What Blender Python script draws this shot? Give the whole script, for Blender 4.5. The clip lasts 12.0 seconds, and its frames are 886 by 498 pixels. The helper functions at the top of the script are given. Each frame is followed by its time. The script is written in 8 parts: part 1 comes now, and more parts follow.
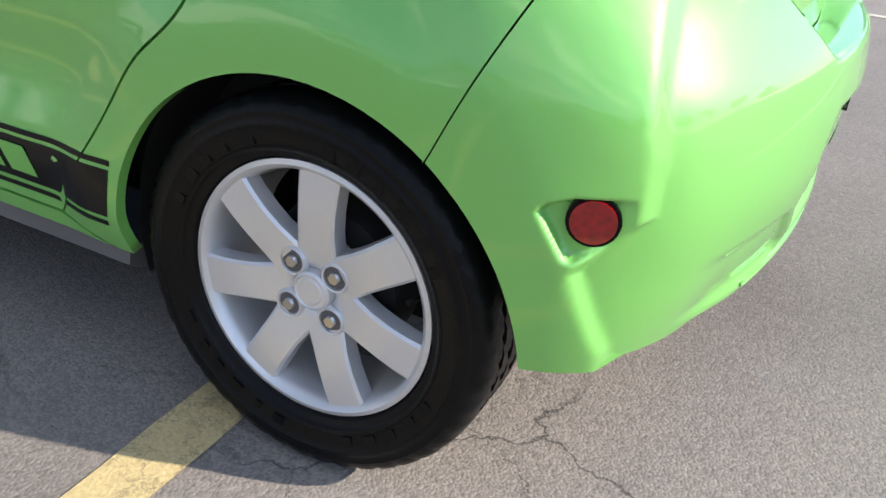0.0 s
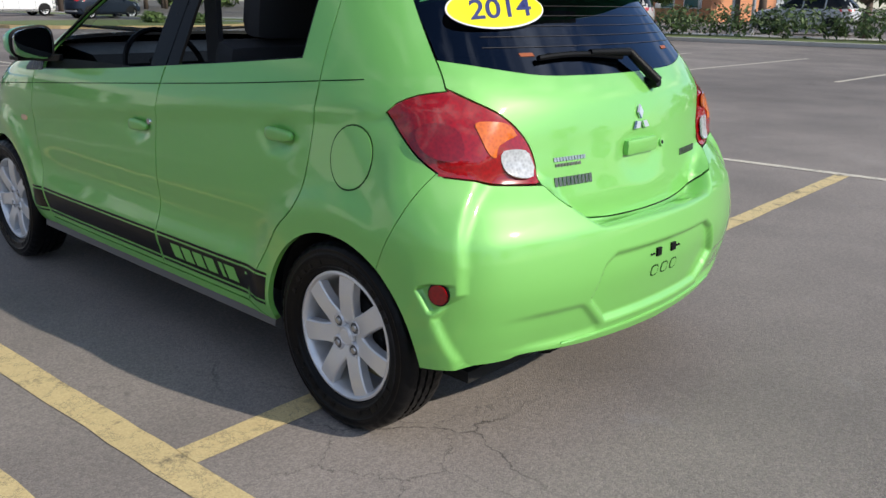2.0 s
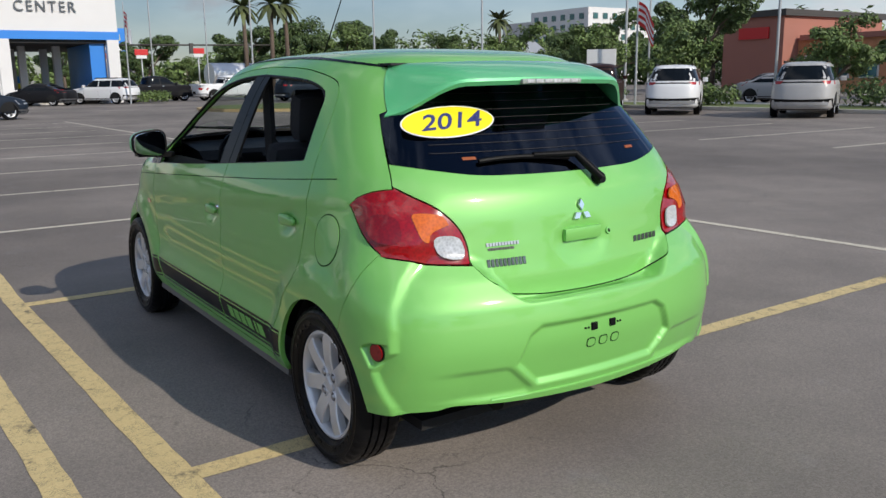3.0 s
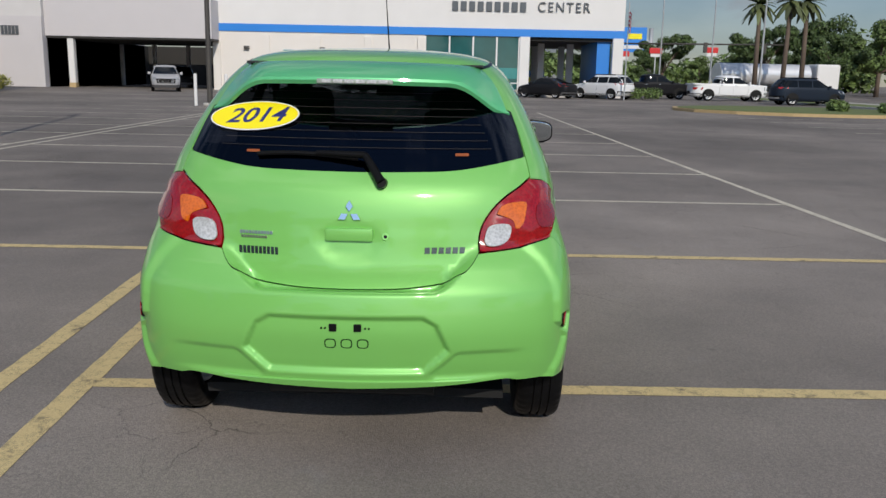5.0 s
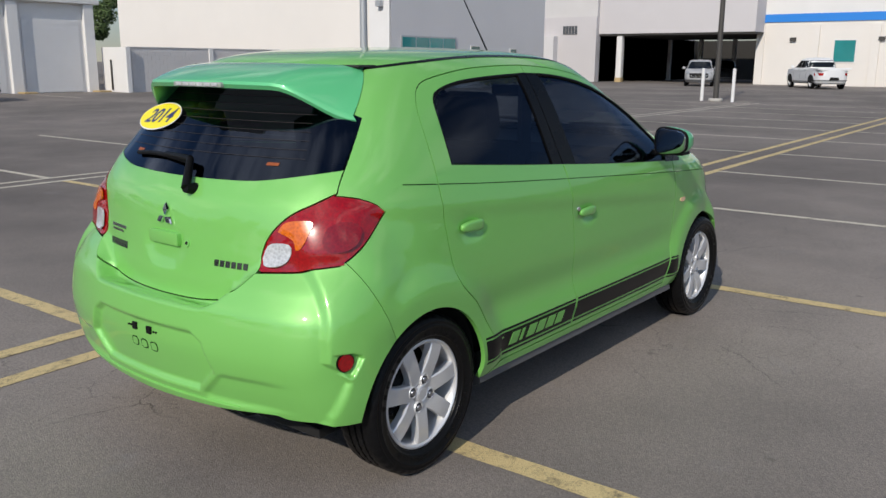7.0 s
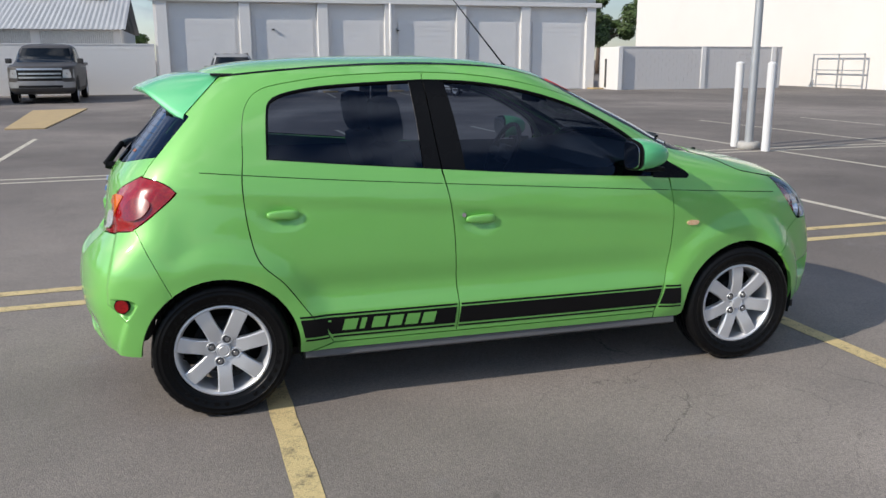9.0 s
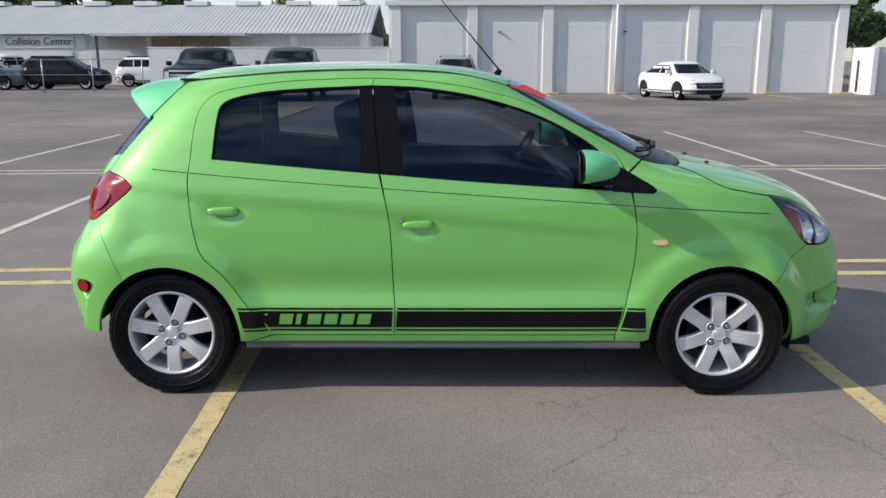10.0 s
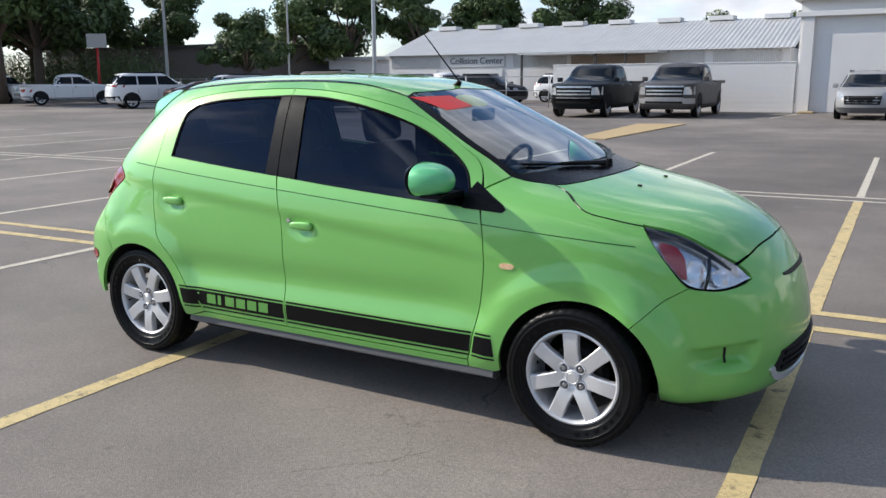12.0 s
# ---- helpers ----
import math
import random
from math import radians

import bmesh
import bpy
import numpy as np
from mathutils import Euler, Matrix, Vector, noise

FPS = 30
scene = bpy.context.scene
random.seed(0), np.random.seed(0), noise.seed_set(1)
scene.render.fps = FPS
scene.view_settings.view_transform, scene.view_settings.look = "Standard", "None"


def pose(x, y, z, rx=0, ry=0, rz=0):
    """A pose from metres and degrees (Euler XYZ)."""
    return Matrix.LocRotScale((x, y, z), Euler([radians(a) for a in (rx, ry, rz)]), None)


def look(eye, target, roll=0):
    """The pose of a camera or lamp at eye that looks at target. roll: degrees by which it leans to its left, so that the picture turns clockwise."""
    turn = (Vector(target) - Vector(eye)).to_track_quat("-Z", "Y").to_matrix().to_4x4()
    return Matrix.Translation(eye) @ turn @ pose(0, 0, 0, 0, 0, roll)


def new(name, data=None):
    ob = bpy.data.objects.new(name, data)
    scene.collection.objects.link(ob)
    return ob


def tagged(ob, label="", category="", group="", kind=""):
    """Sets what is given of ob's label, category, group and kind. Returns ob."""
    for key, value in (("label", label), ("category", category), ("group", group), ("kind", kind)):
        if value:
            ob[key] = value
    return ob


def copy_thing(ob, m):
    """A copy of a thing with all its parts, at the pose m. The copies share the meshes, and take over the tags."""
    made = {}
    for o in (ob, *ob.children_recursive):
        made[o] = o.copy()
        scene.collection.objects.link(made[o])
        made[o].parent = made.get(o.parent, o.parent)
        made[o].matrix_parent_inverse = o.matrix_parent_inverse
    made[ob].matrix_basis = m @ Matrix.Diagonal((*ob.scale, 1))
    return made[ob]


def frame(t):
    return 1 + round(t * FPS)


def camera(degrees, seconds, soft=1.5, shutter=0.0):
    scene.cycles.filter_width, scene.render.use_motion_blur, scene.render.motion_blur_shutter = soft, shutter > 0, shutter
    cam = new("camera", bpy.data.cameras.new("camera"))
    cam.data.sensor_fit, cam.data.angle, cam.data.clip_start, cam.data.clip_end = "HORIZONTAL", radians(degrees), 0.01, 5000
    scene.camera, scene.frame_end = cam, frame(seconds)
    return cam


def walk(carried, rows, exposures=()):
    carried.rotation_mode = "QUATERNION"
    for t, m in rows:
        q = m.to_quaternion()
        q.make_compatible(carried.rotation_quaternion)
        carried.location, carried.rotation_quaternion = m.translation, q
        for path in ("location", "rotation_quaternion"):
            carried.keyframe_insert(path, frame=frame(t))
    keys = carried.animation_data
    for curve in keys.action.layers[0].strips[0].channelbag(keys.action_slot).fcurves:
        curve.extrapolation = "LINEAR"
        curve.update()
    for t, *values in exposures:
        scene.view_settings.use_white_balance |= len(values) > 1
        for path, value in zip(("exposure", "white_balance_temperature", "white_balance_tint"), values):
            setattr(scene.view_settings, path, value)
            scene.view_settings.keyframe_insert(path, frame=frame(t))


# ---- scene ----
cam = camera(56.0, 12.0)
METRES, EYE, TILT, LEAN, TURN = 14.423, 1.5, 0.0, 0.0, 22.9
PATH = [
    (0, (0.58, -1.589, 0.886), (-0.168, 0.022, -0.033), 5.5),
    (0.5, (0.656, -1.644, 0.907), (-0.186, -0.056, 0.03), 4.3),
    (1, (0.856, -1.76, 0.938), (-0.121, -0.208, 0.14), 3.2),
    (1.5, (1.286, -1.996, 1.114), (0.147, -0.507, 0.417), 2.0),
    (2, (1.746, -2.207, 1.216), (0.431, -0.811, 0.649), 0.7),
    (2.5, (2.213, -2.246, 1.288), (0.731, -0.986, 0.822), -0.3),
    (3, (2.568, -1.965, 1.341), (0.934, -0.883, 0.942), -0.8),
    (5, (3.284, 0.36, 1.354), (1.326, 0.335, 0.949), 1.2),
    (5.5, (3.128, 0.998, 1.369), (1.198, 0.676, 0.954), 1.6),
    (6, (2.865, 1.538, 1.386), (1.012, 0.915, 0.961), 1.6),
    (6.5, (2.527, 2.038, 1.401), (0.807, 1.114, 0.971), 1.1),
    (7, (2.101, 2.493, 1.409), (0.564, 1.291, 0.973), 0.4),
    (9, (0.043, 4.149, 1.458), (-0.503, 2.277, 1.013), -0.1),
    (9.5, (-0.616, 4.307, 1.467), (-0.878, 2.375, 1.02), -0.2),
    (10, (-1.256, 4.323, 1.477), (-1.236, 2.372, 1.036), -0.1),
    (10.5, (-1.887, 4.302, 1.477), (-1.596, 2.371, 1.045), -0.2),
    (11, (-2.51, 4.236, 1.476), (-1.962, 2.358, 1.061), -0.3),
    (11.5, (-3.092, 4.053, 1.448), (-2.31, 2.257, 1.045), -0.4),
    (12, (-3.59, 3.72, 1.441), (-2.6, 2.029, 1.042), -0.3),
]
walk(cam, [(t, look(eye, target, roll)) for t, eye, target, roll in PATH], [(0, 0.94), (0.8, 0.81), (1.6, 0.42), (2.5, 0.12), (5.5, -0.29), (7.0, -0.12), (9.5, 0.29), (12.0, 0.46)])

# ---- world, sun ----
SUN = Vector((1.45, 0.365, 0.95)).normalized()
world = bpy.data.worlds.new("sky")
scene.world = world
world.use_nodes = True
wn, wl = world.node_tree.nodes, world.node_tree.links
wn.clear()
sky = wn.new("ShaderNodeTexSky")
sky.sky_type, sky.sun_disc = "NISHITA", False
sky.sun_elevation, sky.sun_rotation = math.asin(SUN.z), math.atan2(SUN.x, SUN.y)
sky.dust_density, sky.ozone_density, sky.altitude = 0.1, 3.5, 0
coord = wn.new("ShaderNodeTexCoord")
stretch = wn.new("ShaderNodeMapping")
stretch.inputs["Scale"].default_value = (1.0, 1.0, 2.6)
puffs = wn.new("ShaderNodeTexNoise")
puffs.inputs["Scale"].default_value, puffs.inputs["Detail"].default_value, puffs.inputs["Roughness"].default_value = 2.6, 9.0, 0.58
cover = wn.new("ShaderNodeValToRGB")
cover.color_ramp.elements[0].position, cover.color_ramp.elements[1].position = 0.475, 0.62
tone = wn.new("ShaderNodeTexNoise")
tone.inputs["Scale"].default_value, tone.inputs["Detail"].default_value = 5.5, 6.0
cloud = wn.new("ShaderNodeValToRGB")
cloud.color_ramp.elements[0].color, cloud.color_ramp.elements[1].color = (2.7, 3.15, 4.2, 1), (8.3, 8.4, 8.8, 1)
cloud.color_ramp.elements[0].position, cloud.color_ramp.elements[1].position = 0.35, 0.68
blend = wn.new("ShaderNodeMixRGB")
shine = wn.new("ShaderNodeBackground")
shine.inputs["Strength"].default_value = 0.138
wout = wn.new("ShaderNodeOutputWorld")
wl.new(coord.outputs["Generated"], stretch.inputs["Vector"])
wl.new(stretch.outputs["Vector"], puffs.inputs["Vector"])
wl.new(stretch.outputs["Vector"], tone.inputs["Vector"])
wl.new(puffs.outputs["Fac"], cover.inputs["Fac"])
wl.new(tone.outputs["Fac"], cloud.inputs["Fac"])
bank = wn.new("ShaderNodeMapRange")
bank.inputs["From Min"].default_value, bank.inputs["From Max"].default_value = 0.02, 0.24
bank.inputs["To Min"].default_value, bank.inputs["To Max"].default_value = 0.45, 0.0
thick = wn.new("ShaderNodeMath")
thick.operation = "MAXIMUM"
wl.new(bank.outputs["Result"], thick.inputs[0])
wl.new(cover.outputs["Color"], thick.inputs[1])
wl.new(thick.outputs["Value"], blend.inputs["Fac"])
wl.new(sky.outputs["Color"], blend.inputs["Color1"])
high = wn.new("ShaderNodeSeparateXYZ")
shade = wn.new("ShaderNodeMapRange")
shade.inputs["From Min"].default_value, shade.inputs["From Max"].default_value = 0.0, 0.55
shade.inputs["To Min"].default_value, shade.inputs["To Max"].default_value = 0.66, 1.25
under = wn.new("ShaderNodeMixRGB")
under.blend_type, under.inputs["Fac"].default_value = "MULTIPLY", 1.0
wl.new(coord.outputs["Generated"], high.inputs["Vector"])
wl.new(high.outputs["Z"], shade.inputs["Value"])
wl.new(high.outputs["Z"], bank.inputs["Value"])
wl.new(cloud.outputs["Color"], under.inputs["Color1"])
wl.new(shade.outputs["Result"], under.inputs["Color2"])
# clouds are brighter towards the sun, greyer away from it
toward = wn.new("ShaderNodeVectorMath")
toward.operation, toward.inputs[1].default_value = "DOT_PRODUCT", Vector((SUN.x, SUN.y, 0)).normalized()
glow = wn.new("ShaderNodeMapRange")
glow.inputs["From Min"].default_value, glow.inputs["To Min"].default_value, glow.inputs["To Max"].default_value = -1.0, 0.45, 1.08
glow.inputs["From Max"].default_value = 0.1
sunward = wn.new("ShaderNodeMixRGB")
sunward.blend_type, sunward.inputs["Fac"].default_value = "MULTIPLY", 1.0
wl.new(coord.outputs["Generated"], toward.inputs[0])
wl.new(toward.outputs["Value"], glow.inputs["Value"])
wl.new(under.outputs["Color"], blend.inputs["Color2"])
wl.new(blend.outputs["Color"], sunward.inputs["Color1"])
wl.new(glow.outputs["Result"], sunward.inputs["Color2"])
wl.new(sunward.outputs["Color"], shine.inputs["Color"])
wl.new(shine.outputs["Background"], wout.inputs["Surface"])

sun = new("sun", bpy.data.lights.new("sun", "SUN"))
sun.data.energy, sun.data.angle, sun.data.color = 3.75, radians(0.6), (1.0, 0.925, 0.81)
sun.matrix_world = look(SUN * 50, (0, 0, 0))


# ---- materials ----
def mat(name, color, rough=0.5, metal=0.0, var=0.12, scale=6.0, bump=0.0, bscale=150.0, coat=0.0, spec=0.5, grain=0.0, per=0.0):
    """A painted, moulded or cast surface: broad unevenness, fine grain, relief, gloss that varies."""
    m = bpy.data.materials.new(name)
    m.use_nodes = True
    n, l = m.node_tree.nodes, m.node_tree.links
    b = n["Principled BSDF"]
    b.inputs["Metallic"].default_value = metal
    b.inputs["Specular IOR Level"].default_value = spec
    b.inputs["Coat Weight"].default_value = coat
    b.inputs["Coat Roughness"].default_value = 0.04
    tc = n.new("ShaderNodeTexCoord")
    big = n.new("ShaderNodeTexNoise")
    big.inputs["Scale"].default_value, big.inputs["Detail"].default_value = scale, 6.0
    l.new(tc.outputs["Object"], big.inputs["Vector"])
    dark = n.new("ShaderNodeMixRGB")
    dark.inputs["Color1"].default_value = (*[c * (1 - var) for c in color], 1)
    dark.inputs["Color2"].default_value = (*[min(1, c * (1 + var)) for c in color], 1)
    l.new(big.outputs["Fac"], dark.inputs["Fac"])
    out = dark.outputs["Color"]
    if grain or bump:
        fine = n.new("ShaderNodeTexNoise")
        fine.inputs["Scale"].default_value, fine.inputs["Detail"].default_value = bscale, 3.0
        l.new(tc.outputs["Object"], fine.inputs["Vector"])
    if grain:
        g = n.new("ShaderNodeMixRGB")
        g.blend_type, g.inputs["Fac"].default_value = "OVERLAY", grain
        l.new(out, g.inputs["Color1"])
        l.new(fine.outputs["Fac"], g.inputs["Color2"])
        out = g.outputs["Color"]
    if per:
        info = n.new("ShaderNodeObjectInfo")
        hsv = n.new("ShaderNodeHueSaturation")
        rng = n.new("ShaderNodeMapRange")
        rng.inputs["To Min"].default_value, rng.inputs["To Max"].default_value = 1 - per, 1 + per
        l.new(info.outputs["Random"], rng.inputs["Value"])
        l.new(rng.outputs["Result"], hsv.inputs["Value"])
        l.new(out, hsv.inputs["Color"])
        out = hsv.outputs["Color"]
    l.new(out, b.inputs["Base Color"])
    rr = n.new("ShaderNodeMapRange")
    rr.inputs["To Min"].default_value, rr.inputs["To Max"].default_value = max(0, rough * 0.85), min(1, rough * 1.15)
    l.new(big.outputs["Fac"], rr.inputs["Value"])
    l.new(rr.outputs["Result"], b.inputs["Roughness"])
    if bump:
        bp = n.new("ShaderNodeBump")
        bp.inputs["Strength"].default_value, bp.inputs["Distance"].default_value = bump, 0.004
        l.new(fine.outputs["Fac"], bp.inputs["Height"])
        l.new(bp.outputs["Normal"], b.inputs["Normal"])
    return m


def car_paint(name, color, flake=0.35, clear=1.0):
    """Metallic paint: tinted flakes under a clear coat."""
    m = mat(name, color, rough=0.46, metal=flake, var=0.03, scale=3.0, coat=clear)
    n, l = m.node_tree.nodes, m.node_tree.links
    b = n["Principled BSDF"]
    b.inputs["Coat Roughness"].default_value = 0.05
    tc = n.new("ShaderNodeTexCoord")
    fl = n.new("ShaderNodeTexVoronoi")
    fl.inputs["Scale"].default_value = 900
    l.new(tc.outputs["Object"], fl.inputs["Vector"])
    bp = n.new("ShaderNodeBump")
    bp.inputs["Strength"].default_value, bp.inputs["Distance"].default_value = 0.05, 0.001
    l.new(fl.outputs["Color"], bp.inputs["Height"])
    l.new(bp.outputs["Normal"], b.inputs["Normal"])
    return m


def glass(name, tint, gloss=0.02, ior=1.5, tone=(0.80, 0.90, 1.0)):
    """Thin tinted glass: what is behind it shows darkened, and the front mirrors by Fresnel."""
    m = bpy.data.materials.new(name)
    m.use_nodes = True
    n, l = m.node_tree.nodes, m.node_tree.links
    n.clear()
    t, g, f, x, o = (n.new("ShaderNode" + k) for k in ("BsdfTransparent", "BsdfGlossy", "LayerWeight", "MixShader", "OutputMaterial"))
    t.inputs["Color"].default_value = (*tint, 1)
    g.inputs["Roughness"].default_value = gloss
    g.inputs["Color"].default_value = (*tone, 1)
    f.inputs["Blend"].default_value = 0.5
    steep, share = n.new("ShaderNodeMath"), n.new("ShaderNodeMapRange")
    steep.operation, steep.inputs[1].default_value = "POWER", 4.2
    base = ((ior - 1) / (ior + 1)) ** 2
    share.inputs["To Min"].default_value, share.inputs["To Max"].default_value = 1.35 * base, 1.0
    l.new(f.outputs["Facing"], steep.inputs[0])
    l.new(steep.outputs["Value"], share.inputs["Value"])
    l.new(share.outputs["Result"], x.inputs["Fac"])
    l.new(t.outputs["BSDF"], x.inputs[1])
    l.new(g.outputs["BSDF"], x.inputs[2])
    l.new(x.outputs["Shader"], o.inputs["Surface"])
    return m


def lens(name, color, rough=0.08):
    """Coloured lamp lens with a moulded prism pattern under a smooth face."""
    m = mat(name, color, rough=0.22, var=0.16, scale=14.0, coat=1.0, spec=0.25)
    n, l = m.node_tree.nodes, m.node_tree.links
    b = n["Principled BSDF"]
    b.inputs["Coat Roughness"].default_value = 0.03
    tc = n.new("ShaderNodeTexCoord")
    v = n.new("ShaderNodeTexVoronoi")
    v.inputs["Scale"].default_value = 110
    l.new(tc.outputs["Object"], v.inputs["Vector"])
    old = b.inputs["Base Color"].links[0].from_socket
    x = n.new("ShaderNodeMixRGB")
    x.blend_type, x.inputs["Fac"].default_value = "OVERLAY", 0.3
    l.new(old, x.inputs["Color1"])
    l.new(v.outputs["Distance"], x.inputs["Color2"])
    l.new(x.outputs["Color"], b.inputs["Base Color"])
    return m


def asphalt():
    m = bpy.data.materials.new("asphalt")
    m.use_nodes = True
    n, l = m.node_tree.nodes, m.node_tree.links
    b = n["Principled BSDF"]
    tc = n.new("ShaderNodeTexCoord")

    def noise_node(scale, detail=4.0, rough=0.55, warp=None):
        t = n.new("ShaderNodeTexNoise")
        t.inputs["Scale"].default_value, t.inputs["Detail"].default_value, t.inputs["Roughness"].default_value = scale, detail, rough
        l.new(warp or tc.outputs["Object"], t.inputs["Vector"])
        return t

    def ramp(src, p0, p1, c0, c1):
        r = n.new("ShaderNodeValToRGB")
        r.color_ramp.elements[0].position, r.color_ramp.elements[1].position = p0, p1
        r.color_ramp.elements[0].color, r.color_ramp.elements[1].color = (*c0, 1), (*c1, 1)
        l.new(src, r.inputs["Fac"])
        return r.outputs["Color"]

    def mix(kind, fac, a, c):
        x = n.new("ShaderNodeMixRGB")
        x.blend_type = kind
        if isinstance(fac, float):
            x.inputs["Fac"].default_value = fac
        else:
            l.new(fac, x.inputs["Fac"])
        l.new(a, x.inputs["Color1"])
        l.new(c, x.inputs["Color2"])
        return x.outputs["Color"]

    wide = noise_node(0.16, 6.0)
    patch = noise_node(0.9, 8.0, 0.6)
    stone = n.new("ShaderNodeTexVoronoi")
    stone.inputs["Scale"].default_value, stone.inputs["Randomness"].default_value = 185, 1.0
    l.new(tc.outputs["Object"], stone.inputs["Vector"])
    stone2 = noise_node(60, 3.0)
    # paler around (-1.0, 3.3), darker with distance, broken up by the broad noise
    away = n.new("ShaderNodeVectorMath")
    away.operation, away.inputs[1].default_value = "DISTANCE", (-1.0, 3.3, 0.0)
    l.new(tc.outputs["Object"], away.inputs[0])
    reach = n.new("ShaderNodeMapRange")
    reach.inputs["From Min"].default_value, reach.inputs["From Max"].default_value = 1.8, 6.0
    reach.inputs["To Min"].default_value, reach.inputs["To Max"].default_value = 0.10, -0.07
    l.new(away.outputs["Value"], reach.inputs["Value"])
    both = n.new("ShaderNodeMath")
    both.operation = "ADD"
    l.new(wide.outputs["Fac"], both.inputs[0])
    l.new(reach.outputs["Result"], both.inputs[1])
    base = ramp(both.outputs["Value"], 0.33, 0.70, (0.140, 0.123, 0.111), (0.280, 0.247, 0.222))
    base = mix("OVERLAY", 0.6, base, ramp(patch.outputs["Fac"], 0.3, 0.75, (0.34, 0.34, 0.34), (0.66, 0.65, 0.63)))
    base = mix("OVERLAY", 0.22, base, ramp(stone.outputs["Color"], 0.3, 0.72, (0.18, 0.18, 0.18), (0.85, 0.83, 0.8)))
    base = mix("OVERLAY", 0.24, base, ramp(stone2.outputs["Fac"], 0.3, 0.7, (0.3, 0.3, 0.3), (0.7, 0.7, 0.7)))
    # pale scuffs and dark spots
    scuff = noise_node(2.3, 9.0, 0.7)
    base = mix("MIX", ramp(scuff.outputs["Fac"], 0.60, 0.76, (0, 0, 0), (0.55, 0.55, 0.55)), base, ramp(stone.outputs["Color"], 0.3, 0.7, (0.22, 0.208, 0.205), (0.27, 0.256, 0.25)))
    chip = noise_node(75, 2.0)
    base = mix("MIX", ramp(chip.outputs["Fac"], 0.66, 0.74, (0, 0, 0), (0.38, 0.38, 0.38)), base, ramp(patch.outputs["Fac"], 0.3, 0.7, (0.22, 0.21, 0.205), (0.36, 0.34, 0.33)))
    pit = noise_node(110, 2.0)
    base = mix("MIX", ramp(pit.outputs["Fac"], 0.28, 0.36, (0.4, 0.4, 0.4), (0, 0, 0)), base, ramp(patch.outputs["Fac"], 0.3, 0.7, (0.035, 0.033, 0.034), (0.05, 0.048, 0.048)))
    spot = noise_node(5.0, 3.0)
    base = mix("MULTIPLY", ramp(spot.outputs["Fac"], 0.7, 0.76, (0, 0, 0), (0.6, 0.6, 0.6)), base, ramp(stone.outputs["Color"], 0.0, 1.0, (0.35, 0.35, 0.35), (0.5, 0.5, 0.5)))
    # cracks: warped cell borders, present only in places
    bend = noise_node(1.3, 9.0, 0.66)
    add = n.new("ShaderNodeMixRGB")
    add.blend_type, add.inputs["Fac"].default_value = "LINEAR_LIGHT", 0.26
    l.new(tc.outputs["Object"], add.inputs["Color1"])
    l.new(bend.outputs["Color"], add.inputs["Color2"])
    vor = n.new("ShaderNodeTexVoronoi")
    vor.feature = "DISTANCE_TO_EDGE"
    vor.inputs["Scale"].default_value = 0.62
    l.new(add.outputs["Color"], vor.inputs["Vector"])
    line = ramp(vor.outputs["Distance"], 0.0, 0.0026, (0.8, 0.8, 0.8), (0, 0, 0))
    where = ramp(noise_node(0.55, 3.0).outputs["Fac"], 0.565, 0.63, (0, 0, 0), (1, 1, 1))
    crack = mix("MULTIPLY", 1.0, line, where)
    thin = n.new("ShaderNodeTexVoronoi")
    thin.feature = "DISTANCE_TO_EDGE"
    thin.inputs["Scale"].default_value = 2.1
    l.new(add.outputs["Color"], thin.inputs["Vector"])
    hair = mix("MULTIPLY", 1.0, ramp(thin.outputs["Distance"], 0.0, 0.006, (0.6, 0.6, 0.6), (0, 0, 0)), ramp(noise_node(0.42, 4.0).outputs["Fac"], 0.56, 0.63, (0, 0, 0), (1, 1, 1)))
    crack = mix("LIGHTEN", 1.0, crack, hair)
    hole = n.new("ShaderNodeRGB")
    hole.outputs[0].default_value = (0.026, 0.024, 0.023, 1)
    base = mix("MIX", crack, base, hole.outputs[0])
    l.new(base, b.inputs["Base Color"])
    b.inputs["Roughness"].default_value = 0.82
    b.inputs["Specular IOR Level"].default_value = 0.35
    h = n.new("ShaderNodeMath")
    h.operation = "SUBTRACT"
    dome = n.new("ShaderNodeMath")
    dome.operation, dome.inputs[0].default_value = "SUBTRACT", 1.0
    l.new(stone.outputs["Distance"], dome.inputs[1])
    l.new(dome.outputs["Value"], h.inputs[0])
    l.new(crack, h.inputs[1])
    bp = n.new("ShaderNodeBump")
    bp.inputs["Strength"].default_value, bp.inputs["Distance"].default_value = 0.30, 0.005
    l.new(h.outputs["Value"], bp.inputs["Height"])
    l.new(bp.outputs["Normal"], b.inputs["Normal"])
    return m


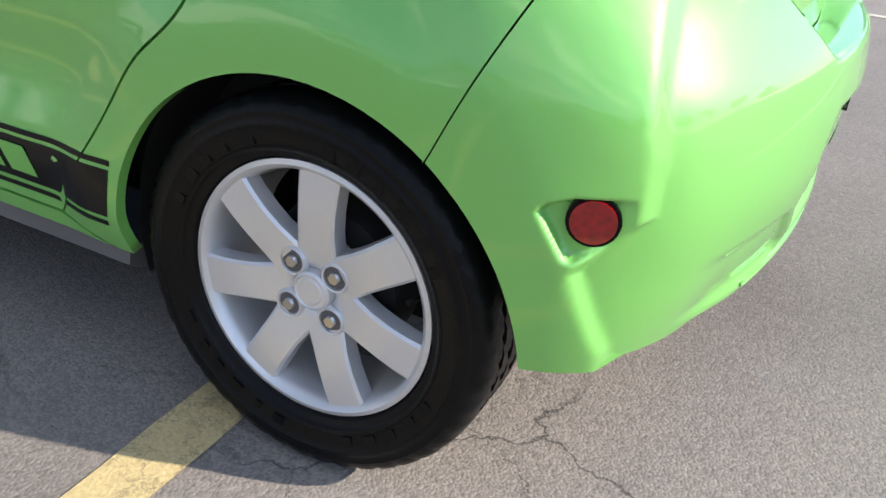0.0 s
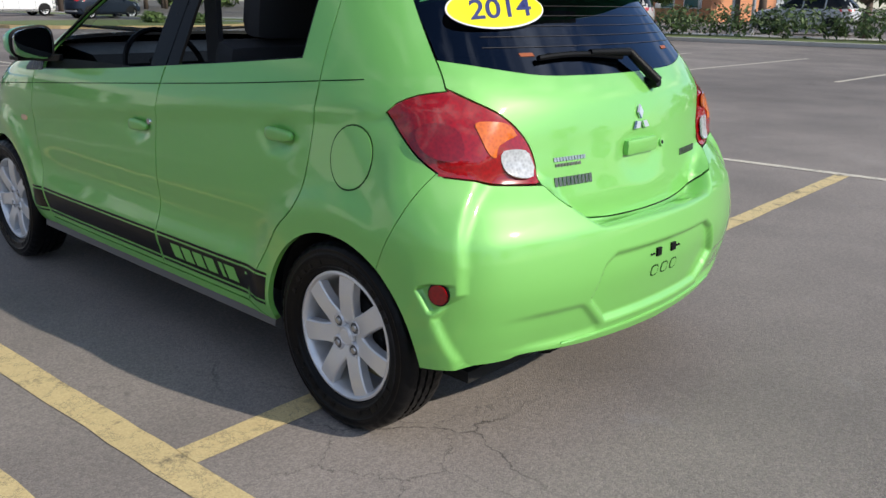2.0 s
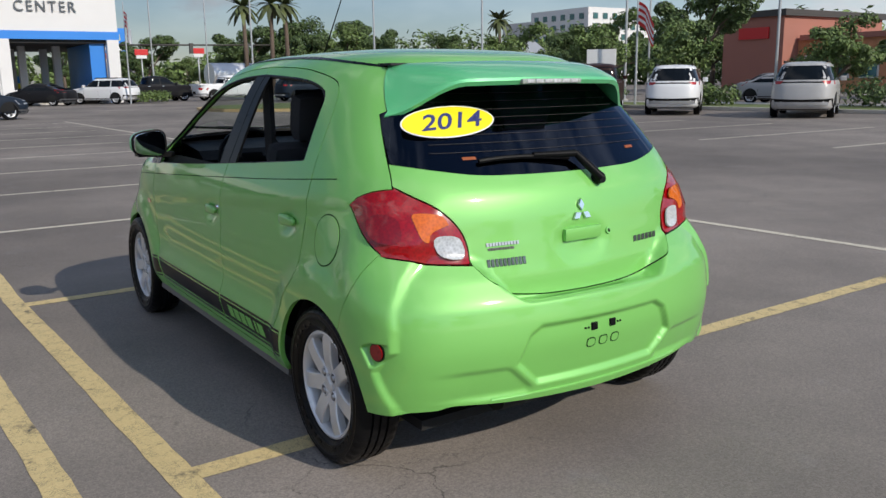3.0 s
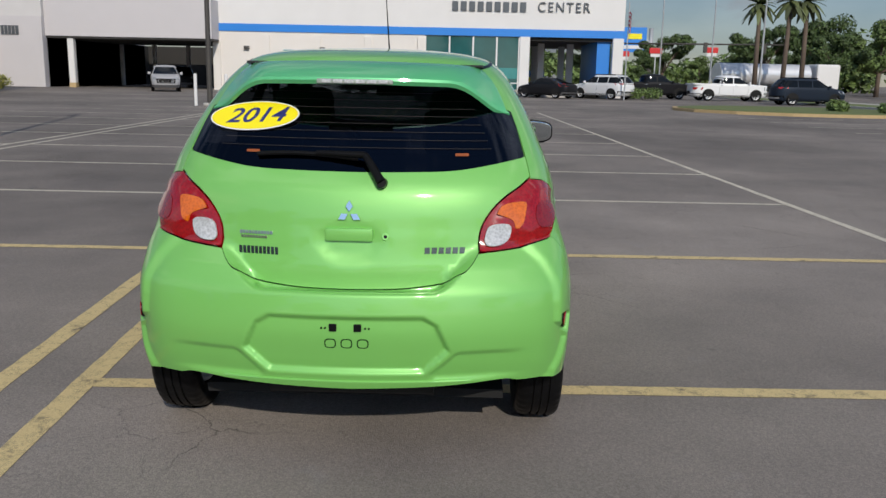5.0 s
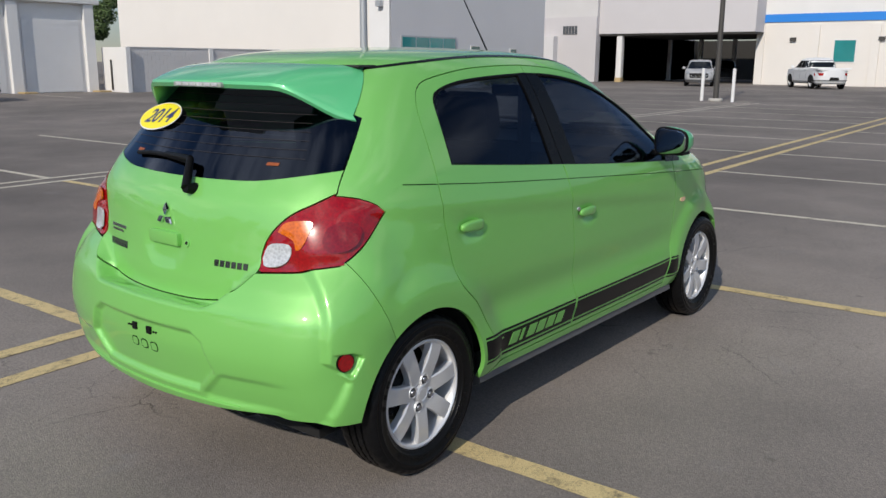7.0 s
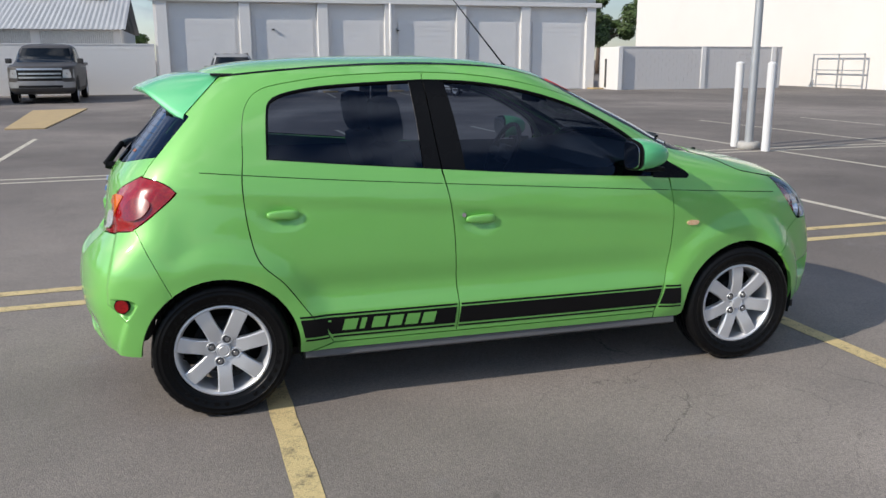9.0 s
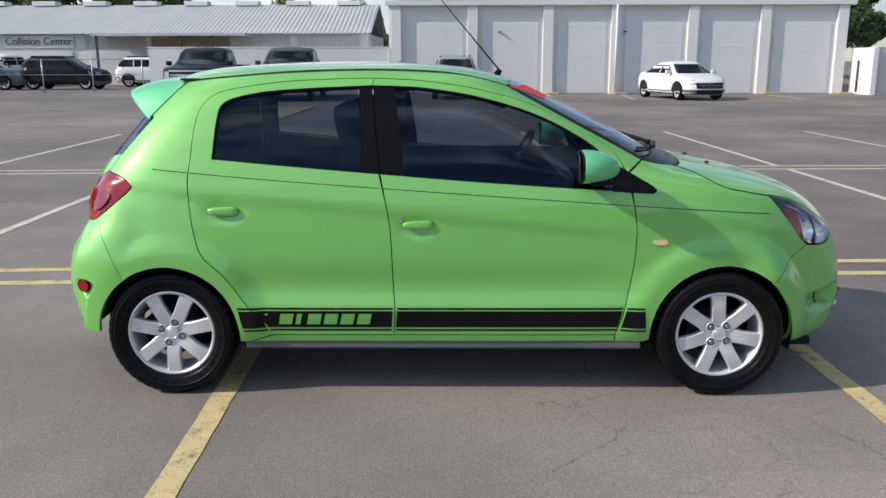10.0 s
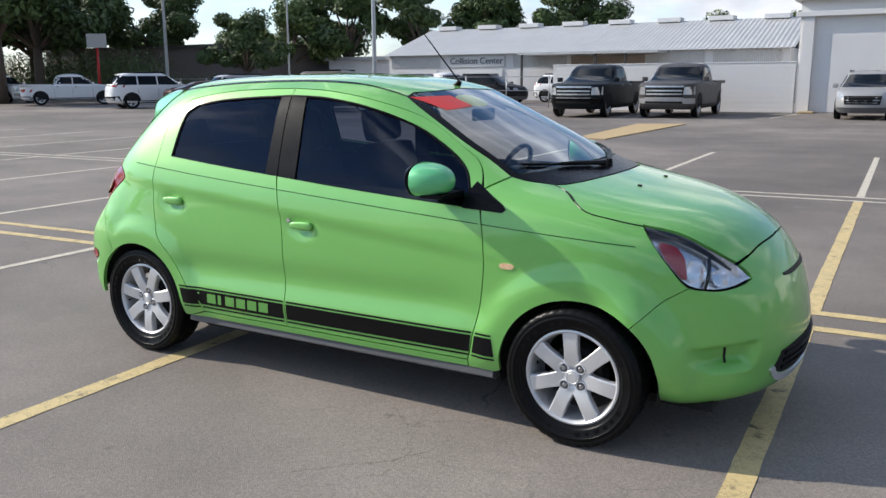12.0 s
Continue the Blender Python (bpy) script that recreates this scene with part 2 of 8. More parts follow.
def road_paint(name, color, worn):
    """Line paint, cracked and rubbed down to the asphalt in places."""
    m = mat(name, color, rough=0.75, var=0.1, scale=9.0, bump=0.5, bscale=160.0, grain=0.35)
    n, l = m.node_tree.nodes, m.node_tree.links
    b = n["Principled BSDF"]
    old = b.inputs["Base Color"].links[0].from_socket
    tc = n.new("ShaderNodeTexCoord")
    w = n.new("ShaderNodeTexNoise")
    w.inputs["Scale"].default_value, w.inputs["Detail"].default_value, w.inputs["Roughness"].default_value = 7.0, 9.0, 0.75
    r = n.new("ShaderNodeValToRGB")
    r.color_ramp.elements[0].position, r.color_ramp.elements[1].position = 0.62 - worn * 0.2, 0.74 - worn * 0.2
    v = n.new("ShaderNodeTexVoronoi")
    v.feature = "DISTANCE_TO_EDGE"
    v.inputs["Scale"].default_value = 9.0
    vr = n.new("ShaderNodeValToRGB")
    vr.color_ramp.elements[0].position, vr.color_ramp.elements[1].position = 0.0, 0.03
    vr.color_ramp.elements[0].color, vr.color_ramp.elements[1].color = (0.7, 0.7, 0.7, 1), (0, 0, 0, 1)
    mx = n.new("ShaderNodeMixRGB")
    mx.blend_type, mx.inputs["Fac"].default_value = "LIGHTEN", 1.0
    x = n.new("ShaderNodeMixRGB")
    x.inputs["Color2"].default_value = (0.085, 0.075, 0.06, 1)
    bend = n.new("ShaderNodeMixRGB")
    bend.blend_type, bend.inputs["Fac"].default_value = "LINEAR_LIGHT", 0.15
    l.new(tc.outputs["Object"], bend.inputs["Color1"])
    l.new(w.outputs["Color"], bend.inputs["Color2"])
    l.new(tc.outputs["Object"], w.inputs["Vector"])
    l.new(bend.outputs["Color"], v.inputs["Vector"])
    l.new(w.outputs["Fac"], r.inputs["Fac"])
    l.new(v.outputs["Distance"], vr.inputs["Fac"])
    l.new(r.outputs["Color"], mx.inputs["Color1"])
    l.new(vr.outputs["Color"], mx.inputs["Color2"])
    l.new(mx.outputs["Color"], x.inputs["Fac"])
    l.new(old, x.inputs["Color1"])
    l.new(x.outputs["Color"], b.inputs["Base Color"])
    return m


ASPHALT = asphalt()
YELLOW = road_paint("yellow_paint", (0.58, 0.45, 0.22), 0.35)
CREAM = road_paint("faded_paint", (0.57, 0.52, 0.42), 0.35)
GREEN = car_paint("green_paint", (0.188, 0.51, 0.106), 0.16)
GREEN_TEAL = car_paint("teal_green_paint", (0.105, 0.50, 0.20), 0.16)
BLACK_TRIM = mat("black_trim", (0.004, 0.004, 0.0045), 0.28, var=0.2, spec=0.12)
BLACK_PLASTIC = mat("black_plastic", (0.006, 0.006, 0.0065), 0.4, var=0.2, spec=0.1, bump=0.15, bscale=500)
SOOT = mat("dark_cavity", (0.006, 0.006, 0.006), 0.9, var=0.2)
RUBBER = mat("tyre_rubber", (0.0055, 0.0055, 0.006), 0.33, var=0.35, scale=12, bump=0.2, bscale=120, spec=0.13)
ALLOY = mat("silver_alloy", (0.66, 0.66, 0.67), 0.38, metal=0.46, var=0.08, coat=0.4, grain=0.06)
STEEL = mat("steel", (0.45, 0.45, 0.46), 0.3, metal=1.0, var=0.15)
CHROME = mat("chrome", (0.75, 0.76, 0.78), 0.06, metal=1.0, var=0.03)
VINYL = mat("black_vinyl", (0.006, 0.006, 0.007), 0.3, var=0.2, spec=0.15, coat=0.08)
SKIRT = mat("grey_skirt", (0.10, 0.10, 0.105), 0.5, var=0.2)
SEAT = mat("dark_fabric", (0.022, 0.022, 0.025), 0.9, var=0.3, bump=0.4, bscale=300)
TINT = glass("tinted_glass", (0.17, 0.20, 0.25), tone=(0.40, 0.47, 0.62))
CLEAR = glass("clear_glass", (0.84, 0.89, 0.87))
DARK_GLASS = glass("privacy_glass", (0.045, 0.052, 0.065), tone=(0.50, 0.58, 0.75))
RED_LENS = lens("red_lens", (0.27, 0.001, 0.003))
AMBER_LENS = lens("amber_lens", (0.60, 0.12, 0.006))
WHITE_LENS = lens("white_lens", (0.46, 0.47, 0.48))
MIRROR = mat("mirror_glass", (0.42, 0.45, 0.47), 0.02, metal=1.0, var=0.0)


# ---- mesh helpers ----
def mesh_object(name, bm, material, parent=None, label="", smooth=True):
    me = bpy.data.meshes.new(name)
    bm.normal_update()
    if smooth:
        for f in bm.faces:
            f.smooth = True
    bm.to_mesh(me)
    bm.free()
    if smooth:
        me.set_sharp_from_angle(angle=radians(38))
    me.materials.append(material)
    ob = new(name, me)
    if parent:
        ob.parent = parent
    return tagged(ob, label)


def part(name, bm, material, parent, label="", smooth=False):
    return mesh_object(name, bm, material, parent, label, smooth)


def thing(name, label, category, group="", kind="", at=None):
    ob = tagged(new(name), label, category, group, kind)
    if at is not None:
        ob.matrix_basis = at
    return ob


def add_box(bm, x0, x1, y0, y1, z0, z1, bevel=0.0, turn=None):
    vs = [bm.verts.new((x, y, z)) for x in (x0, x1) for y in (y0, y1) for z in (z0, z1)]
    fs = [bm.faces.new([vs[i] for i in q]) for q in ((0, 1, 3, 2), (4, 6, 7, 5), (0, 4, 5, 1), (2, 3, 7, 6), (0, 2, 6, 4), (1, 5, 7, 3))]
    if turn is not None:
        bmesh.ops.transform(bm, matrix=turn, verts=vs)
    if bevel:
        es = list({e for f in fs for e in f.edges})
        bmesh.ops.bevel(bm, geom=es, offset=bevel, segments=2, affect="EDGES", profile=0.6)
    return bm


def box(x0, x1, y0, y1, z0, z1, bevel=0.0, turn=None):
    return add_box(bmesh.new(), x0, x1, y0, y1, z0, z1, bevel, turn)


def add_tube(bm, a, b, r0, r1=None, n=12, caps=True):
    """A round bar from a to b."""
    a, b, r1 = Vector(a), Vector(b), r0 if r1 is None else r1
    turn = (b - a).to_track_quat("Z", "Y").to_matrix()
    rings = [[bm.verts.new(c + turn @ Vector((r * math.cos(k * math.tau / n), r * math.sin(k * math.tau / n), 0))) for k in range(n)] for c, r in ((a, r0), (b, r1))]
    for k in range(n):
        bm.faces.new((rings[0][k], rings[0][(k + 1) % n], rings[1][(k + 1) % n], rings[1][k])).smooth = True
    if caps:
        bm.faces.new(rings[0][::-1])
        bm.faces.new(rings[1])
    return bm


def tube(a, b, r0, r1=None, n=12):
    return add_tube(bmesh.new(), a, b, r0, r1, n)


def lathe(profile, n=64, closed=False, wobble=None):
    """Turns a profile of (radius, y) round the y axis."""
    bm = bmesh.new()
    rows = []
    for k in range(n):
        a = k * math.tau / n
        rows.append([bm.verts.new(((r + (wobble(j, k) if wobble else 0)) * math.cos(a), y, (r + (wobble(j, k) if wobble else 0)) * math.sin(a))) for j, (r, y) in enumerate(profile)])
    m = len(profile)
    for k in range(n):
        p, q = rows[k], rows[(k + 1) % n]
        for j in range(m if closed else m - 1):
            i = (j + 1) % m
            bm.faces.new((p[j], p[i], q[i], q[j]))
    return bm


def extrude_poly(points, axis, a0, a1):
    """A prism: a 2D outline drawn on the plane across the axis, from a0 to a1."""
    bm = bmesh.new()

    def at(p, a):
        return {"x": (a, p[0], p[1]), "y": (p[0], a, p[1]), "z": (p[0], p[1], a)}[axis]

    lo, hi = ([bm.verts.new(at(p, a)) for p in points] for a in (a0, a1))
    bm.faces.new(lo)
    bm.faces.new(hi[::-1])
    for k in range(len(points)):
        j = (k + 1) % len(points)
        bm.faces.new((lo[k], hi[k], hi[j], lo[j]))
    bmesh.ops.recalc_face_normals(bm, faces=bm.faces)
    return bm


def text_mesh(name, words, size, m, material, parent=None, depth=0.004, align="CENTER", shear=0.0, space=1.0, bold=0.0):
    cu = bpy.data.curves.new(name, "FONT")
    cu.offset = bold
    cu.body, cu.size, cu.extrude, cu.align_x, cu.align_y, cu.shear, cu.space_character = words, size, depth, align, "CENTER", shear, space
    tmp = new(name + "_tmp", cu)
    me = bpy.data.meshes.new_from_object(tmp)
    bpy.data.objects.remove(tmp)
    bpy.data.curves.remove(cu)
    me.materials.clear()
    me.materials.append(material)
    ob = new(name, me)
    if parent:
        ob.parent = parent
    ob.matrix_basis = m
    return ob


# ---- a car's skin: rounded plan outlines stacked by height ----
def pchip(xs, ys):
    xs, ys = np.array(xs, float), np.array(ys, float)
    h, d = np.diff(xs), np.diff(ys) / np.diff(xs)
    m = np.zeros_like(ys)
    m[0], m[-1] = d[0], d[-1]
    for k in range(1, len(xs) - 1):
        if d[k - 1] * d[k] > 0:
            a, b = 2 * h[k] + h[k - 1], h[k] + 2 * h[k - 1]
            m[k] = (a + b) / (a / d[k - 1] + b / d[k])

    def f(x):
        x = np.clip(x, xs[0], xs[-1])
        k = np.clip(np.searchsorted(xs, x) - 1, 0, len(h) - 1)
        t = (x - xs[k]) / h[k]
        return ys[k] * (1 + 2 * t) * (1 - t) ** 2 + m[k] * h[k] * t * (1 - t) ** 2 + ys[k + 1] * t * t * (3 - 2 * t) + m[k + 1] * h[k] * t * t * (t - 1)

    return f


def smooth01(t):
    t = np.clip(t, 0, 1)
    return t * t * (3 - 2 * t)


class Shell:
    """Point on the skin by s (0: middle of the tail, 1: middle of the nose, along the +y side) and height z. Negative s: the -y side."""

    def __init__(self, z, rear, front, width, bows, sharp, mid, relief=None, levels=420, along=361):
        self.mid, self.relief, self.z0, self.z1 = mid, relief, z[0], z[-1]
        self.zs = np.linspace(z[0], z[-1], levels)
        R, F, W = pchip(z, rear)(self.zs), pchip(z, front)(self.zs), pchip(z, width)(self.zs)
        bz = np.array(bows[0])
        BR, BF = pchip(bz, bows[1])(self.zs), pchip(bz, bows[2])(self.zs)
        NR, NF = pchip(bz, sharp[0])(self.zs), pchip(bz, sharp[1])(self.zs)
        th = np.linspace(0, np.pi, 721)
        self.S = np.linspace(0, 1, along)
        X, Y = np.zeros((levels, along)), np.zeros((levels, along))
        c, s = np.cos(th), np.sin(th)
        for k in range(levels):
            n = np.where(c >= 0, NR[k], NF[k])
            r = 1 / (np.abs(c) ** n + np.abs(s) ** n) ** (1 / n)
            y = W[k] * r * s
            x = mid + np.where(c >= 0, (R[k] - BR[k] * y * y - mid) * r * c, (mid - F[k] - BF[k] * y * y) * r * c)
            run = np.r_[0, np.cumsum(np.hypot(np.diff(x), np.diff(y)))]
            X[k], Y[k] = np.interp(self.S, run / run[-1], x), np.interp(self.S, run / run[-1], y)
        self.X, self.Y = X, Y
        dz = self.zs[1] - self.zs[0]
        xs, ys, xz, yz = np.gradient(X, axis=1), np.gradient(Y, axis=1), np.gradient(X, axis=0), np.gradient(Y, axis=0)
        # along s times up z; outward
        nx, ny, nz = ys * dz, -xs * dz, xs * yz - ys * xz
        length = np.sqrt(nx**2 + ny**2 + nz**2) + 1e-12
        self.N = np.stack([nx / length, ny / length, nz / length], -1)

    def _take(self, grid, s, z):
        a = np.clip(np.abs(s), 0, 1) * (len(self.S) - 1)
        b = np.clip((z - self.z0) / (self.z1 - self.z0), 0, 1) * (len(self.zs) - 1)
        i, j = np.minimum(a.astype(int), len(self.S) - 2), np.minimum(b.astype(int), len(self.zs) - 2)
        f, g = a - i, b - j
        if grid.ndim == 3:
            f, g = f[:, None], g[:, None]
        return (grid[j, i] * (1 - f) + grid[j, i + 1] * f) * (1 - g) + (grid[j + 1, i] * (1 - f) + grid[j + 1, i + 1] * f) * g

    def put(self, s, z, off=0.0, plain=False):
        s, z = np.asarray(s, float), np.asarray(z, float)
        p = np.stack([self._take(self.X, s, z), self._take(self.Y, s, z), np.clip(z, self.z0, self.z1)], -1)
        n = self._take(self.N, s, z)
        n /= np.linalg.norm(n, axis=1)[:, None] + 1e-12
        d = np.full(len(s), off)
        if self.relief and not plain:
            d = d + self.relief(p[:, 0], p[:, 1], p[:, 2])
        p = p + n * d[:, None]
        flip = np.where(s < 0, -1.0, 1.0)
        p[:, 1] *= flip
        n[:, 1] *= flip
        return p, n

    def find(self, kind, a, z):
        """s of a point given in the side view (x), the rear view (y) or the front view (y)."""
        b = float(np.clip((z - self.z0) / (self.z1 - self.z0), 0, 1) * (len(self.zs) - 1))
        k = min(int(b), len(self.zs) - 2)
        low, top = self.level(kind, a, k), self.level(kind, a, k + 1)
        return low + (top - low) * (b - k)

    def level(self, kind, a, k):
        x, y = self.X[k], self.Y[k]
        if kind == "s":
            return float(np.interp(-a, -x, self.S))
        m = int(np.argmax(y))
        if kind == "r":
            return float(np.sign(a) * np.interp(abs(a), y[: m + 1], self.S[: m + 1]))
        return float(np.sign(a) * np.interp(abs(a), y[m:][::-1], self.S[m:][::-1])) if a else 1.0

    def at(self, kind, a, z, off=0.0):
        p, n = self.put([self.find(kind, a, z)], [z], off)
        return Vector(p[0]), Vector(n[0])


SPAN = 4.4


def curve_through(pts, step):
    """Catmull-Rom through points of one kind, about a step apart."""
    if len(pts) < 3:
        (k0, a0, z0), (k1, a1, z1) = pts[0], pts[-1]
        if k0 != k1:
            return [pts[0]]
        m = max(1, int(math.hypot(a1 - a0, z1 - z0) / step))
        return [(k0, a0 + (a1 - a0) * t / m, z0 + (z1 - z0) * t / m) for t in range(m)]
    out = []
    for i in range(len(pts) - 1):
        p0, p1, p2, p3 = pts[max(i - 1, 0)], pts[i], pts[i + 1], pts[min(i + 2, len(pts) - 1)]
        m = max(1, int(math.hypot(p2[1] - p1[1], p2[2] - p1[2]) / step))
        for j in range(m):
            t = j / m
            w = (-0.5 * t + t * t - 0.5 * t**3, 1 - 2.5 * t * t + 1.5 * t**3, 0.5 * t + 2 * t * t - 1.5 * t**3, -0.5 * t * t + 0.5 * t**3)
            out.append((p1[0], *[sum(wi * p[c] for wi, p in zip(w, (p0, p1, p2, p3))) for c in (1, 2)]))
    return out


def outline(shell, runs, anchor, step=0.02):
    """Runs of points (kind, a, z), smooth inside, corners where they meet, into the unrolled skin. A rear or front outline is one half."""
    pts = []
    for k, run in enumerate(runs):
        nxt = runs[(k + 1) % len(runs)][0]
        done = curve_through(run, step)
        pts += done
        last = run[-1]
        if anchor == "side" or k < len(runs) - 1:
            same = last[0] == nxt[0]
            if same and math.hypot(last[1] - nxt[1], last[2] - nxt[2]) > 1e-4:
                pts += curve_through([last, nxt], step)
            elif not same:
                pts.append(last)
        else:
            pts.append(last)
    uv = []
    for kind, a, z in pts:
        s = shell.find(kind, a, z)
        uv.append(((s - 1) * SPAN if anchor == "front" else s * SPAN, z))
    if anchor != "side":
        other = [(-u, z) for u, z in uv[::-1]]
        uv = uv + [p for p in other if abs(p[0]) > 1e-5]
    clean = []
    for p in uv:
        if not clean or math.hypot(p[0] - clean[-1][0], p[1] - clean[-1][1]) > 1e-4:
            clean.append(p)
    if math.hypot(clean[0][0] - clean[-1][0], clean[0][1] - clean[-1][1]) < 1e-4:
        clean.pop()
    uv = np.array(clean)
    area = np.sum(uv[:, 0] * np.roll(uv[:, 1], -1) - np.roll(uv[:, 0], -1) * uv[:, 1])
    return uv if area > 0 else uv[::-1]


def inset(uv, gap):
    """Draws an outline in by the half width of a panel joint."""
    d = np.roll(uv, -1, 0) - uv
    d /= np.linalg.norm(d, axis=1)[:, None] + 1e-12
    e = np.roll(d, 1, 0)
    nrm = np.stack([-(d + e)[:, 1], (d + e)[:, 0]], -1)
    nrm /= np.linalg.norm(nrm, axis=1)[:, None] + 1e-9
    k = np.clip(1 / np.maximum(0.35, np.sum(nrm * np.stack([-d[:, 1], d[:, 0]], -1), 1)), 1, 2)
    return uv + nrm * (gap * k)[:, None]


def within(uv, q):
    """Which points lie inside an outline, and how far from it."""
    a, b = uv, np.roll(uv, -1, 0)
    ins = np.zeros(len(q), bool)
    far = np.full(len(q), 1e9)
    for (x0, y0), (x1, y1) in zip(a, b):
        cross = (y0 > q[:, 1]) != (y1 > q[:, 1])
        with np.errstate(divide="ignore", invalid="ignore"):
            xi = (x1 - x0) * (q[:, 1] - y0) / (y1 - y0 + 1e-15) + x0
        ins ^= cross & (q[:, 0] < xi)
        dx, dy = x1 - x0, y1 - y0
        t = np.clip(((q[:, 0] - x0) * dx + (q[:, 1] - y0) * dy) / (dx * dx + dy * dy + 1e-15), 0, 1)
        far = np.minimum(far, np.hypot(q[:, 0] - x0 - t * dx, q[:, 1] - y0 - t * dy))
    return ins, far


def panel(name, shell, runs, material, parent, anchor="side", gap=0.002, off=0.0, depth=0.018, step=0.03, label="", left=False, edge=0.02, crown=0.0, dense=()):
    """A sheet of the skin inside an outline, turned in at its border; dense: areas (u0, u1, z0, z1, step) meshed finer."""
    from mathutils.geometry import delaunay_2d_cdt

    uv = inset(outline(shell, runs, anchor, edge), gap)
    lo, hi = uv.min(0), uv.max(0)
    gu, gz = np.arange(lo[0], hi[0], step * 1.1), np.arange(lo[1], hi[1], step * 0.8)
    q = np.stack(np.meshgrid(gu, gz), -1).reshape(-1, 2)
    q = q + (np.arange(len(q)) % 7 - 3)[:, None] * 1e-4
    for u0, u1, z0, z1, fine in dense:
        q = q[~((q[:, 0] > u0) & (q[:, 0] < u1) & (q[:, 1] > z0) & (q[:, 1] < z1))]
        more = np.stack(np.meshgrid(np.arange(u0, u1, fine * 1.1), np.arange(z0, z1, fine * 0.9)), -1).reshape(-1, 2)
        q = np.r_[q, more + (np.arange(len(more)) % 7 - 3)[:, None] * 5e-5]
    ins, far = within(uv, q)
    q = q[ins & (far > step * 0.35)]
    pts = [Vector(p) for p in uv] + [Vector(p) for p in q]
    vs, _, faces, *_ = delaunay_2d_cdt(pts, [], [list(range(len(uv)))], 1, 1e-6)
    v2 = np.array([(p.x, p.y) for p in vs])
    s = v2[:, 0] / SPAN
    if anchor == "front":
        s = np.where(v2[:, 0] > 1e-9, -(1 - v2[:, 0] / SPAN), 1 + v2[:, 0] / SPAN)
    lift = np.full(len(v2), 0.0)
    if crown:
        _, f2 = within(uv, v2)
        lift = crown * smooth01(f2 / 0.05)
    p3, n3 = shell.put(s, v2[:, 1], off)
    p3 = p3 + n3 * lift[:, None]
    if left:
        p3[:, 1] *= -1
        n3[:, 1] *= -1
        faces = [f[::-1] for f in faces]
    bm = bmesh.new()
    verts = [bm.verts.new(p) for p in p3]
    for f in faces:
        if len(set(f)) > 2:
            try:
                bm.faces.new([verts[i] for i in f])
            except ValueError:
                pass
    for f in bm.faces:
        f.smooth = True
    if depth:
        bm.verts.index_update()
        rim = [e for e in bm.edges if len(e.link_faces) == 1]
        low = {}
        for e in rim:
            for v in e.verts:
                if v not in low:
                    low[v] = bm.verts.new(Vector(p3[v.index]) - depth * Vector(n3[v.index]))
        for e in rim:
            lp = e.link_loops[0]
            a, b = lp.vert, lp.link_loop_next.vert
            bm.faces.new((b, a, low[a], low[b])).smooth = True
            e.smooth = False
    return mesh_object(name, bm, material, parent, label, smooth=False)


def ribbon(name, shell, pts, width, material, parent, off=0.001, left=False, label=""):
    """A narrow band along a side-view line on the skin."""
    run = curve_through([("s", *p) for p in pts], 0.03) + [("s", *pts[-1])]
    s = np.array([shell.find(*p) for p in run])
    z = np.array([p[2] for p in run])
    a, _ = shell.put(s, z - width / 2, off)
    b, _ = shell.put(s, z + width / 2, off)
    if left:
        a[:, 1] *= -1
        b[:, 1] *= -1
    bm = bmesh.new()
    va, vb = [bm.verts.new(p) for p in a], [bm.verts.new(p) for p in b]
    for k in range(len(va) - 1):
        f = (va[k], va[k + 1], vb[k + 1], vb[k])
        bm.faces.new(f[::-1] if left else f)
    return part(name, bm, material, parent, label, True)


# ---- the green hatchback: rear axle at the origin, nose towards -x ----
HUB_Z, BASE, AW = 0.285, 2.45, 0.313
SCOOP = [(0.47, 0.452), (0.67, 0.440), (0.665, 0.375), (0.60, 0.335), (0.48, 0.340)]
POCKET = [(0.312, 0.512), (0.322, 0.525), (0.350, 0.535), (0.412, 0.540), (0.418, 0.490), (0.385, 0.466), (0.358, 0.452), (0.346, 0.456)]
HEX = [(-0.36, 0.43), (-0.27, 0.345), (0.27, 0.345), (0.36, 0.43), (0.315, 0.53), (0.265, 0.56), (-0.265, 0.56), (-0.315, 0.53)]


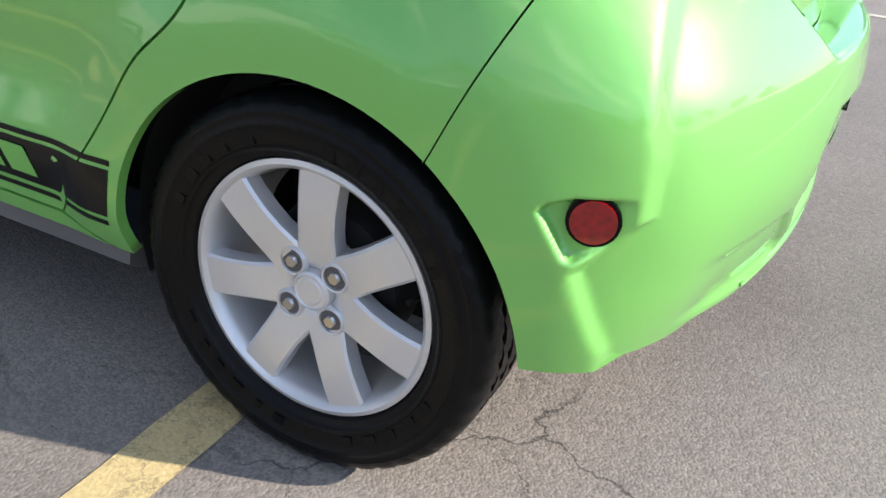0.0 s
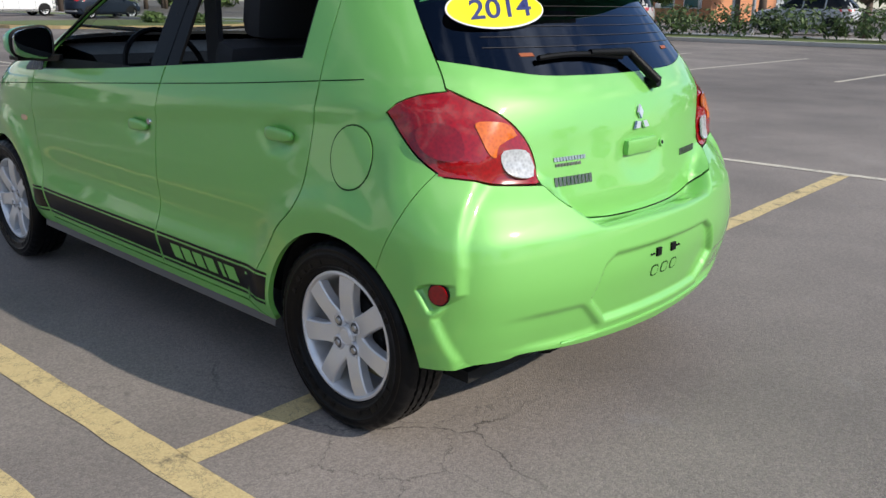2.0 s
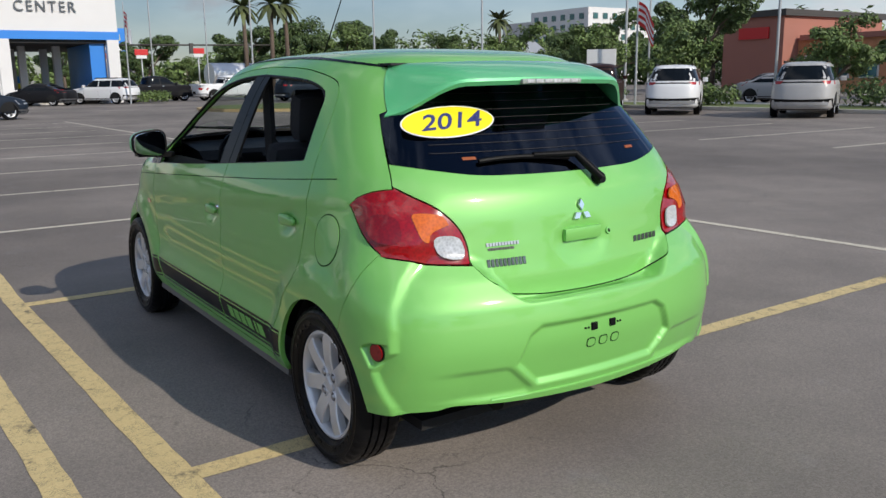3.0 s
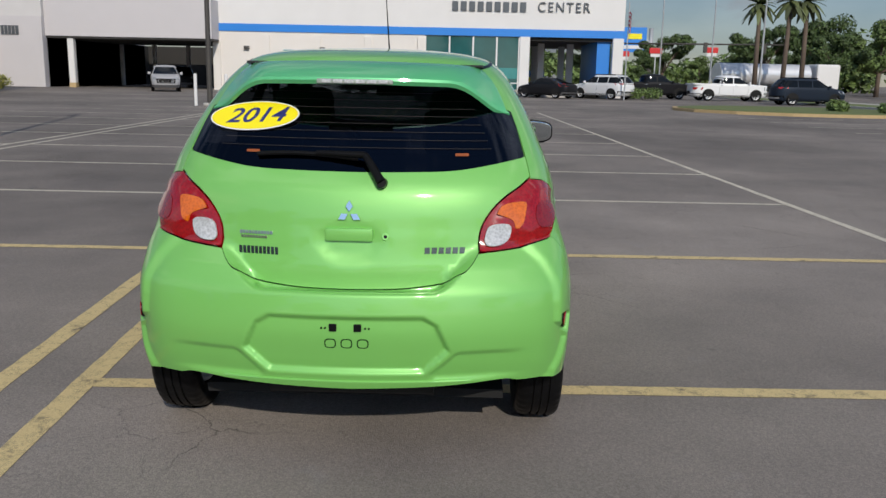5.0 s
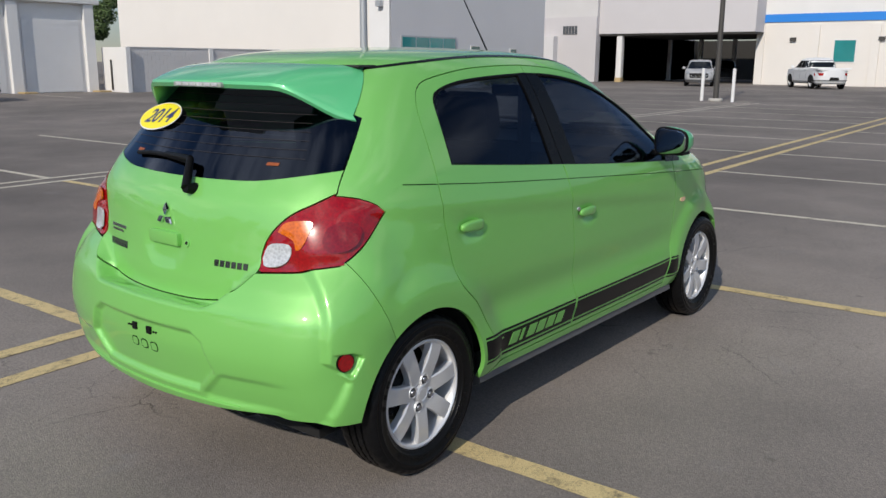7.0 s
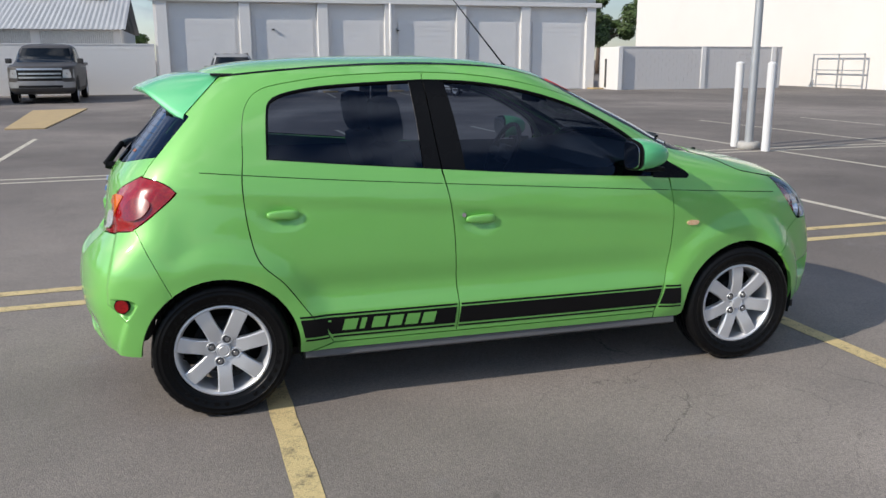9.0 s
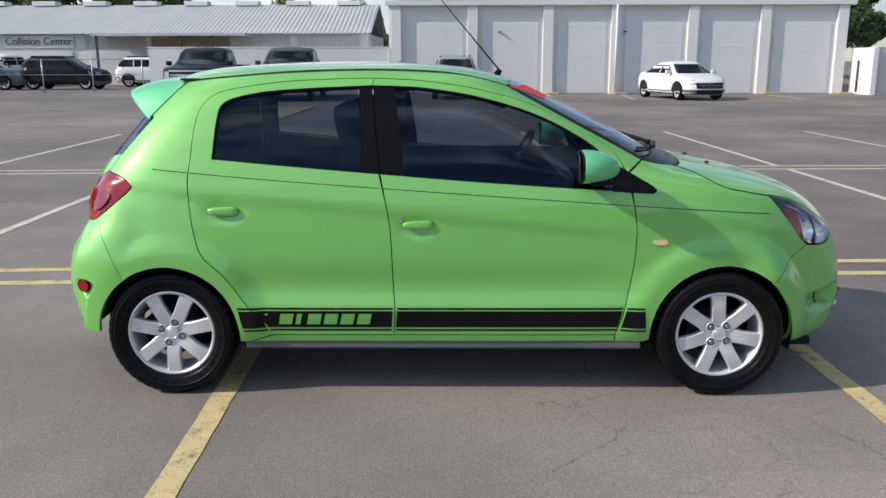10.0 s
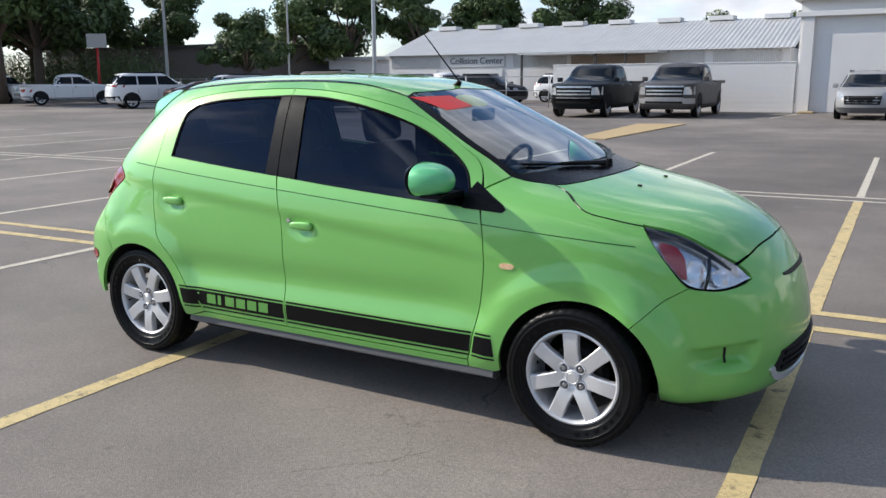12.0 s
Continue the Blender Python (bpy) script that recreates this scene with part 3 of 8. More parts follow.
def car_relief(x, y, z):
    """How far the pressed panels stand off the plain shell."""
    d = np.zeros_like(x)
    ay = np.abs(y)
    side = smooth01((0.30 - x) / 0.15) * smooth01((x + 2.85) / 0.2)
    # wheel-arch flares
    for hx in (0.0, -BASE):
        r = np.hypot(x - hx, z - HUB_Z)
        d += 0.022 * (1 - smooth01((r - 0.37) / 0.10)) * smooth01((z - 0.22) / 0.12) * smooth01((1.0 - z) / 0.2)
    r = np.hypot(x + BASE, z - HUB_Z)
    d += 0.040 * (1 - smooth01((r - 0.31) / 0.17)) * smooth01((-2.52 - x) / 0.16) * smooth01((z - 0.18) / 0.1) * smooth01((0.80 - z) / 0.25)
    # rising crease with a hollow below it
    zl = 0.928 + 0.0926 * (x + 0.13)
    below = zl - z
    d -= side * 0.010 * smooth01(below / 0.035) * smooth01((0.34 - below) / 0.26) * smooth01((x + 2.3) / 0.5)
    # swelling at the foot of the doors
    d += side * 0.014 * np.exp(-(((z - 0.40) / 0.055) ** 2)) * smooth01((x + 2.15) / 0.2) * smooth01((-0.3 - x) / 0.2)
    d -= side * 0.012 * np.exp(-(((z - 0.52) / 0.07) ** 2)) * smooth01((x + 2.15) / 0.3) * smooth01((-0.2 - x) / 0.25)
    # rear bumper shelf, number-plate recess, lip
    tail = smooth01((x - 0.18) / 0.14)
    zs = 0.630 + 0.135 * smooth01((ay - 0.29) / 0.20)
    swell = np.interp(z, [0.60, 0.62, 0.66, 0.70, 0.74, 0.775, 0.80], [0.105, 0.098, 0.081, 0.060, 0.034, 0.010, 0.0])
    d -= tail * swell * smooth01((z - zs) / 0.04) * (1 - smooth01((ay - 0.48) / 0.06))
    rim = np.interp(z, [0.345, 0.43], [0.275, 0.365])
    d -= tail * 0.009 * smooth01((0.436 - z) / 0.024) * smooth01((z - 0.318) / 0.020) * smooth01((ay - rim - 0.006) / 0.03) * (1 - smooth01((ay - 0.50) / 0.16))
    q = np.stack([y, z], -1)
    ins, far = within(np.array(HEX), q)
    d -= tail * np.where(ins & (ay < 0.40), 0.020 * smooth01(far / 0.016), 0.0)
    d += tail * 0.004 * smooth01((0.325 - z) / 0.010) * (1 - smooth01((ay - 0.42) / 0.16))
    # reflector pocket
    ins, far = within(np.array(POCKET), np.stack([x, z], -1))
    d -= np.where(ins & (ay > 0.5), 0.019 * smooth01(far / 0.009) * smooth01((0.425 - x) / 0.085), 0.0)
    # flat flank of the bumper, ending in a crease that swings forward under the reflector
    crease = np.interp(z, [0.327, 0.440, 0.475, 0.510, 0.58, 0.70, 0.80], [0.394, 0.356, 0.374, 0.416, 0.414, 0.388, 0.366])
    r = np.hypot(x, z - HUB_Z)
    flare = (1 - smooth01((r - 0.37) / 0.10)) * smooth01((z - 0.22) / 0.12)
    flank = smooth01((x - 0.10) / 0.12) * (1 - smooth01((z - 0.80) / 0.18)) * (1 - smooth01((x - crease + 0.006) / (0.028 - 0.005 * smooth01((0.47 - z) / 0.03))))
    d += np.where((ay > 0.5) & (x > 0.08), 0.017 * (np.maximum(flank, flare * (1 - smooth01((x - 0.16) / 0.1))) - flare), 0.0)
    # hatch: handle hollow under the badge
    d -= tail * 0.010 * (1 - smooth01((np.hypot(y / 0.12, (z - 0.795) / 0.055) - 0.7) / 0.4))
    # nose: lower scoop beside the fog lamp
    nose = smooth01((-2.75 - x) / 0.1)
    ins, far = within(np.array(SCOOP), np.stack([ay, z], -1))
    d -= nose * np.where(ins, 0.065 * smooth01(far / 0.022) * smooth01((0.67 - ay) / 0.10), 0.0)
    d += nose * 0.02 * np.exp(-(((z - 0.24) / 0.05) ** 2))
    # door-handle hollows
    for hx, hz in ((-0.265, 0.832), (-1.11, 0.772)):
        e = np.hypot((x - hx) / 0.085, (z - hz) / 0.042)
        d -= np.where(ay > 0.6, 0.014 * (1 - smooth01((e - 0.55) / 0.5)), 0.0)
    return d


SKIN_Z = [0.15, 0.22, 0.30, 0.40, 0.50, 0.62, 0.70, 0.80, 0.90, 0.96, 1.02, 1.08, 1.16, 1.24, 1.30, 1.35, 1.39, 1.42, 1.445, 1.465, 1.475]
SKIN_R = [0.48, 0.528, 0.562, 0.592, 0.606, 0.590, 0.548, 0.478, 0.46, 0.442, 0.402, 0.348, 0.278, 0.208, 0.155, 0.108, 0.058, 0.0, -0.13, -0.40, -0.65]
SKIN_F = [-3.02, -3.13, -3.19, -3.21, -3.20, -3.17, -3.13, -3.05, -2.88, -2.66, -2.36, -2.20, -2.05, -1.88, -1.755, -1.65, -1.56, -1.45, -1.32, -1.10, -0.90]
SKIN_W = [0.70, 0.765, 0.785, 0.79, 0.79, 0.792, 0.792, 0.787, 0.774, 0.758, 0.737, 0.712, 0.678, 0.642, 0.612, 0.582, 0.550, 0.512, 0.437, 0.29, 0.06]
BOWS = ([0.15, 0.58, 0.72, 0.95, 1.08, 1.475], [0.26, 0.27, 0.27, 0.26, 0.26, 0.22], [0.42, 0.42, 0.42, 0.42, 0.26, 0.22])
SHARP = ([13.0, 14.0, 11.0, 8.0, 9.0, 4.0], [5.0, 5.5, 6.0, 7.0, 6.0, 4.5])
SKIN = Shell(SKIN_Z, SKIN_R, SKIN_F, SKIN_W, BOWS, SHARP, -1.0, car_relief)


def S(*pts):
    return [("s", *p) for p in pts]


def R(*pts):
    return [("r", *p) for p in pts]


def F(*pts):
    return [("f", *p) for p in pts]


def arch(hx, a0, a1, r=AW, m=15):
    """Points of a wheel arch, by degrees from the tail side over the top to the nose side."""
    return S(*[(hx + r * math.cos(radians(a0 + (a1 - a0) * k / m)), HUB_Z + r * math.sin(radians(a0 + (a1 - a0) * k / m))) for k in range(m + 1)])


# side-view lines that neighbouring panels share
GAP_B = S((-1.0, 0.285), (-1.008, 0.40), (-1.0, 0.52), (-0.988, 0.78), (-0.945, 1.0))
GAP_R = S((-0.12, 1.06), (-0.112, 0.95), (-0.128, 0.78), (-0.165, 0.655), (-0.255, 0.565), (-0.345, 0.44), (-0.425, 0.33), (-0.455, 0.285))
GAP_F = S((-1.985, 0.285), (-2.008, 0.36), (-2.042, 0.52), (-2.058, 0.65), (-2.058, 0.78), (-2.035, 0.92), (-2.02, 1.0))
DOOR_TOP_R = S((-0.91, 1.402), (-0.77, 1.40), (-0.52, 1.388), (-0.32, 1.362), (-0.21, 1.335), (-0.155, 1.285), (-0.13, 1.21), (-0.12, 1.06))
DOOR_TOP_F = S((-2.02, 1.0), (-1.975, 1.08), (-1.88, 1.15), (-1.63, 1.28), (-1.38, 1.352), (-1.13, 1.39), (-0.91, 1.402))
GLASS_BOT_R = S((-0.945, 1.0), (-0.60, 1.028), (-0.215, 1.062))
GLASS_TOP_R = S((-0.215, 1.062), (-0.225, 1.22), (-0.24, 1.285), (-0.29, 1.315), (-0.42, 1.342), (-0.62, 1.358), (-0.905, 1.37))
GLASS_BOT_F = S((-1.965, 0.93), (-1.70, 0.945), (-1.3, 0.972), (-0.945, 1.0))
GLASS_TOP_F = S((-0.905, 1.37), (-1.13, 1.36), (-1.38, 1.32), (-1.63, 1.245), (-1.82, 1.15), (-1.925, 1.07), (-1.965, 1.0))
ROOF_EDGE = S((-1.505, 1.366), (-1.42, 1.392), (-1.26, 1.422), (-1.0, 1.437), (-0.75, 1.437), (-0.5, 1.427), (-0.24, 1.407), (-0.06, 1.388))
A_PILLAR = S((-2.10, 1.045), (-1.955, 1.125), (-1.83, 1.19), (-1.57, 1.33), (-1.505, 1.366))
SCREEN_IN = S((-1.518, 1.373), (-1.582, 1.339), (-1.838, 1.201), (-1.962, 1.136), (-2.11, 1.053))
PILLAR_TOP = S((-0.055, 1.386), (0.0, 1.335), (0.05, 1.283), (0.090, 1.238))
HATCH_SIDE = R((0.566, 1.228), (0.588, 1.17), (0.612, 1.09), (0.632, 1.005))
LAMP_IN = R((0.632, 1.005), (0.590, 0.975), (0.542, 0.946), (0.495, 0.904), (0.460, 0.852), (0.448, 0.805), (0.450, 0.772))
LAMP_TOP = [("s", 0.270, 0.998), ("s", 0.215, 0.988), ("s", 0.165, 0.965), ("s", 0.142, 0.942)]
LAMP_LOW = [("s", 0.142, 0.942), ("s", 0.20, 0.885), ("s", 0.255, 0.832), ("s", 0.30, 0.795)]
LAMP_FOOT = R((0.70, 0.785), (0.60, 0.768), (0.470, 0.757), (0.452, 0.760))
BUMPER_GAP_R = S((0.30, 0.795), (0.273, 0.73), (0.226, 0.63), (0.183, 0.539))
HATCH_FOOT = R((0.450, 0.757), (0.418, 0.712), (0.37, 0.690), (0.2, 0.672), (0.0, 0.668))
COWL_SIDE = S((-2.10, 1.045), (-2.16, 1.030), (-2.22, 1.020), (-2.26, 1.013))
COWL_FRONT = F((0.50, 1.012), (0.25, 1.018), (0.0, 1.02))
HOOD_SIDE = S((-2.26, 1.013), (-2.35, 0.985), (-2.45, 0.935), (-2.55, 0.912), (-2.67, 0.888))
HEAD_TOP = [("s", -2.67, 0.888), ("s", -2.79, 0.858), ("s", -2.90, 0.802), ("s", -2.990, 0.742)]
HEAD_LOW = [("s", -3.040, 0.690), ("s", -2.97, 0.662), ("s", -2.88, 0.668), ("s", -2.83, 0.697), ("s", -2.76, 0.775), ("s", -2.67, 0.888)]
BUMPER_GAP_F = S((-2.855, 0.668), (-2.77, 0.615), (-2.68, 0.54))
car = thing("hatchback_car", "bright metallic green five-door hatchback parked across the stalls", "car")


def loop_points(cx, cz, rx, rz, m=18, kind="s", tilt=0.0, power=2.0):
    out = []
    for k in range(m + 1):
        c, s = math.cos(k * math.tau / m), math.sin(k * math.tau / m)
        a, b = rx * math.copysign(abs(c) ** (2 / power), c), rz * math.copysign(abs(s) ** (2 / power), s)
        out.append((kind, cx + a * math.cos(tilt) - b * math.sin(tilt), cz + a * math.sin(tilt) + b * math.cos(tilt)))
    return out


def car_side(left):
    """Panels, glass and trim of one flank."""
    kw = dict(left=left)
    body = panel("quarter_panel", SKIN, [A_PILLAR, ROOF_EDGE, PILLAR_TOP, HATCH_SIDE, LAMP_TOP, LAMP_LOW, BUMPER_GAP_R, arch(0, 54, 186), S((-0.345, 0.25), (-0.455, 0.285)), GAP_R[::-1], DOOR_TOP_R[::-1], DOOR_TOP_F[::-1], S((-2.02, 1.0), (-2.07, 1.028))], GREEN, car, **kw)
    rear = panel("rear_door", SKIN, [GAP_B, GLASS_BOT_R, GLASS_TOP_R, DOOR_TOP_R, GAP_R], GREEN, car, **kw)
    front = panel("front_door", SKIN, [GAP_B[::-1], GAP_F, DOOR_TOP_F, GLASS_TOP_F, GLASS_BOT_F], GREEN, car, **kw)
    fender = panel("front_fender", SKIN, [GAP_F, S((-2.02, 1.0), (-2.07, 1.028)), COWL_SIDE, HOOD_SIDE, S((-2.67, 0.888), (-2.76, 0.775), (-2.83, 0.69), (-2.855, 0.668)), BUMPER_GAP_F, arch(-BASE, 132, -4), S((-2.112, 0.25), (-1.985, 0.25))], GREEN, car, **kw)
    panel("sill", SKIN, [S((-0.46, 0.283), (-1.985, 0.283)), S((-1.985, 0.252), (-0.35, 0.252))], GREEN, car, step=0.05, **kw)
    sgn = -1 if left else 1
    bm = extrude_poly([(sgn * 0.60, 0.20), (sgn * 0.745, 0.207), (sgn * 0.772, 0.222), (sgn * 0.768, 0.25), (sgn * 0.60, 0.25)], "x", -2.10, -0.335)
    part("side_skirt", bm, SKIRT, car, "dull grey side skirt")
    # pillars and glass
    panel("b_pillar_trim", SKIN, [S((-0.945, 1.0), (-0.93, 1.12), (-0.905, 1.372)), S((-0.845, 1.367), (-0.858, 1.2), (-0.868, 1.006))], BLACK_TRIM, rear, off=-0.002, gap=0.001, depth=0.01, **kw)
    panel("b_pillar_trim", SKIN, [S((-0.949, 1.0), (-0.934, 1.12), (-0.909, 1.372)), S((-1.0, 1.371), (-1.03, 1.2), (-1.055, 0.992))], BLACK_TRIM, front, off=-0.002, gap=0.001, depth=0.01, **kw)
    if left:
        return finish_side(left, sgn, body, rear, front, fender)
    panel("door_glass", SKIN, [S((-0.855, 1.008), (-0.60, 1.028), (-0.215, 1.062)), GLASS_TOP_R[:-1], S((-0.84, 1.367), (-0.853, 1.2), (-0.86, 1.008))], TINT, rear, off=-0.009, gap=-0.004, depth=0.004, step=0.06, label="dark tinted door glass", **kw)
    panel("door_glass", SKIN, [GLASS_BOT_F[:-1], S((-1.3, 0.972), (-1.05, 0.992)), S((-1.05, 0.992), (-1.03, 1.2), (-1.0, 1.371)), GLASS_TOP_F[1:]], TINT, front, off=-0.009, gap=-0.004, depth=0.004, step=0.06, label="dark tinted door glass", **kw)
    return finish_side(left, sgn, body, rear, front, fender)


def finish_side(left, sgn, body, rear, front, fender):
    """Seals, stripes, handles and small trim of one flank."""
    kw = dict(left=left)
    ribbon("window_seal", SKIN, [(-0.215, 1.058), (-0.60, 1.024), (-0.94, 0.996)], 0.014, BLACK_TRIM, rear, -0.002, left)
    ribbon("window_seal", SKIN, [(-0.95, 0.996), (-1.3, 0.968), (-1.70, 0.941), (-1.965, 0.926)], 0.014, BLACK_TRIM, front, -0.002, left)
    panel("mirror_sail", SKIN, [S((-1.95, 0.925), (-1.965, 0.99), (-1.985, 1.028)), S((-1.985, 1.028), (-2.06, 0.985), (-2.130, 0.945), (-2.145, 0.928), (-2.130, 0.915)), S((-2.130, 0.915), (-1.95, 0.925))], BLACK_TRIM, fender, off=0.0015, gap=0.0, depth=0.003, step=0.03, label="black plastic corner trim", **kw)
    for par, run in ((rear, GLASS_TOP_R), (front, GLASS_TOP_F)):
        line = [SKIN.at(kind, a, z, -0.006) for kind, a, z in curve_through(run, 0.03) + [run[-1]]]
        bm, rings = bmesh.new(), []
        for k, (p, n) in enumerate(line):
            ahead = (line[min(k + 1, len(line) - 1)][0] - line[max(k - 1, 0)][0]).normalized()
            across = n.cross(ahead).normalized()
            ring = [p + across * (0.0085 * math.cos(a)) + n * (0.0065 * math.sin(a)) for a in (q * math.tau / 6 for q in range(6))]
            rings.append([bm.verts.new((v.x, v.y * sgn, v.z)) for v in ring])
        for a, b in zip(rings, rings[1:]):
            for q in range(6):
                bm.faces.new((a[q], a[(q + 1) % 6], b[(q + 1) % 6], b[q]))
        bmesh.ops.recalc_face_normals(bm, faces=bm.faces)
        part("window_surround", bm, BLACK_TRIM, par, "black rubber window surround", True)
    # roof gutter and shoulder line
    ribbon("roof_gutter", SKIN, [(p[1], p[2]) for p in ROOF_EDGE], 0.008, BLACK_TRIM, body, 0.0012, left)
    # dark green ribbon paints in the shade of the pressed shoulder crease
    for par, pts in ((body, [(0.05, 1.018), (-0.108, 1.005)]), (rear, [(-0.118, 1.004), (-0.5, 0.972), (-0.945, 0.94)]), (front, [(-0.958, 0.939), (-1.5, 0.902), (-2.03, 0.866)]), (fender, [(-2.046, 0.865), (-2.4, 0.84), (-2.66, 0.818)])):
        ribbon("shoulder_seam", SKIN, pts, 0.0035, SEAM, par, 0.0006, left)
    # decal stripe, interrupted at the joints
    for par, top, low in ((body, (-0.312, -0.412), (-0.335, -0.437)), (rear, (-0.392, -0.998), (-0.452, -0.99)), (front, (-1.018, -2.012), (-1.008, -1.992)), (fender, (-2.03, -2.106), (-2.005, -2.118))):
        mid = [tuple(a + (b - a) * t for a, b in zip(top, low)) for t in (0.12, 0.86)]
        panel("decal_stripe", SKIN, [S((mid[0][0], 0.400), (mid[0][1], 0.400)), S((mid[1][1], 0.322), (mid[1][0], 0.322))], VINYL, par, off=0.0014, gap=0.0, depth=0.0012, label="black vinyl stripe", **kw)
        for (a, b), z in ((top, 0.411), (low, 0.309)):
            panel("decal_line", SKIN, [S((a, z + 0.004), (b, z + 0.004)), S((b, z - 0.004), (a, z - 0.004))], VINYL, par, off=0.0014, gap=0.0, depth=0.0012, **kw)
    for k in range(6):
        x = -0.502 - k * 0.0735 - (0.0 if k < 2 else -0.022)
        w = 0.022 if k == 1 else 0.058
        lean = 0.012 if left else 0.012
        panel("decal_block", SKIN, [S((x, 0.388), (x - w, 0.388)), S((x - w + lean * (1 if left else 1), 0.337), (x + lean, 0.337))], DECAL_GREEN, rear, off=0.003, gap=0.0, depth=0.001, step=0.05, label="plain green block on the stripe", **kw)
    # handles, lock, repeater, reflector
    for par, hx, hz in ((rear, -0.265, 0.842), (front, -1.11, 0.782)):
        p, n = SKIN.at("s", hx, hz)
        bm = bmesh.new()
        bmesh.ops.create_uvsphere(bm, u_segments=20, v_segments=12, radius=1)
        for v in bm.verts:
            c = v.co
            e = Vector([math.copysign(abs(k) ** 0.62, k) for k in c])
            v.co = Vector((hx + e.x * 0.066, p.y + 0.017 + e.y * 0.013, hz + e.z * 0.0195 * (1 - 0.2 * e.x)))
            if left:
                v.co.y *= -1
        if left:
            bmesh.ops.reverse_faces(bm, faces=bm.faces)
        part("door_handle", bm, GREEN, par, "body-coloured pull handle", True)
    p, n = SKIN.at("s", -1.035, 0.802)
    part("key_lock", tube((p.x, sgn * (p.y - 0.004), p.z), (p.x, sgn * (p.y + 0.005), p.z), 0.012, 0.010, 16), CHROME, front, "chrome key lock", True)
    panel("side_repeater", SKIN, [loop_points(-2.165, 0.706, 0.032, 0.012, 20, power=2.6)], AMBER_PALE, fender, off=0.004, gap=0.0, depth=0.005, step=0.02, edge=0.006, label="pale oval side repeater", **kw)
    return body


SEAM = mat("joint_shadow_seam", (0.015, 0.05, 0.012), 0.7, var=0.1, spec=0.1)
DECAL_GREEN = mat("decal_green", (0.19, 0.50, 0.11), 0.4, var=0.05)
AMBER_PALE = lens("pale_amber_lens", (0.80, 0.52, 0.30))
YELLOW_VINYL = mat("yellow_vinyl", (0.85, 0.72, 0.01), 0.4, var=0.04)
ORANGE_MARK = mat("orange_mark", (0.26, 0.06, 0.01), 0.5, var=0.1)
BLUE_INK = mat("dark_blue_ink", (0.02, 0.03, 0.16), 0.5, var=0.05)
WHITE_PLAIN = mat("white_plastic", (0.75, 0.75, 0.75), 0.4, var=0.05)
HEATER = mat("heater_wire", (0.020, 0.016, 0.016), 0.6)
REFLECTOR = mat("lamp_housing", (0.86, 0.88, 0.92), 0.16, metal=0.75, var=0.2, scale=30, bump=0.25, bscale=26)
RED_DEEP = lens("deep_red_lens", (0.19, 0.001, 0.003))
DULL_LENS = lens("dull_clear_lens", (0.30, 0.34, 0.30))
BADGE = mat("dark_chrome", (0.22, 0.25, 0.24), 0.2, metal=1.0, var=0.2)
HEAD_GLASS = glass("headlamp_cover", (0.95, 0.96, 0.98), 0.03)
RED_VINYL = mat("red_vinyl", (0.75, 0.04, 0.03), 0.5, var=0.1)
for flank in (False, True):
    side_body = car_side(flank)

# fuel flap on the -y quarter
panel("fuel_flap_joint", SKIN, [loop_points(0.045, 0.815, 0.079, 0.089, 26, power=2.1)], SEAM, side_body, off=0.0008, gap=0.0, depth=0.001, left=True, edge=0.01)
panel("fuel_flap", SKIN, [loop_points(0.045, 0.815, 0.0745, 0.0845, 26, power=2.1)], GREEN, side_body, off=0.0022, gap=0.0, depth=0.002, left=True, edge=0.01)

# bumpers, hatch, bonnet, screens
pu = sorted(SKIN.find("s", x, 0.5) * SPAN for x in (0.295, 0.44))
rear_bumper = panel("rear_bumper", SKIN, [R((0.0, 0.666), (0.2, 0.670), (0.37, 0.688), (0.416, 0.710), (0.448, 0.753)), R((0.448, 0.753), (0.60, 0.766), (0.69, 0.782)), BUMPER_GAP_R, arch(0, 54, 2), S((0.345, 0.297), (0.39, 0.300)), R((0.68, 0.302), (0.60, 0.303), (0.565, 0.312), (0.50, 0.311), (0.3, 0.298), (0.0, 0.291))], GREEN, car, "rear", step=0.0075, edge=0.010, gap=0.0, dense=[(pu[0], pu[1], 0.435, 0.555, 0.0034), (-pu[1], -pu[0], 0.435, 0.555, 0.0034)])
hatch = panel("tailgate", SKIN, [HATCH_FOOT[::-1], LAMP_IN[::-1], R((0.632, 1.005), (0.615, 1.075)), R((0.605, 1.072), (0.38, 1.035), (0.2, 1.027), (0.0, 1.025))], GREEN, car, "rear", step=0.022, edge=0.015)
panel("rear_glass", SKIN, [R((0.0, 1.022), (0.2, 1.024), (0.38, 1.032), (0.608, 1.070)), R((0.613, 1.075), (0.588, 1.17), (0.566, 1.232), (0.55, 1.30), (0.50, 1.362)), R((0.44, 1.368), (0.0, 1.385))], DARK_GLASS, hatch, "rear", off=-0.001, step=0.05, depth=0.004, label="black privacy glass with heater lines")
for k in range(9):
    zz = 1.075 + 0.027 * k
    wide = 0.50 - 0.012 * k
    panel("heater_line", SKIN, [R((0.0, zz + 0.0007), (wide, zz + 0.0007)), R((wide, zz - 0.0007), (0.0, zz - 0.0007))], HEATER, hatch, "rear", off=0.0006, gap=0.0, depth=0, step=0.2, edge=0.05) if k else None
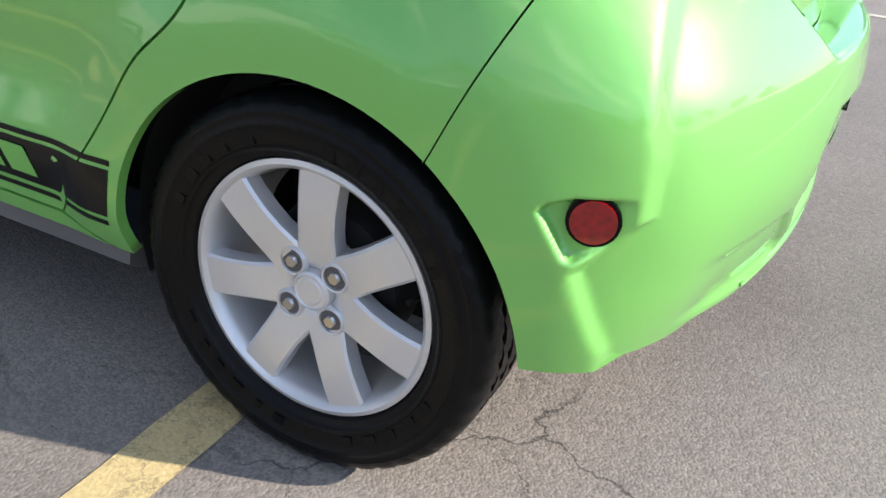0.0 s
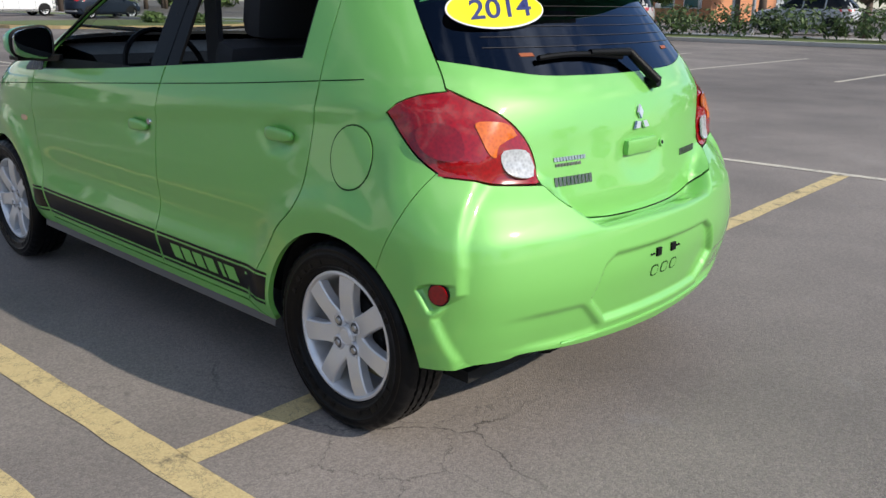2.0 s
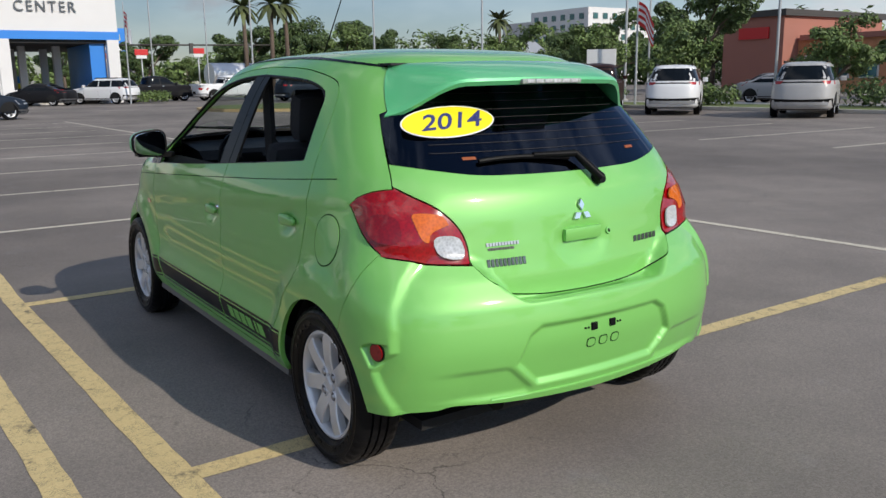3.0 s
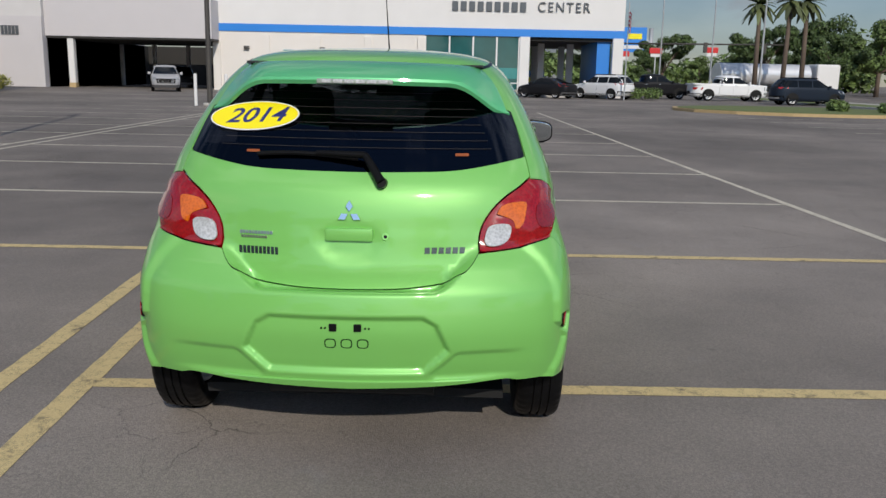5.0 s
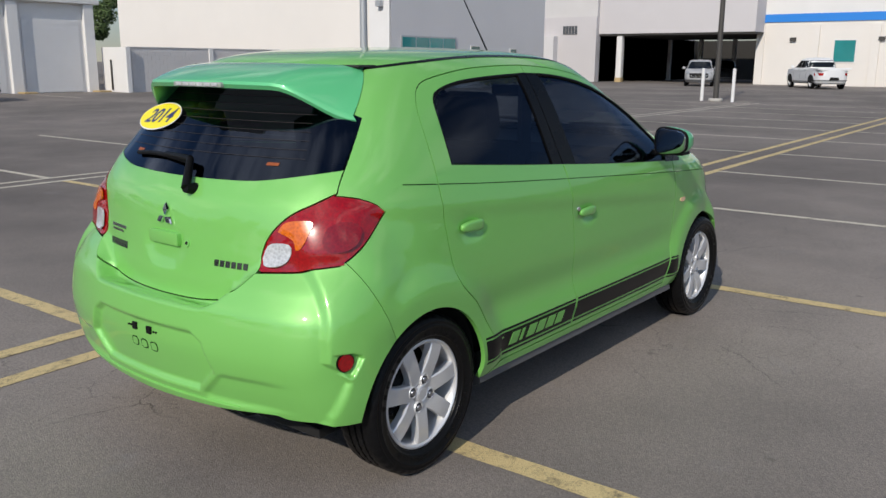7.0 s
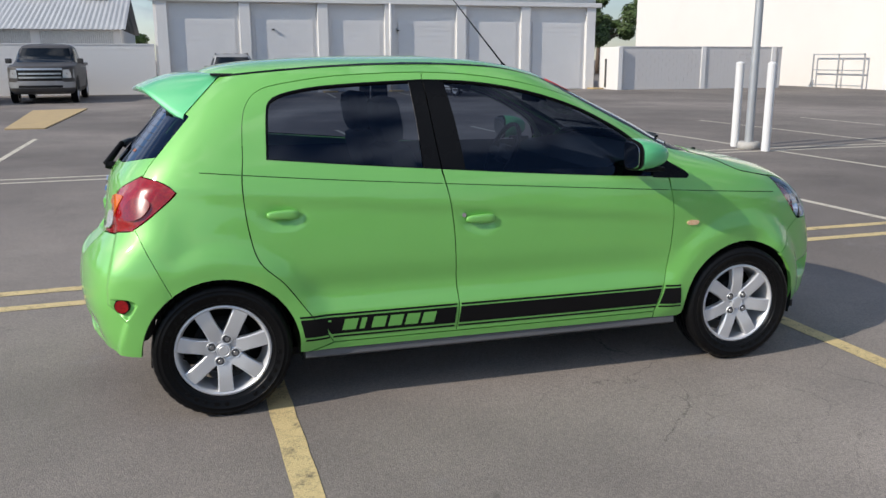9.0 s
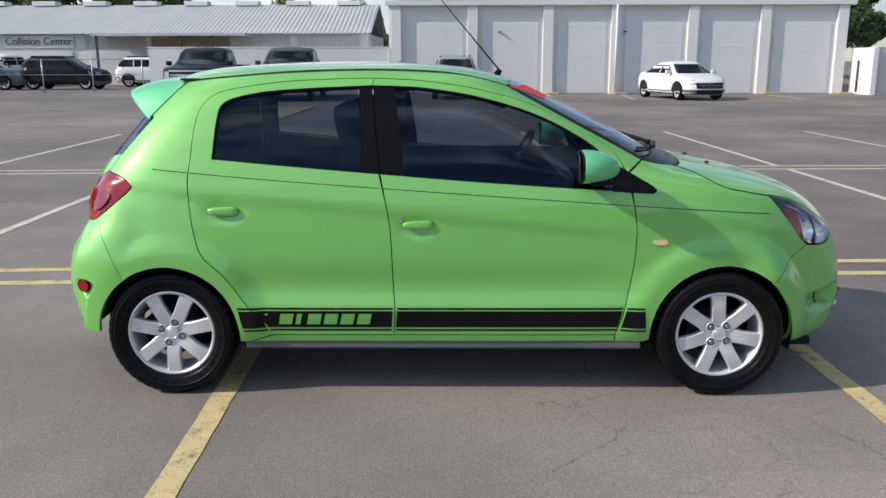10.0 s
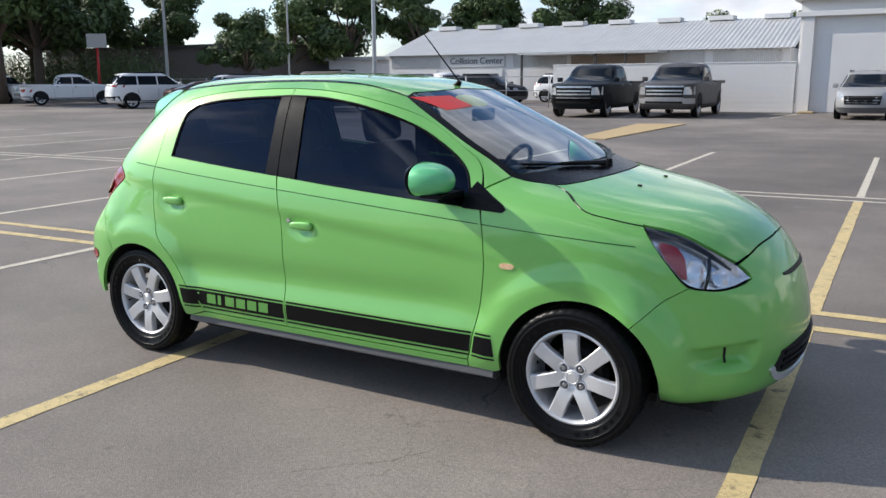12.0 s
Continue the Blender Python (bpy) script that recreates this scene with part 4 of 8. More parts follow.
front_bumper = panel("front_bumper", SKIN, [F((0.0, 0.7975), (0.25, 0.7875), (0.38, 0.7655)), S((-2.998, 0.742), (-3.043, 0.686), (-2.97, 0.656), (-2.88, 0.662), (-2.857, 0.668)), BUMPER_GAP_F, arch(-BASE, 132, 188), S((-2.79, 0.20), (-2.90, 0.17)), F((0.45, 0.165), (0.0, 0.16))], GREEN, car, "front", step=0.016, gap=0.001)
bonnet = panel("bonnet", SKIN, [F((0.0, 0.80), (0.25, 0.79), (0.38, 0.768)), S((-2.990, 0.749), (-2.90, 0.808), (-2.79, 0.863), (-2.67, 0.892)), HOOD_SIDE[::-1], COWL_FRONT], GREEN, car, "front", step=0.028)
for sg in (1, -1):
    bm = bmesh.new()
    prev = None
    for kind, a, z in curve_through(HOOD_SIDE, 0.02) + [HOOD_SIDE[-1]]:
        p, n = SKIN.at(kind, a, z)
        p = Vector((p.x, sg * p.y, p.z - 0.001))
        if prev:
            add_tube(bm, prev, p, 0.0035, 0.0035, 6)
        prev = p
    part("bonnet_joint", bm, BLACK_TRIM, bonnet, "", True)
windscreen = panel("windscreen", SKIN, [F((0.0, 1.398), (0.25, 1.395), (0.42, 1.382)), A_PILLAR[::-1], F((0.58, 1.056), (0.3, 1.066), (0.0, 1.068))], CLEAR, car, "front", off=-0.002, step=0.06, depth=0.005, label="clear laminated windscreen")
panel("screen_border", SKIN, [A_PILLAR, SCREEN_IN], BLACK_TRIM, windscreen, off=0.0005, gap=0.0, depth=0.002)
panel("screen_border", SKIN, [A_PILLAR, SCREEN_IN], BLACK_TRIM, windscreen, off=0.0005, gap=0.0, depth=0.002, left=True)
panel("scuttle_panel", SKIN, [F((0.0, 1.067), (0.3, 1.065), (0.58, 1.055)), COWL_SIDE, COWL_FRONT], BLACK_TRIM, car, "front", off=-0.001, gap=0.001, step=0.03)
panel("rear_bumper_lip", SKIN, [R((0.0, 0.322), (0.43, 0.322)), R((0.43, 0.3185), (0.0, 0.3185))], GREEN, rear_bumper, "rear", off=0.004, gap=0.0, depth=0.004, step=0.03)

for left in (False, True):
    panel("fender_rail", SKIN, [S((-2.05, 0.95), (-2.07, 1.01), (-2.16, 1.015), (-2.22, 1.006), (-2.27, 0.998), (-2.38, 0.968), (-2.62, 0.895)), S((-2.60, 0.86), (-2.3, 0.90), (-2.05, 0.95))], GREEN, car, off=-0.0035, gap=0.0, depth=0, left=left)
    panel("pillar_trim", SKIN, [A_PILLAR, S((-1.45, 1.35), (-1.63, 1.272), (-1.88, 1.14), (-2.02, 0.99), (-2.10, 1.0))], SEAT, car, off=-0.018, gap=0.008, depth=0, left=left)

# roof: rings from the gutter to the crown
ks = [(0.0, 1.404), (SKIN.find("r", 0.40, 1.395), 1.397)] + [(SKIN.find(*p), p[2]) for p in ROOF_EDGE[::-1]] + [(SKIN.find("f", 0.42, 1.382), 1.384), (1.0, 1.399)]
ss = np.r_[np.linspace(0, 1, 120), -np.linspace(1, 0, 120)[1:-1]]
ze = np.interp(np.abs(ss), [k[0] for k in ks], [k[1] for k in ks])
bm = bmesh.new()
rings = []
for t in np.linspace(0, 1, 26):
    p, _ = SKIN.put(np.where(ss == 0, 1e-9, ss), ze + (1.4748 - ze) * t ** 0.8, plain=True)
    rings.append([bm.verts.new(v) for v in p])
for a, b in zip(rings, rings[1:]):
    for k in range(len(a)):
        j = (k + 1) % len(a)
        bm.faces.new((a[k], a[j], b[j], b[k]))
hub = bm.verts.new(sum((v.co for v in rings[-1]), Vector()) / len(rings[-1]))
for k in range(len(rings[-1])):
    bm.faces.new((rings[-1][k], rings[-1][(k + 1) % len(rings[-1])], hub))
bmesh.ops.remove_doubles(bm, verts=bm.verts, dist=1e-5)
bmesh.ops.recalc_face_normals(bm, faces=bm.faces)
part("roof", bm, GREEN, car, "", True)

# lamps
for left in (False, True):
    tail = panel("tail_lamp", SKIN, [LAMP_IN[::-1], LAMP_TOP, LAMP_LOW, LAMP_FOOT], RED_LENS, car, off=0.002, gap=0.003, depth=0.03, step=0.02, left=left, crown=0.012, label="red wraparound tail lamp")
    panel("indicator_lens", SKIN, [R((0.505, 0.885), (0.520, 0.910), (0.555, 0.920), (0.602, 0.918), (0.600, 0.885), (0.588, 0.842), (0.570, 0.832), (0.558, 0.862), (0.505, 0.885))], AMBER_LENS, tail, off=0.0166, gap=0.0, depth=0.006, step=0.02, left=left, edge=0.01, label="amber indicator lens")
    panel("reversing_lens", SKIN, [R((0.464, 0.800), (0.475, 0.838), (0.500, 0.850), (0.546, 0.848), (0.556, 0.825), (0.543, 0.787), (0.510, 0.772), (0.474, 0.775), (0.464, 0.800))], WHITE_LENS, tail, off=0.0166, gap=0.0, depth=0.006, step=0.02, left=left, edge=0.01, label="clear reversing lens")
    panel("prism_field", SKIN, [loop_points(0.672, 0.872, 0.036, 0.046, 22, "r", power=2.4)], RED_DEEP, tail, off=0.0158, gap=0.0, depth=0.003, step=0.02, left=left, edge=0.01, label="darker red prism field")
    head = panel("headlamp", SKIN, [HEAD_TOP, HEAD_LOW], HEAD_GLASS, car, off=0.003, gap=0.003, depth=0.01, step=0.03, left=left, crown=0.006, label="clear headlamp with red side marker")
    panel("lamp_bowl", SKIN, [HEAD_TOP, HEAD_LOW], REFLECTOR, head, off=-0.03, gap=0.002, depth=-0.028, step=0.03, left=left)
    panel("marker_lens", SKIN, [S((-2.735, 0.84), (-2.80, 0.82), (-2.835, 0.775)), S((-2.835, 0.775), (-2.85, 0.70), (-2.835, 0.70), (-2.77, 0.775), (-2.735, 0.84))], RED_LENS, head, off=-0.012, gap=0.0, depth=0.008, step=0.02, left=left, label="red side marker")
    panel("lamp_brow", SKIN, [S((-2.672, 0.886), (-2.79, 0.856), (-2.90, 0.798), (-2.982, 0.730)), S((-2.978, 0.726), (-2.892, 0.789), (-2.79, 0.842), (-2.70, 0.862))], BLACK_TRIM, head, off=-0.006, gap=0.0, depth=0.004, step=0.03, left=left, label="black trim along the lamp's upper edge")
    panel("lamp_divider", SKIN, [S((-2.903, 0.790), (-2.913, 0.720), (-2.905, 0.655)), S((-2.912, 0.655), (-2.921, 0.720), (-2.911, 0.784))], BLACK_TRIM, head, off=-0.005, gap=0.0, depth=0.012, step=0.03, left=left)
    sg = -1 if left else 1
    for cx, cz, r in ((-2.872, 0.728, 0.044), (-2.955, 0.700, 0.036)):
        p, n = SKIN.at("s", cx, cz)
        c = Vector((p.x, sg * p.y, p.z))
        nn = Vector((n.x, sg * n.y, n.z))
        bm = bmesh.new()
        add_tube(bm, c - nn * 0.045, c - nn * 0.008, r * 0.4, r, 20, False)
        part("bulb_bowl", bm, REFLECTOR, head, "chrome reflector bowl", True)
    p, n = SKIN.at("s", 0.372, 0.507, 0.006)
    c, nn = Vector((p.x, sg * p.y, p.z)), Vector((0.26, sg * 0.96, -0.03)).normalized()
    refl = part("side_reflector", tube(c - nn * 0.03, c + nn * 0.004, 0.0275, 0.0265, 28), RED_LENS, rear_bumper, "round red reflector", True)
    part("reflector_bezel", tube(c - nn * 0.03, c + nn * 0.001, 0.0315, 0.031, 28), BLACK_TRIM, refl, "", True)

# number-plate fixings and the moulded pads under them
for y in (-0.042, 0.042):
    p, n = SKIN.at("r", y, 0.516)
    part("plate_clip", box(p.x - 0.006, p.x + 0.006, y - 0.013, y + 0.013, 0.503, 0.529, 0.002), BLACK_PLASTIC, rear_bumper)
    for k in (1, 2):
        yy = y + math.copysign(0.013 + 0.013 * k, y)
        part("screw_hole", tube((p.x - 0.004, yy, 0.514), (p.x + 0.003, yy, 0.514), 0.0035, n=10), BLACK_PLASTIC, rear_bumper)
for y in (-0.052, 0.004, 0.06):
    p, n = SKIN.at("r", y, 0.456)
    panel("pad_joint", SKIN, [loop_points(y, 0.456, 0.0205, 0.0185, 20, "r", power=3.0)], SEAM, rear_bumper, off=0.0008, gap=0.0, depth=0.001, edge=0.006, step=0.02)
    panel("moulded_pad", SKIN, [loop_points(y, 0.456, 0.016, 0.014, 20, "r", power=3.0)], GREEN, rear_bumper, off=0.0018, gap=0.0, depth=0.002, edge=0.006, step=0.02)

# tailgate handle, lock, badges
p, n = SKIN.at("r", 0.0, 0.815)
part("tailgate_handle", box(p.x - 0.012, p.x + 0.019, -0.083, 0.083, 0.792, 0.838, 0.010), GREEN, hatch, "", True)
p, n = SKIN.at("r", 0.125, 0.81)
lock = part("key_lock", tube(p - n * 0.006, p + n * 0.004, 0.014, 0.012, 18), GREEN, hatch, "", True)
part("lock_barrel", tube(p, p + n * 0.0055, 0.006, 0.006, 12), BLACK_PLASTIC, lock)
p, n = SKIN.at("r", 0.0, 0.888)
frame_m = Matrix.Translation(p + n * 0.004) @ n.to_track_quat("Z", "Y").to_matrix().to_4x4()
bm = bmesh.new()
for k in range(3):
    a = radians(90 + 120 * k)
    u, v = Vector((math.cos(a), math.sin(a), 0)), Vector((-math.sin(a), math.cos(a), 0))
    tip = [u * 0.003, u * 0.024 + v * 0.014, u * 0.047, u * 0.024 - v * 0.014]
    lo = [bm.verts.new(frame_m @ q) for q in tip]
    hi = [bm.verts.new(frame_m @ (q * 0.86 + u * 0.003 + Vector((0, 0, 0.006)))) for q in tip]
    bm.faces.new(hi)
    for i in range(4):
        j = (i + 1) % 4
        bm.faces.new((lo[i], lo[j], hi[j], hi[i]))
part("badge", bm, CHROME, hatch, "small chrome three-lobed badge")
for y0, y1, z, h, m in ((-0.385, -0.265, 0.812, 0.011, STEEL), (-0.380, -0.285, 0.797, 0.008, STEEL), (-0.390, -0.245, 0.762, 0.017, BADGE), (0.262, 0.408, 0.770, 0.015, BADGE)):
    count = {0.812: 11, 0.797: 9, 0.762: 10}.get(z, 6)
    for k in range(count):
        a, b = y0 + (y1 - y0) * k / count, y0 + (y1 - y0) * (k + 0.74) / count
        panel("badge_bar", SKIN, [R((a, z - h / 2), (b, z - h / 2)), R((b, z + h / 2), (a, z + h / 2))], m, hatch, "side", off=0.003, gap=0.0, depth=0.003, step=0.1, edge=0.05)

# spoiler: the roof skin carried on over the top of the tailgate
bm = bmesh.new()
rows = []
ny = 41
for i in range(ny):
    f = -1 + 2 * i / (ny - 1)
    g = abs(f)
    lead, _ = SKIN.put([math.copysign(SKIN.find("r", 0.44, 1.398) * min(1.0, g / 0.8), f) if g < 0.8 else math.copysign(SKIN.find("r", 0.44, 1.398) + (SKIN.find("s", -0.055, 1.388) - SKIN.find("r", 0.44, 1.398)) * (g - 0.8) / 0.2, f)], [1.405 - 0.017 * g**2], 0.002)
    lead = Vector(lead[0])
    drop = float(smooth01(np.array([(g - 0.55) / 0.45]))[0])
    edge = Vector((0.305 - 0.150 * g**2 - 0.058 * drop, f * (0.600 - 0.040 * drop), 1.345 - 0.012 * g**2 - 0.100 * drop))
    row = []
    for t in (0.0, 0.12, 0.3, 0.5, 0.7, 0.85, 0.95, 1.0):
        p = lead.lerp(edge, t)
        p.z += 0.017 * math.sin(math.pi * t) ** 0.8 * (1 - 0.45 * drop)
        p.y += math.copysign(0.012 * math.sin(math.pi * t) * drop, f)
        q, _ = SKIN.at("s", -0.055 + 0.149 * t, 1.388 - 0.153 * t, 0.004)
        near = float(smooth01(np.array([(g - 0.84) / 0.16]))[0])
        p = p.lerp(Vector((q.x, math.copysign(q.y, f), q.z)), near)
        if p.z < 1.39 and near < 1:
            o, _ = SKIN.at("r", abs(p.y), p.z)
            p.x = max(p.x, o.x + 0.007)
        row.append(p)
    row.append(edge + Vector((0.003, 0, -0.010)))
    row.append(edge + Vector((-0.006, 0, -0.024)))
    inward = math.copysign(0.02 * drop, f)
    for t in (0.16, 0.45, 0.75):
        p = edge.lerp(lead, t)
        row.append(p + Vector((0, -inward, -0.030 + 0.004 * t)))
    rows.append([bm.verts.new(p) for p in row])
for a, b in zip(rows, rows[1:]):
    for k in range(len(a)):
        j = (k + 1) % len(a)
        bm.faces.new((a[k], a[j], b[j], b[k]))
bm.faces.new(rows[0])
bm.faces.new(rows[-1][::-1])
bmesh.ops.recalc_face_normals(bm, faces=bm.faces)
spoiler = part("roof_spoiler", bm, GREEN_TEAL, car, "bluish green roof spoiler over the rear glass", True)
lampb = part("brake_light", box(0.268, 0.311, -0.135, 0.135, 1.322, 1.340, 0.006), DULL_LENS, spoiler, "clear high brake light", True)
for k in range(6):
    y = -0.10 + 0.04 * k
    part("diode_cell", box(0.306, 0.3130, y - 0.016, y + 0.016, 1.325, 1.337, 0.002), WHITE_LENS, lampb)

# rear wiper
wiper = part("rear_wiper", tube((0.405, 0.108, 0.985), (0.455, 0.108, 0.995), 0.022, 0.017, 18), BLACK_PLASTIC, car, "black rear wiper at rest", True)
bm = bmesh.new()
p0, p1, p2 = Vector((0.452, 0.108, 0.995)), SKIN.at("r", 0.045, 1.062, 0.028)[0], SKIN.at("r", -0.30, 1.078, 0.014)[0]
add_tube(bm, p0, p1, 0.017, 0.013, 10)
add_tube(bm, p1, p1.lerp(p2, 0.5), 0.013, 0.009, 10)
part("wiper_arm", bm, BLACK_PLASTIC, wiper, "", True)
bm = bmesh.new()
blade = [SKIN.at("r", 0.02 - 0.36 * k / 8, 1.060 + 0.014 * math.sin(k / 8 * 2.6), 0.010)[0] for k in range(9)]
for a, b in zip(blade, blade[1:]):
    add_tube(bm, a, b, 0.0085, 0.008, 8)
part("wiper_blade", bm, BLACK_PLASTIC, wiper, "", True)

# antenna, front wipers
ant = part("antenna", tube((-1.485, -0.02, 1.405), (-1.505, -0.02, 1.432), 0.020, 0.012, 14), BLACK_PLASTIC, car, "slim black roof antenna", True)
part("antenna_rod", tube((-1.50, -0.02, 1.43), (-1.20, -0.02, 1.78), 0.0045, 0.0022, 8), BLACK_PLASTIC, ant, "", True)


def on_screen(y, z, off):
    t = SKIN.find("f", abs(y), z)
    q, n = SKIN.put([math.copysign(t, y)], [z], off)
    return Vector(q[0])


for y0, z0, y1, z1 in ((0.02, 1.046, 0.52, 1.077), (-0.06, 1.046, -0.56, 1.092)):
    bm = bmesh.new()
    arm = [on_screen(y0 + (y1 - y0) * t, z0 + (z1 - z0) * t * 0.9 + 0.004 * math.sin(3.1 * t), 0.016) for t in np.linspace(0.0, 0.62, 7)]
    for k, (p, q) in enumerate(zip(arm, arm[1:])):
        add_tube(bm, p, q, 0.013 - 0.0012 * k, 0.0118 - 0.0012 * k, 8)
    add_tube(bm, arm[0] - Vector((0, 0, 0.022)), arm[0] + Vector((0, 0, 0.012)), 0.018, 0.014, 14)
    arm = part("front_wiper", bm, BLACK_PLASTIC, car, "black windscreen wiper", True)
    bm = bmesh.new()
    pts = [on_screen(y0 + (y1 - y0) * t, z0 + 0.004 + (z1 - z0) * t, 0.008) for t in np.linspace(0.16, 1.0, 10)]
    for p, q in zip(pts, pts[1:]):
        add_tube(bm, p, q, 0.0065, 0.0065, 8)
    part("wiper_blade", bm, BLACK_PLASTIC, arm, "", True)
for y in (0.20, -0.20):
    s = SKIN.find("f", abs(y), 0.985)
    q, n = SKIN.put([math.copysign(s, y)], [0.985], 0.0)
    q = Vector(q[0])
    part("washer_jet", box(q.x - 0.009, q.x + 0.009, y - 0.007, y + 0.007, q.z - 0.004, q.z + 0.007, 0.003), BLACK_PLASTIC, bonnet, "", True)

# door mirrors
for sg in (1, -1):
    bm = bmesh.new()
    bmesh.ops.create_uvsphere(bm, u_segments=28, v_segments=18, radius=1)
    for v in bm.verts:
        e = Vector([math.copysign(abs(k) ** 0.72, k) for k in v.co])
        x = e.x * (0.012 if e.x > 0 else 0.150)
        shrink = 1 - 0.22 * max(0, -e.x) ** 2
        v.co = Vector((-1.808 + x, sg * (0.852 + e.y * 0.090 * shrink), 1.042 + e.z * (0.068 - 0.010 * e.y) * shrink))
    if sg < 0:
        bmesh.ops.reverse_faces(bm, faces=bm.faces)
    mirror = part("door_mirror", bm, GREEN_TEAL, car, "green mirror housing with black rim", True)
    bm = bmesh.new()
    bmesh.ops.create_uvsphere(bm, u_segments=24, v_segments=14, radius=1)
    for v in bm.verts:
        e = Vector([math.copysign(abs(k) ** 0.6, k) for k in v.co])
        v.co = Vector((-1.797 + e.x * 0.005, sg * (0.853 + e.y * 0.088), 1.042 + e.z * (0.068 - 0.010 * e.y)))
    part("mirror_rim", bm, BLACK_PLASTIC, mirror, "", True)
    bm = bmesh.new()
    bmesh.ops.create_uvsphere(bm, u_segments=24, v_segments=14, radius=1)
    for v in bm.verts:
        e = Vector([math.copysign(abs(k) ** 0.55, k) for k in v.co])
        v.co = Vector((-1.787 + e.x * 0.003 + 0.06 * (e.y * 0.079) + 0.05 * e.z * 0.055, sg * (0.853 + e.y * 0.079), 1.042 + e.z * (0.059 - 0.009 * e.y)))
    part("mirror_glass", bm, MIRROR, mirror, "", True)
    part("mirror_foot", extrude_poly([(-1.86, sg * 0.71), (-1.86, sg * 0.80), (-1.92, sg * 0.80), (-1.93, sg * 0.71)], "z", 0.965, 0.990), BLACK_PLASTIC, mirror)
    part("mirror_base", box(-1.93, -1.83, min(sg * 0.775, sg * 0.90), max(sg * 0.775, sg * 0.90), 0.972, 0.990, 0.006), BLACK_PLASTIC, mirror)


# wheels
def make_wheel(y, sg):
    """An alloy wheel with seven spokes; the outer face lies towards sg."""
    def turn(profile, n=72, **k):
        return lathe([(r, sg * d) for r, d in profile], n, **k)

    rim_face = [(0.192, 0.002), (0.196, 0.010), (0.195, 0.018), (0.188, 0.020), (0.181, 0.014), (0.177, 0.000), (0.172, -0.030), (0.168, -0.11), (0.178, -0.115), (0.186, -0.10)]
    bm = turn(rim_face, 84)
    spokes = []
    for k in range(7):
        sb = bmesh.new()
        a = k * math.tau / 7 + radians(90)
        u, v = Vector((math.cos(a), 0, math.sin(a))), Vector((-math.sin(a), 0, math.cos(a)))
        o = Vector((0, sg, 0))
        grid = []
        for j in range(6):
            t = j / 5
            r = 0.040 + 0.143 * t
            w = (0.0250 + 0.0075 * t) + 0.012 * (1 - t) ** 4
            d = 0.002 + 0.012 * math.sin(t * 2.4) + 0.004 * t
            grid.append([sb.verts.new(u * r + v * (w * q) + o * (d - drop)) for q, drop in ((-1.0, 0.030), (-1.0, 0.004), (-0.86, 0.0), (0.86, 0.0), (1.0, 0.004), (1.0, 0.030))])
        for p, q in zip(grid, grid[1:]):
            for i in range(5):
                sb.faces.new((p[i], p[i + 1], q[i + 1], q[i]) if sg < 0 else (p[i], q[i], q[i + 1], p[i + 1]))
        bmesh.ops.recalc_face_normals(sb, faces=sb.faces)
        spokes.append(sb)
    hub = lathe([(0.0, sg * -0.004), (0.032, sg * -0.004), (0.036, sg * 0.001), (0.046, sg * 0.004), (0.064, sg * 0.006), (0.072, sg * -0.004), (0.074, sg * -0.03)], 56)
    tmp = bpy.data.meshes.new("hub_tmp")
    hub.to_mesh(tmp)
    hub.free()
    bm.from_mesh(tmp)
    bpy.data.meshes.remove(tmp)
    bmesh.ops.recalc_face_normals(bm, faces=bm.faces)
    wheel = part("wheel", bm, ALLOY, car, "seven-spoke silver alloy wheel", True)
    for sb in spokes:
        part("spoke", sb, ALLOY, wheel, "", True)
    prof = [(0.190, -0.105), (0.205, -0.122), (0.235, -0.130), (0.262, -0.126), (0.278, -0.112), (0.283, -0.098), (0.2845, -0.085)]
    tread = []
    for c in (-0.066, -0.036, -0.006):
        tread += [(0.285, c - 0.0045), (0.2765, c - 0.0035), (0.2765, c + 0.0035), (0.285, c + 0.0045)]
    prof += tread
    prof += [(0.2845, 0.012), (0.283, 0.024), (0.278, 0.036), (0.270, 0.043), (0.262, 0.046), (0.258, 0.0445), (0.250, 0.046), (0.248, 0.0475), (0.244, 0.0475), (0.242, 0.0455), (0.226, 0.043), (0.217, 0.0395), (0.216, 0.0405), (0.212, 0.0385), (0.211, 0.036), (0.206, 0.033), (0.200, 0.030), (0.1965, 0.0215), (0.192, 0.018)]
    shoulder = [j for j, (r, d) in enumerate(prof) if r > 0.2695 and (d > 0.022 or d < -0.09)]

    ribs = [j for j, (r, d) in enumerate(prof) if r > 0.2835 and j not in shoulder]

    def bite(j, k):
        if j in shoulder:
            return -0.003 if k % 4 == 0 else 0.0
        return -0.003 if j in ribs and (k + 2 * (j % 2)) % 4 == 0 else 0.0

    bm = lathe([(r, sg * (d - 0.008)) for r, d in prof], 176, wobble=bite)
    bmesh.ops.recalc_face_normals(bm, faces=bm.faces)
    tyre = part("tyre", bm, RUBBER, wheel, "black tyre with worn tread", True)
    part("centre_cap", lathe([(0.0, sg * 0.0125), (0.018, sg * 0.0125), (0.020, sg * 0.0105), (0.024, sg * 0.0105), (0.026, sg * 0.0125), (0.030, sg * 0.009), (0.032, sg * -0.004)], 40), ALLOY, wheel, "plain silver centre cap", True)
    for k in range(4):
        a = k * math.tau / 4 + radians(45)
        c = Vector((0.050 * math.cos(a), 0, 0.050 * math.sin(a)))
        collar = lathe([(0.024, sg * -0.006), (0.0225, sg * 0.008), (0.0205, sg * 0.0105), (0.0180, sg * 0.0095), (0.0165, sg * 0.003)], 24)
        bmesh.ops.translate(collar, verts=collar.verts, vec=c)
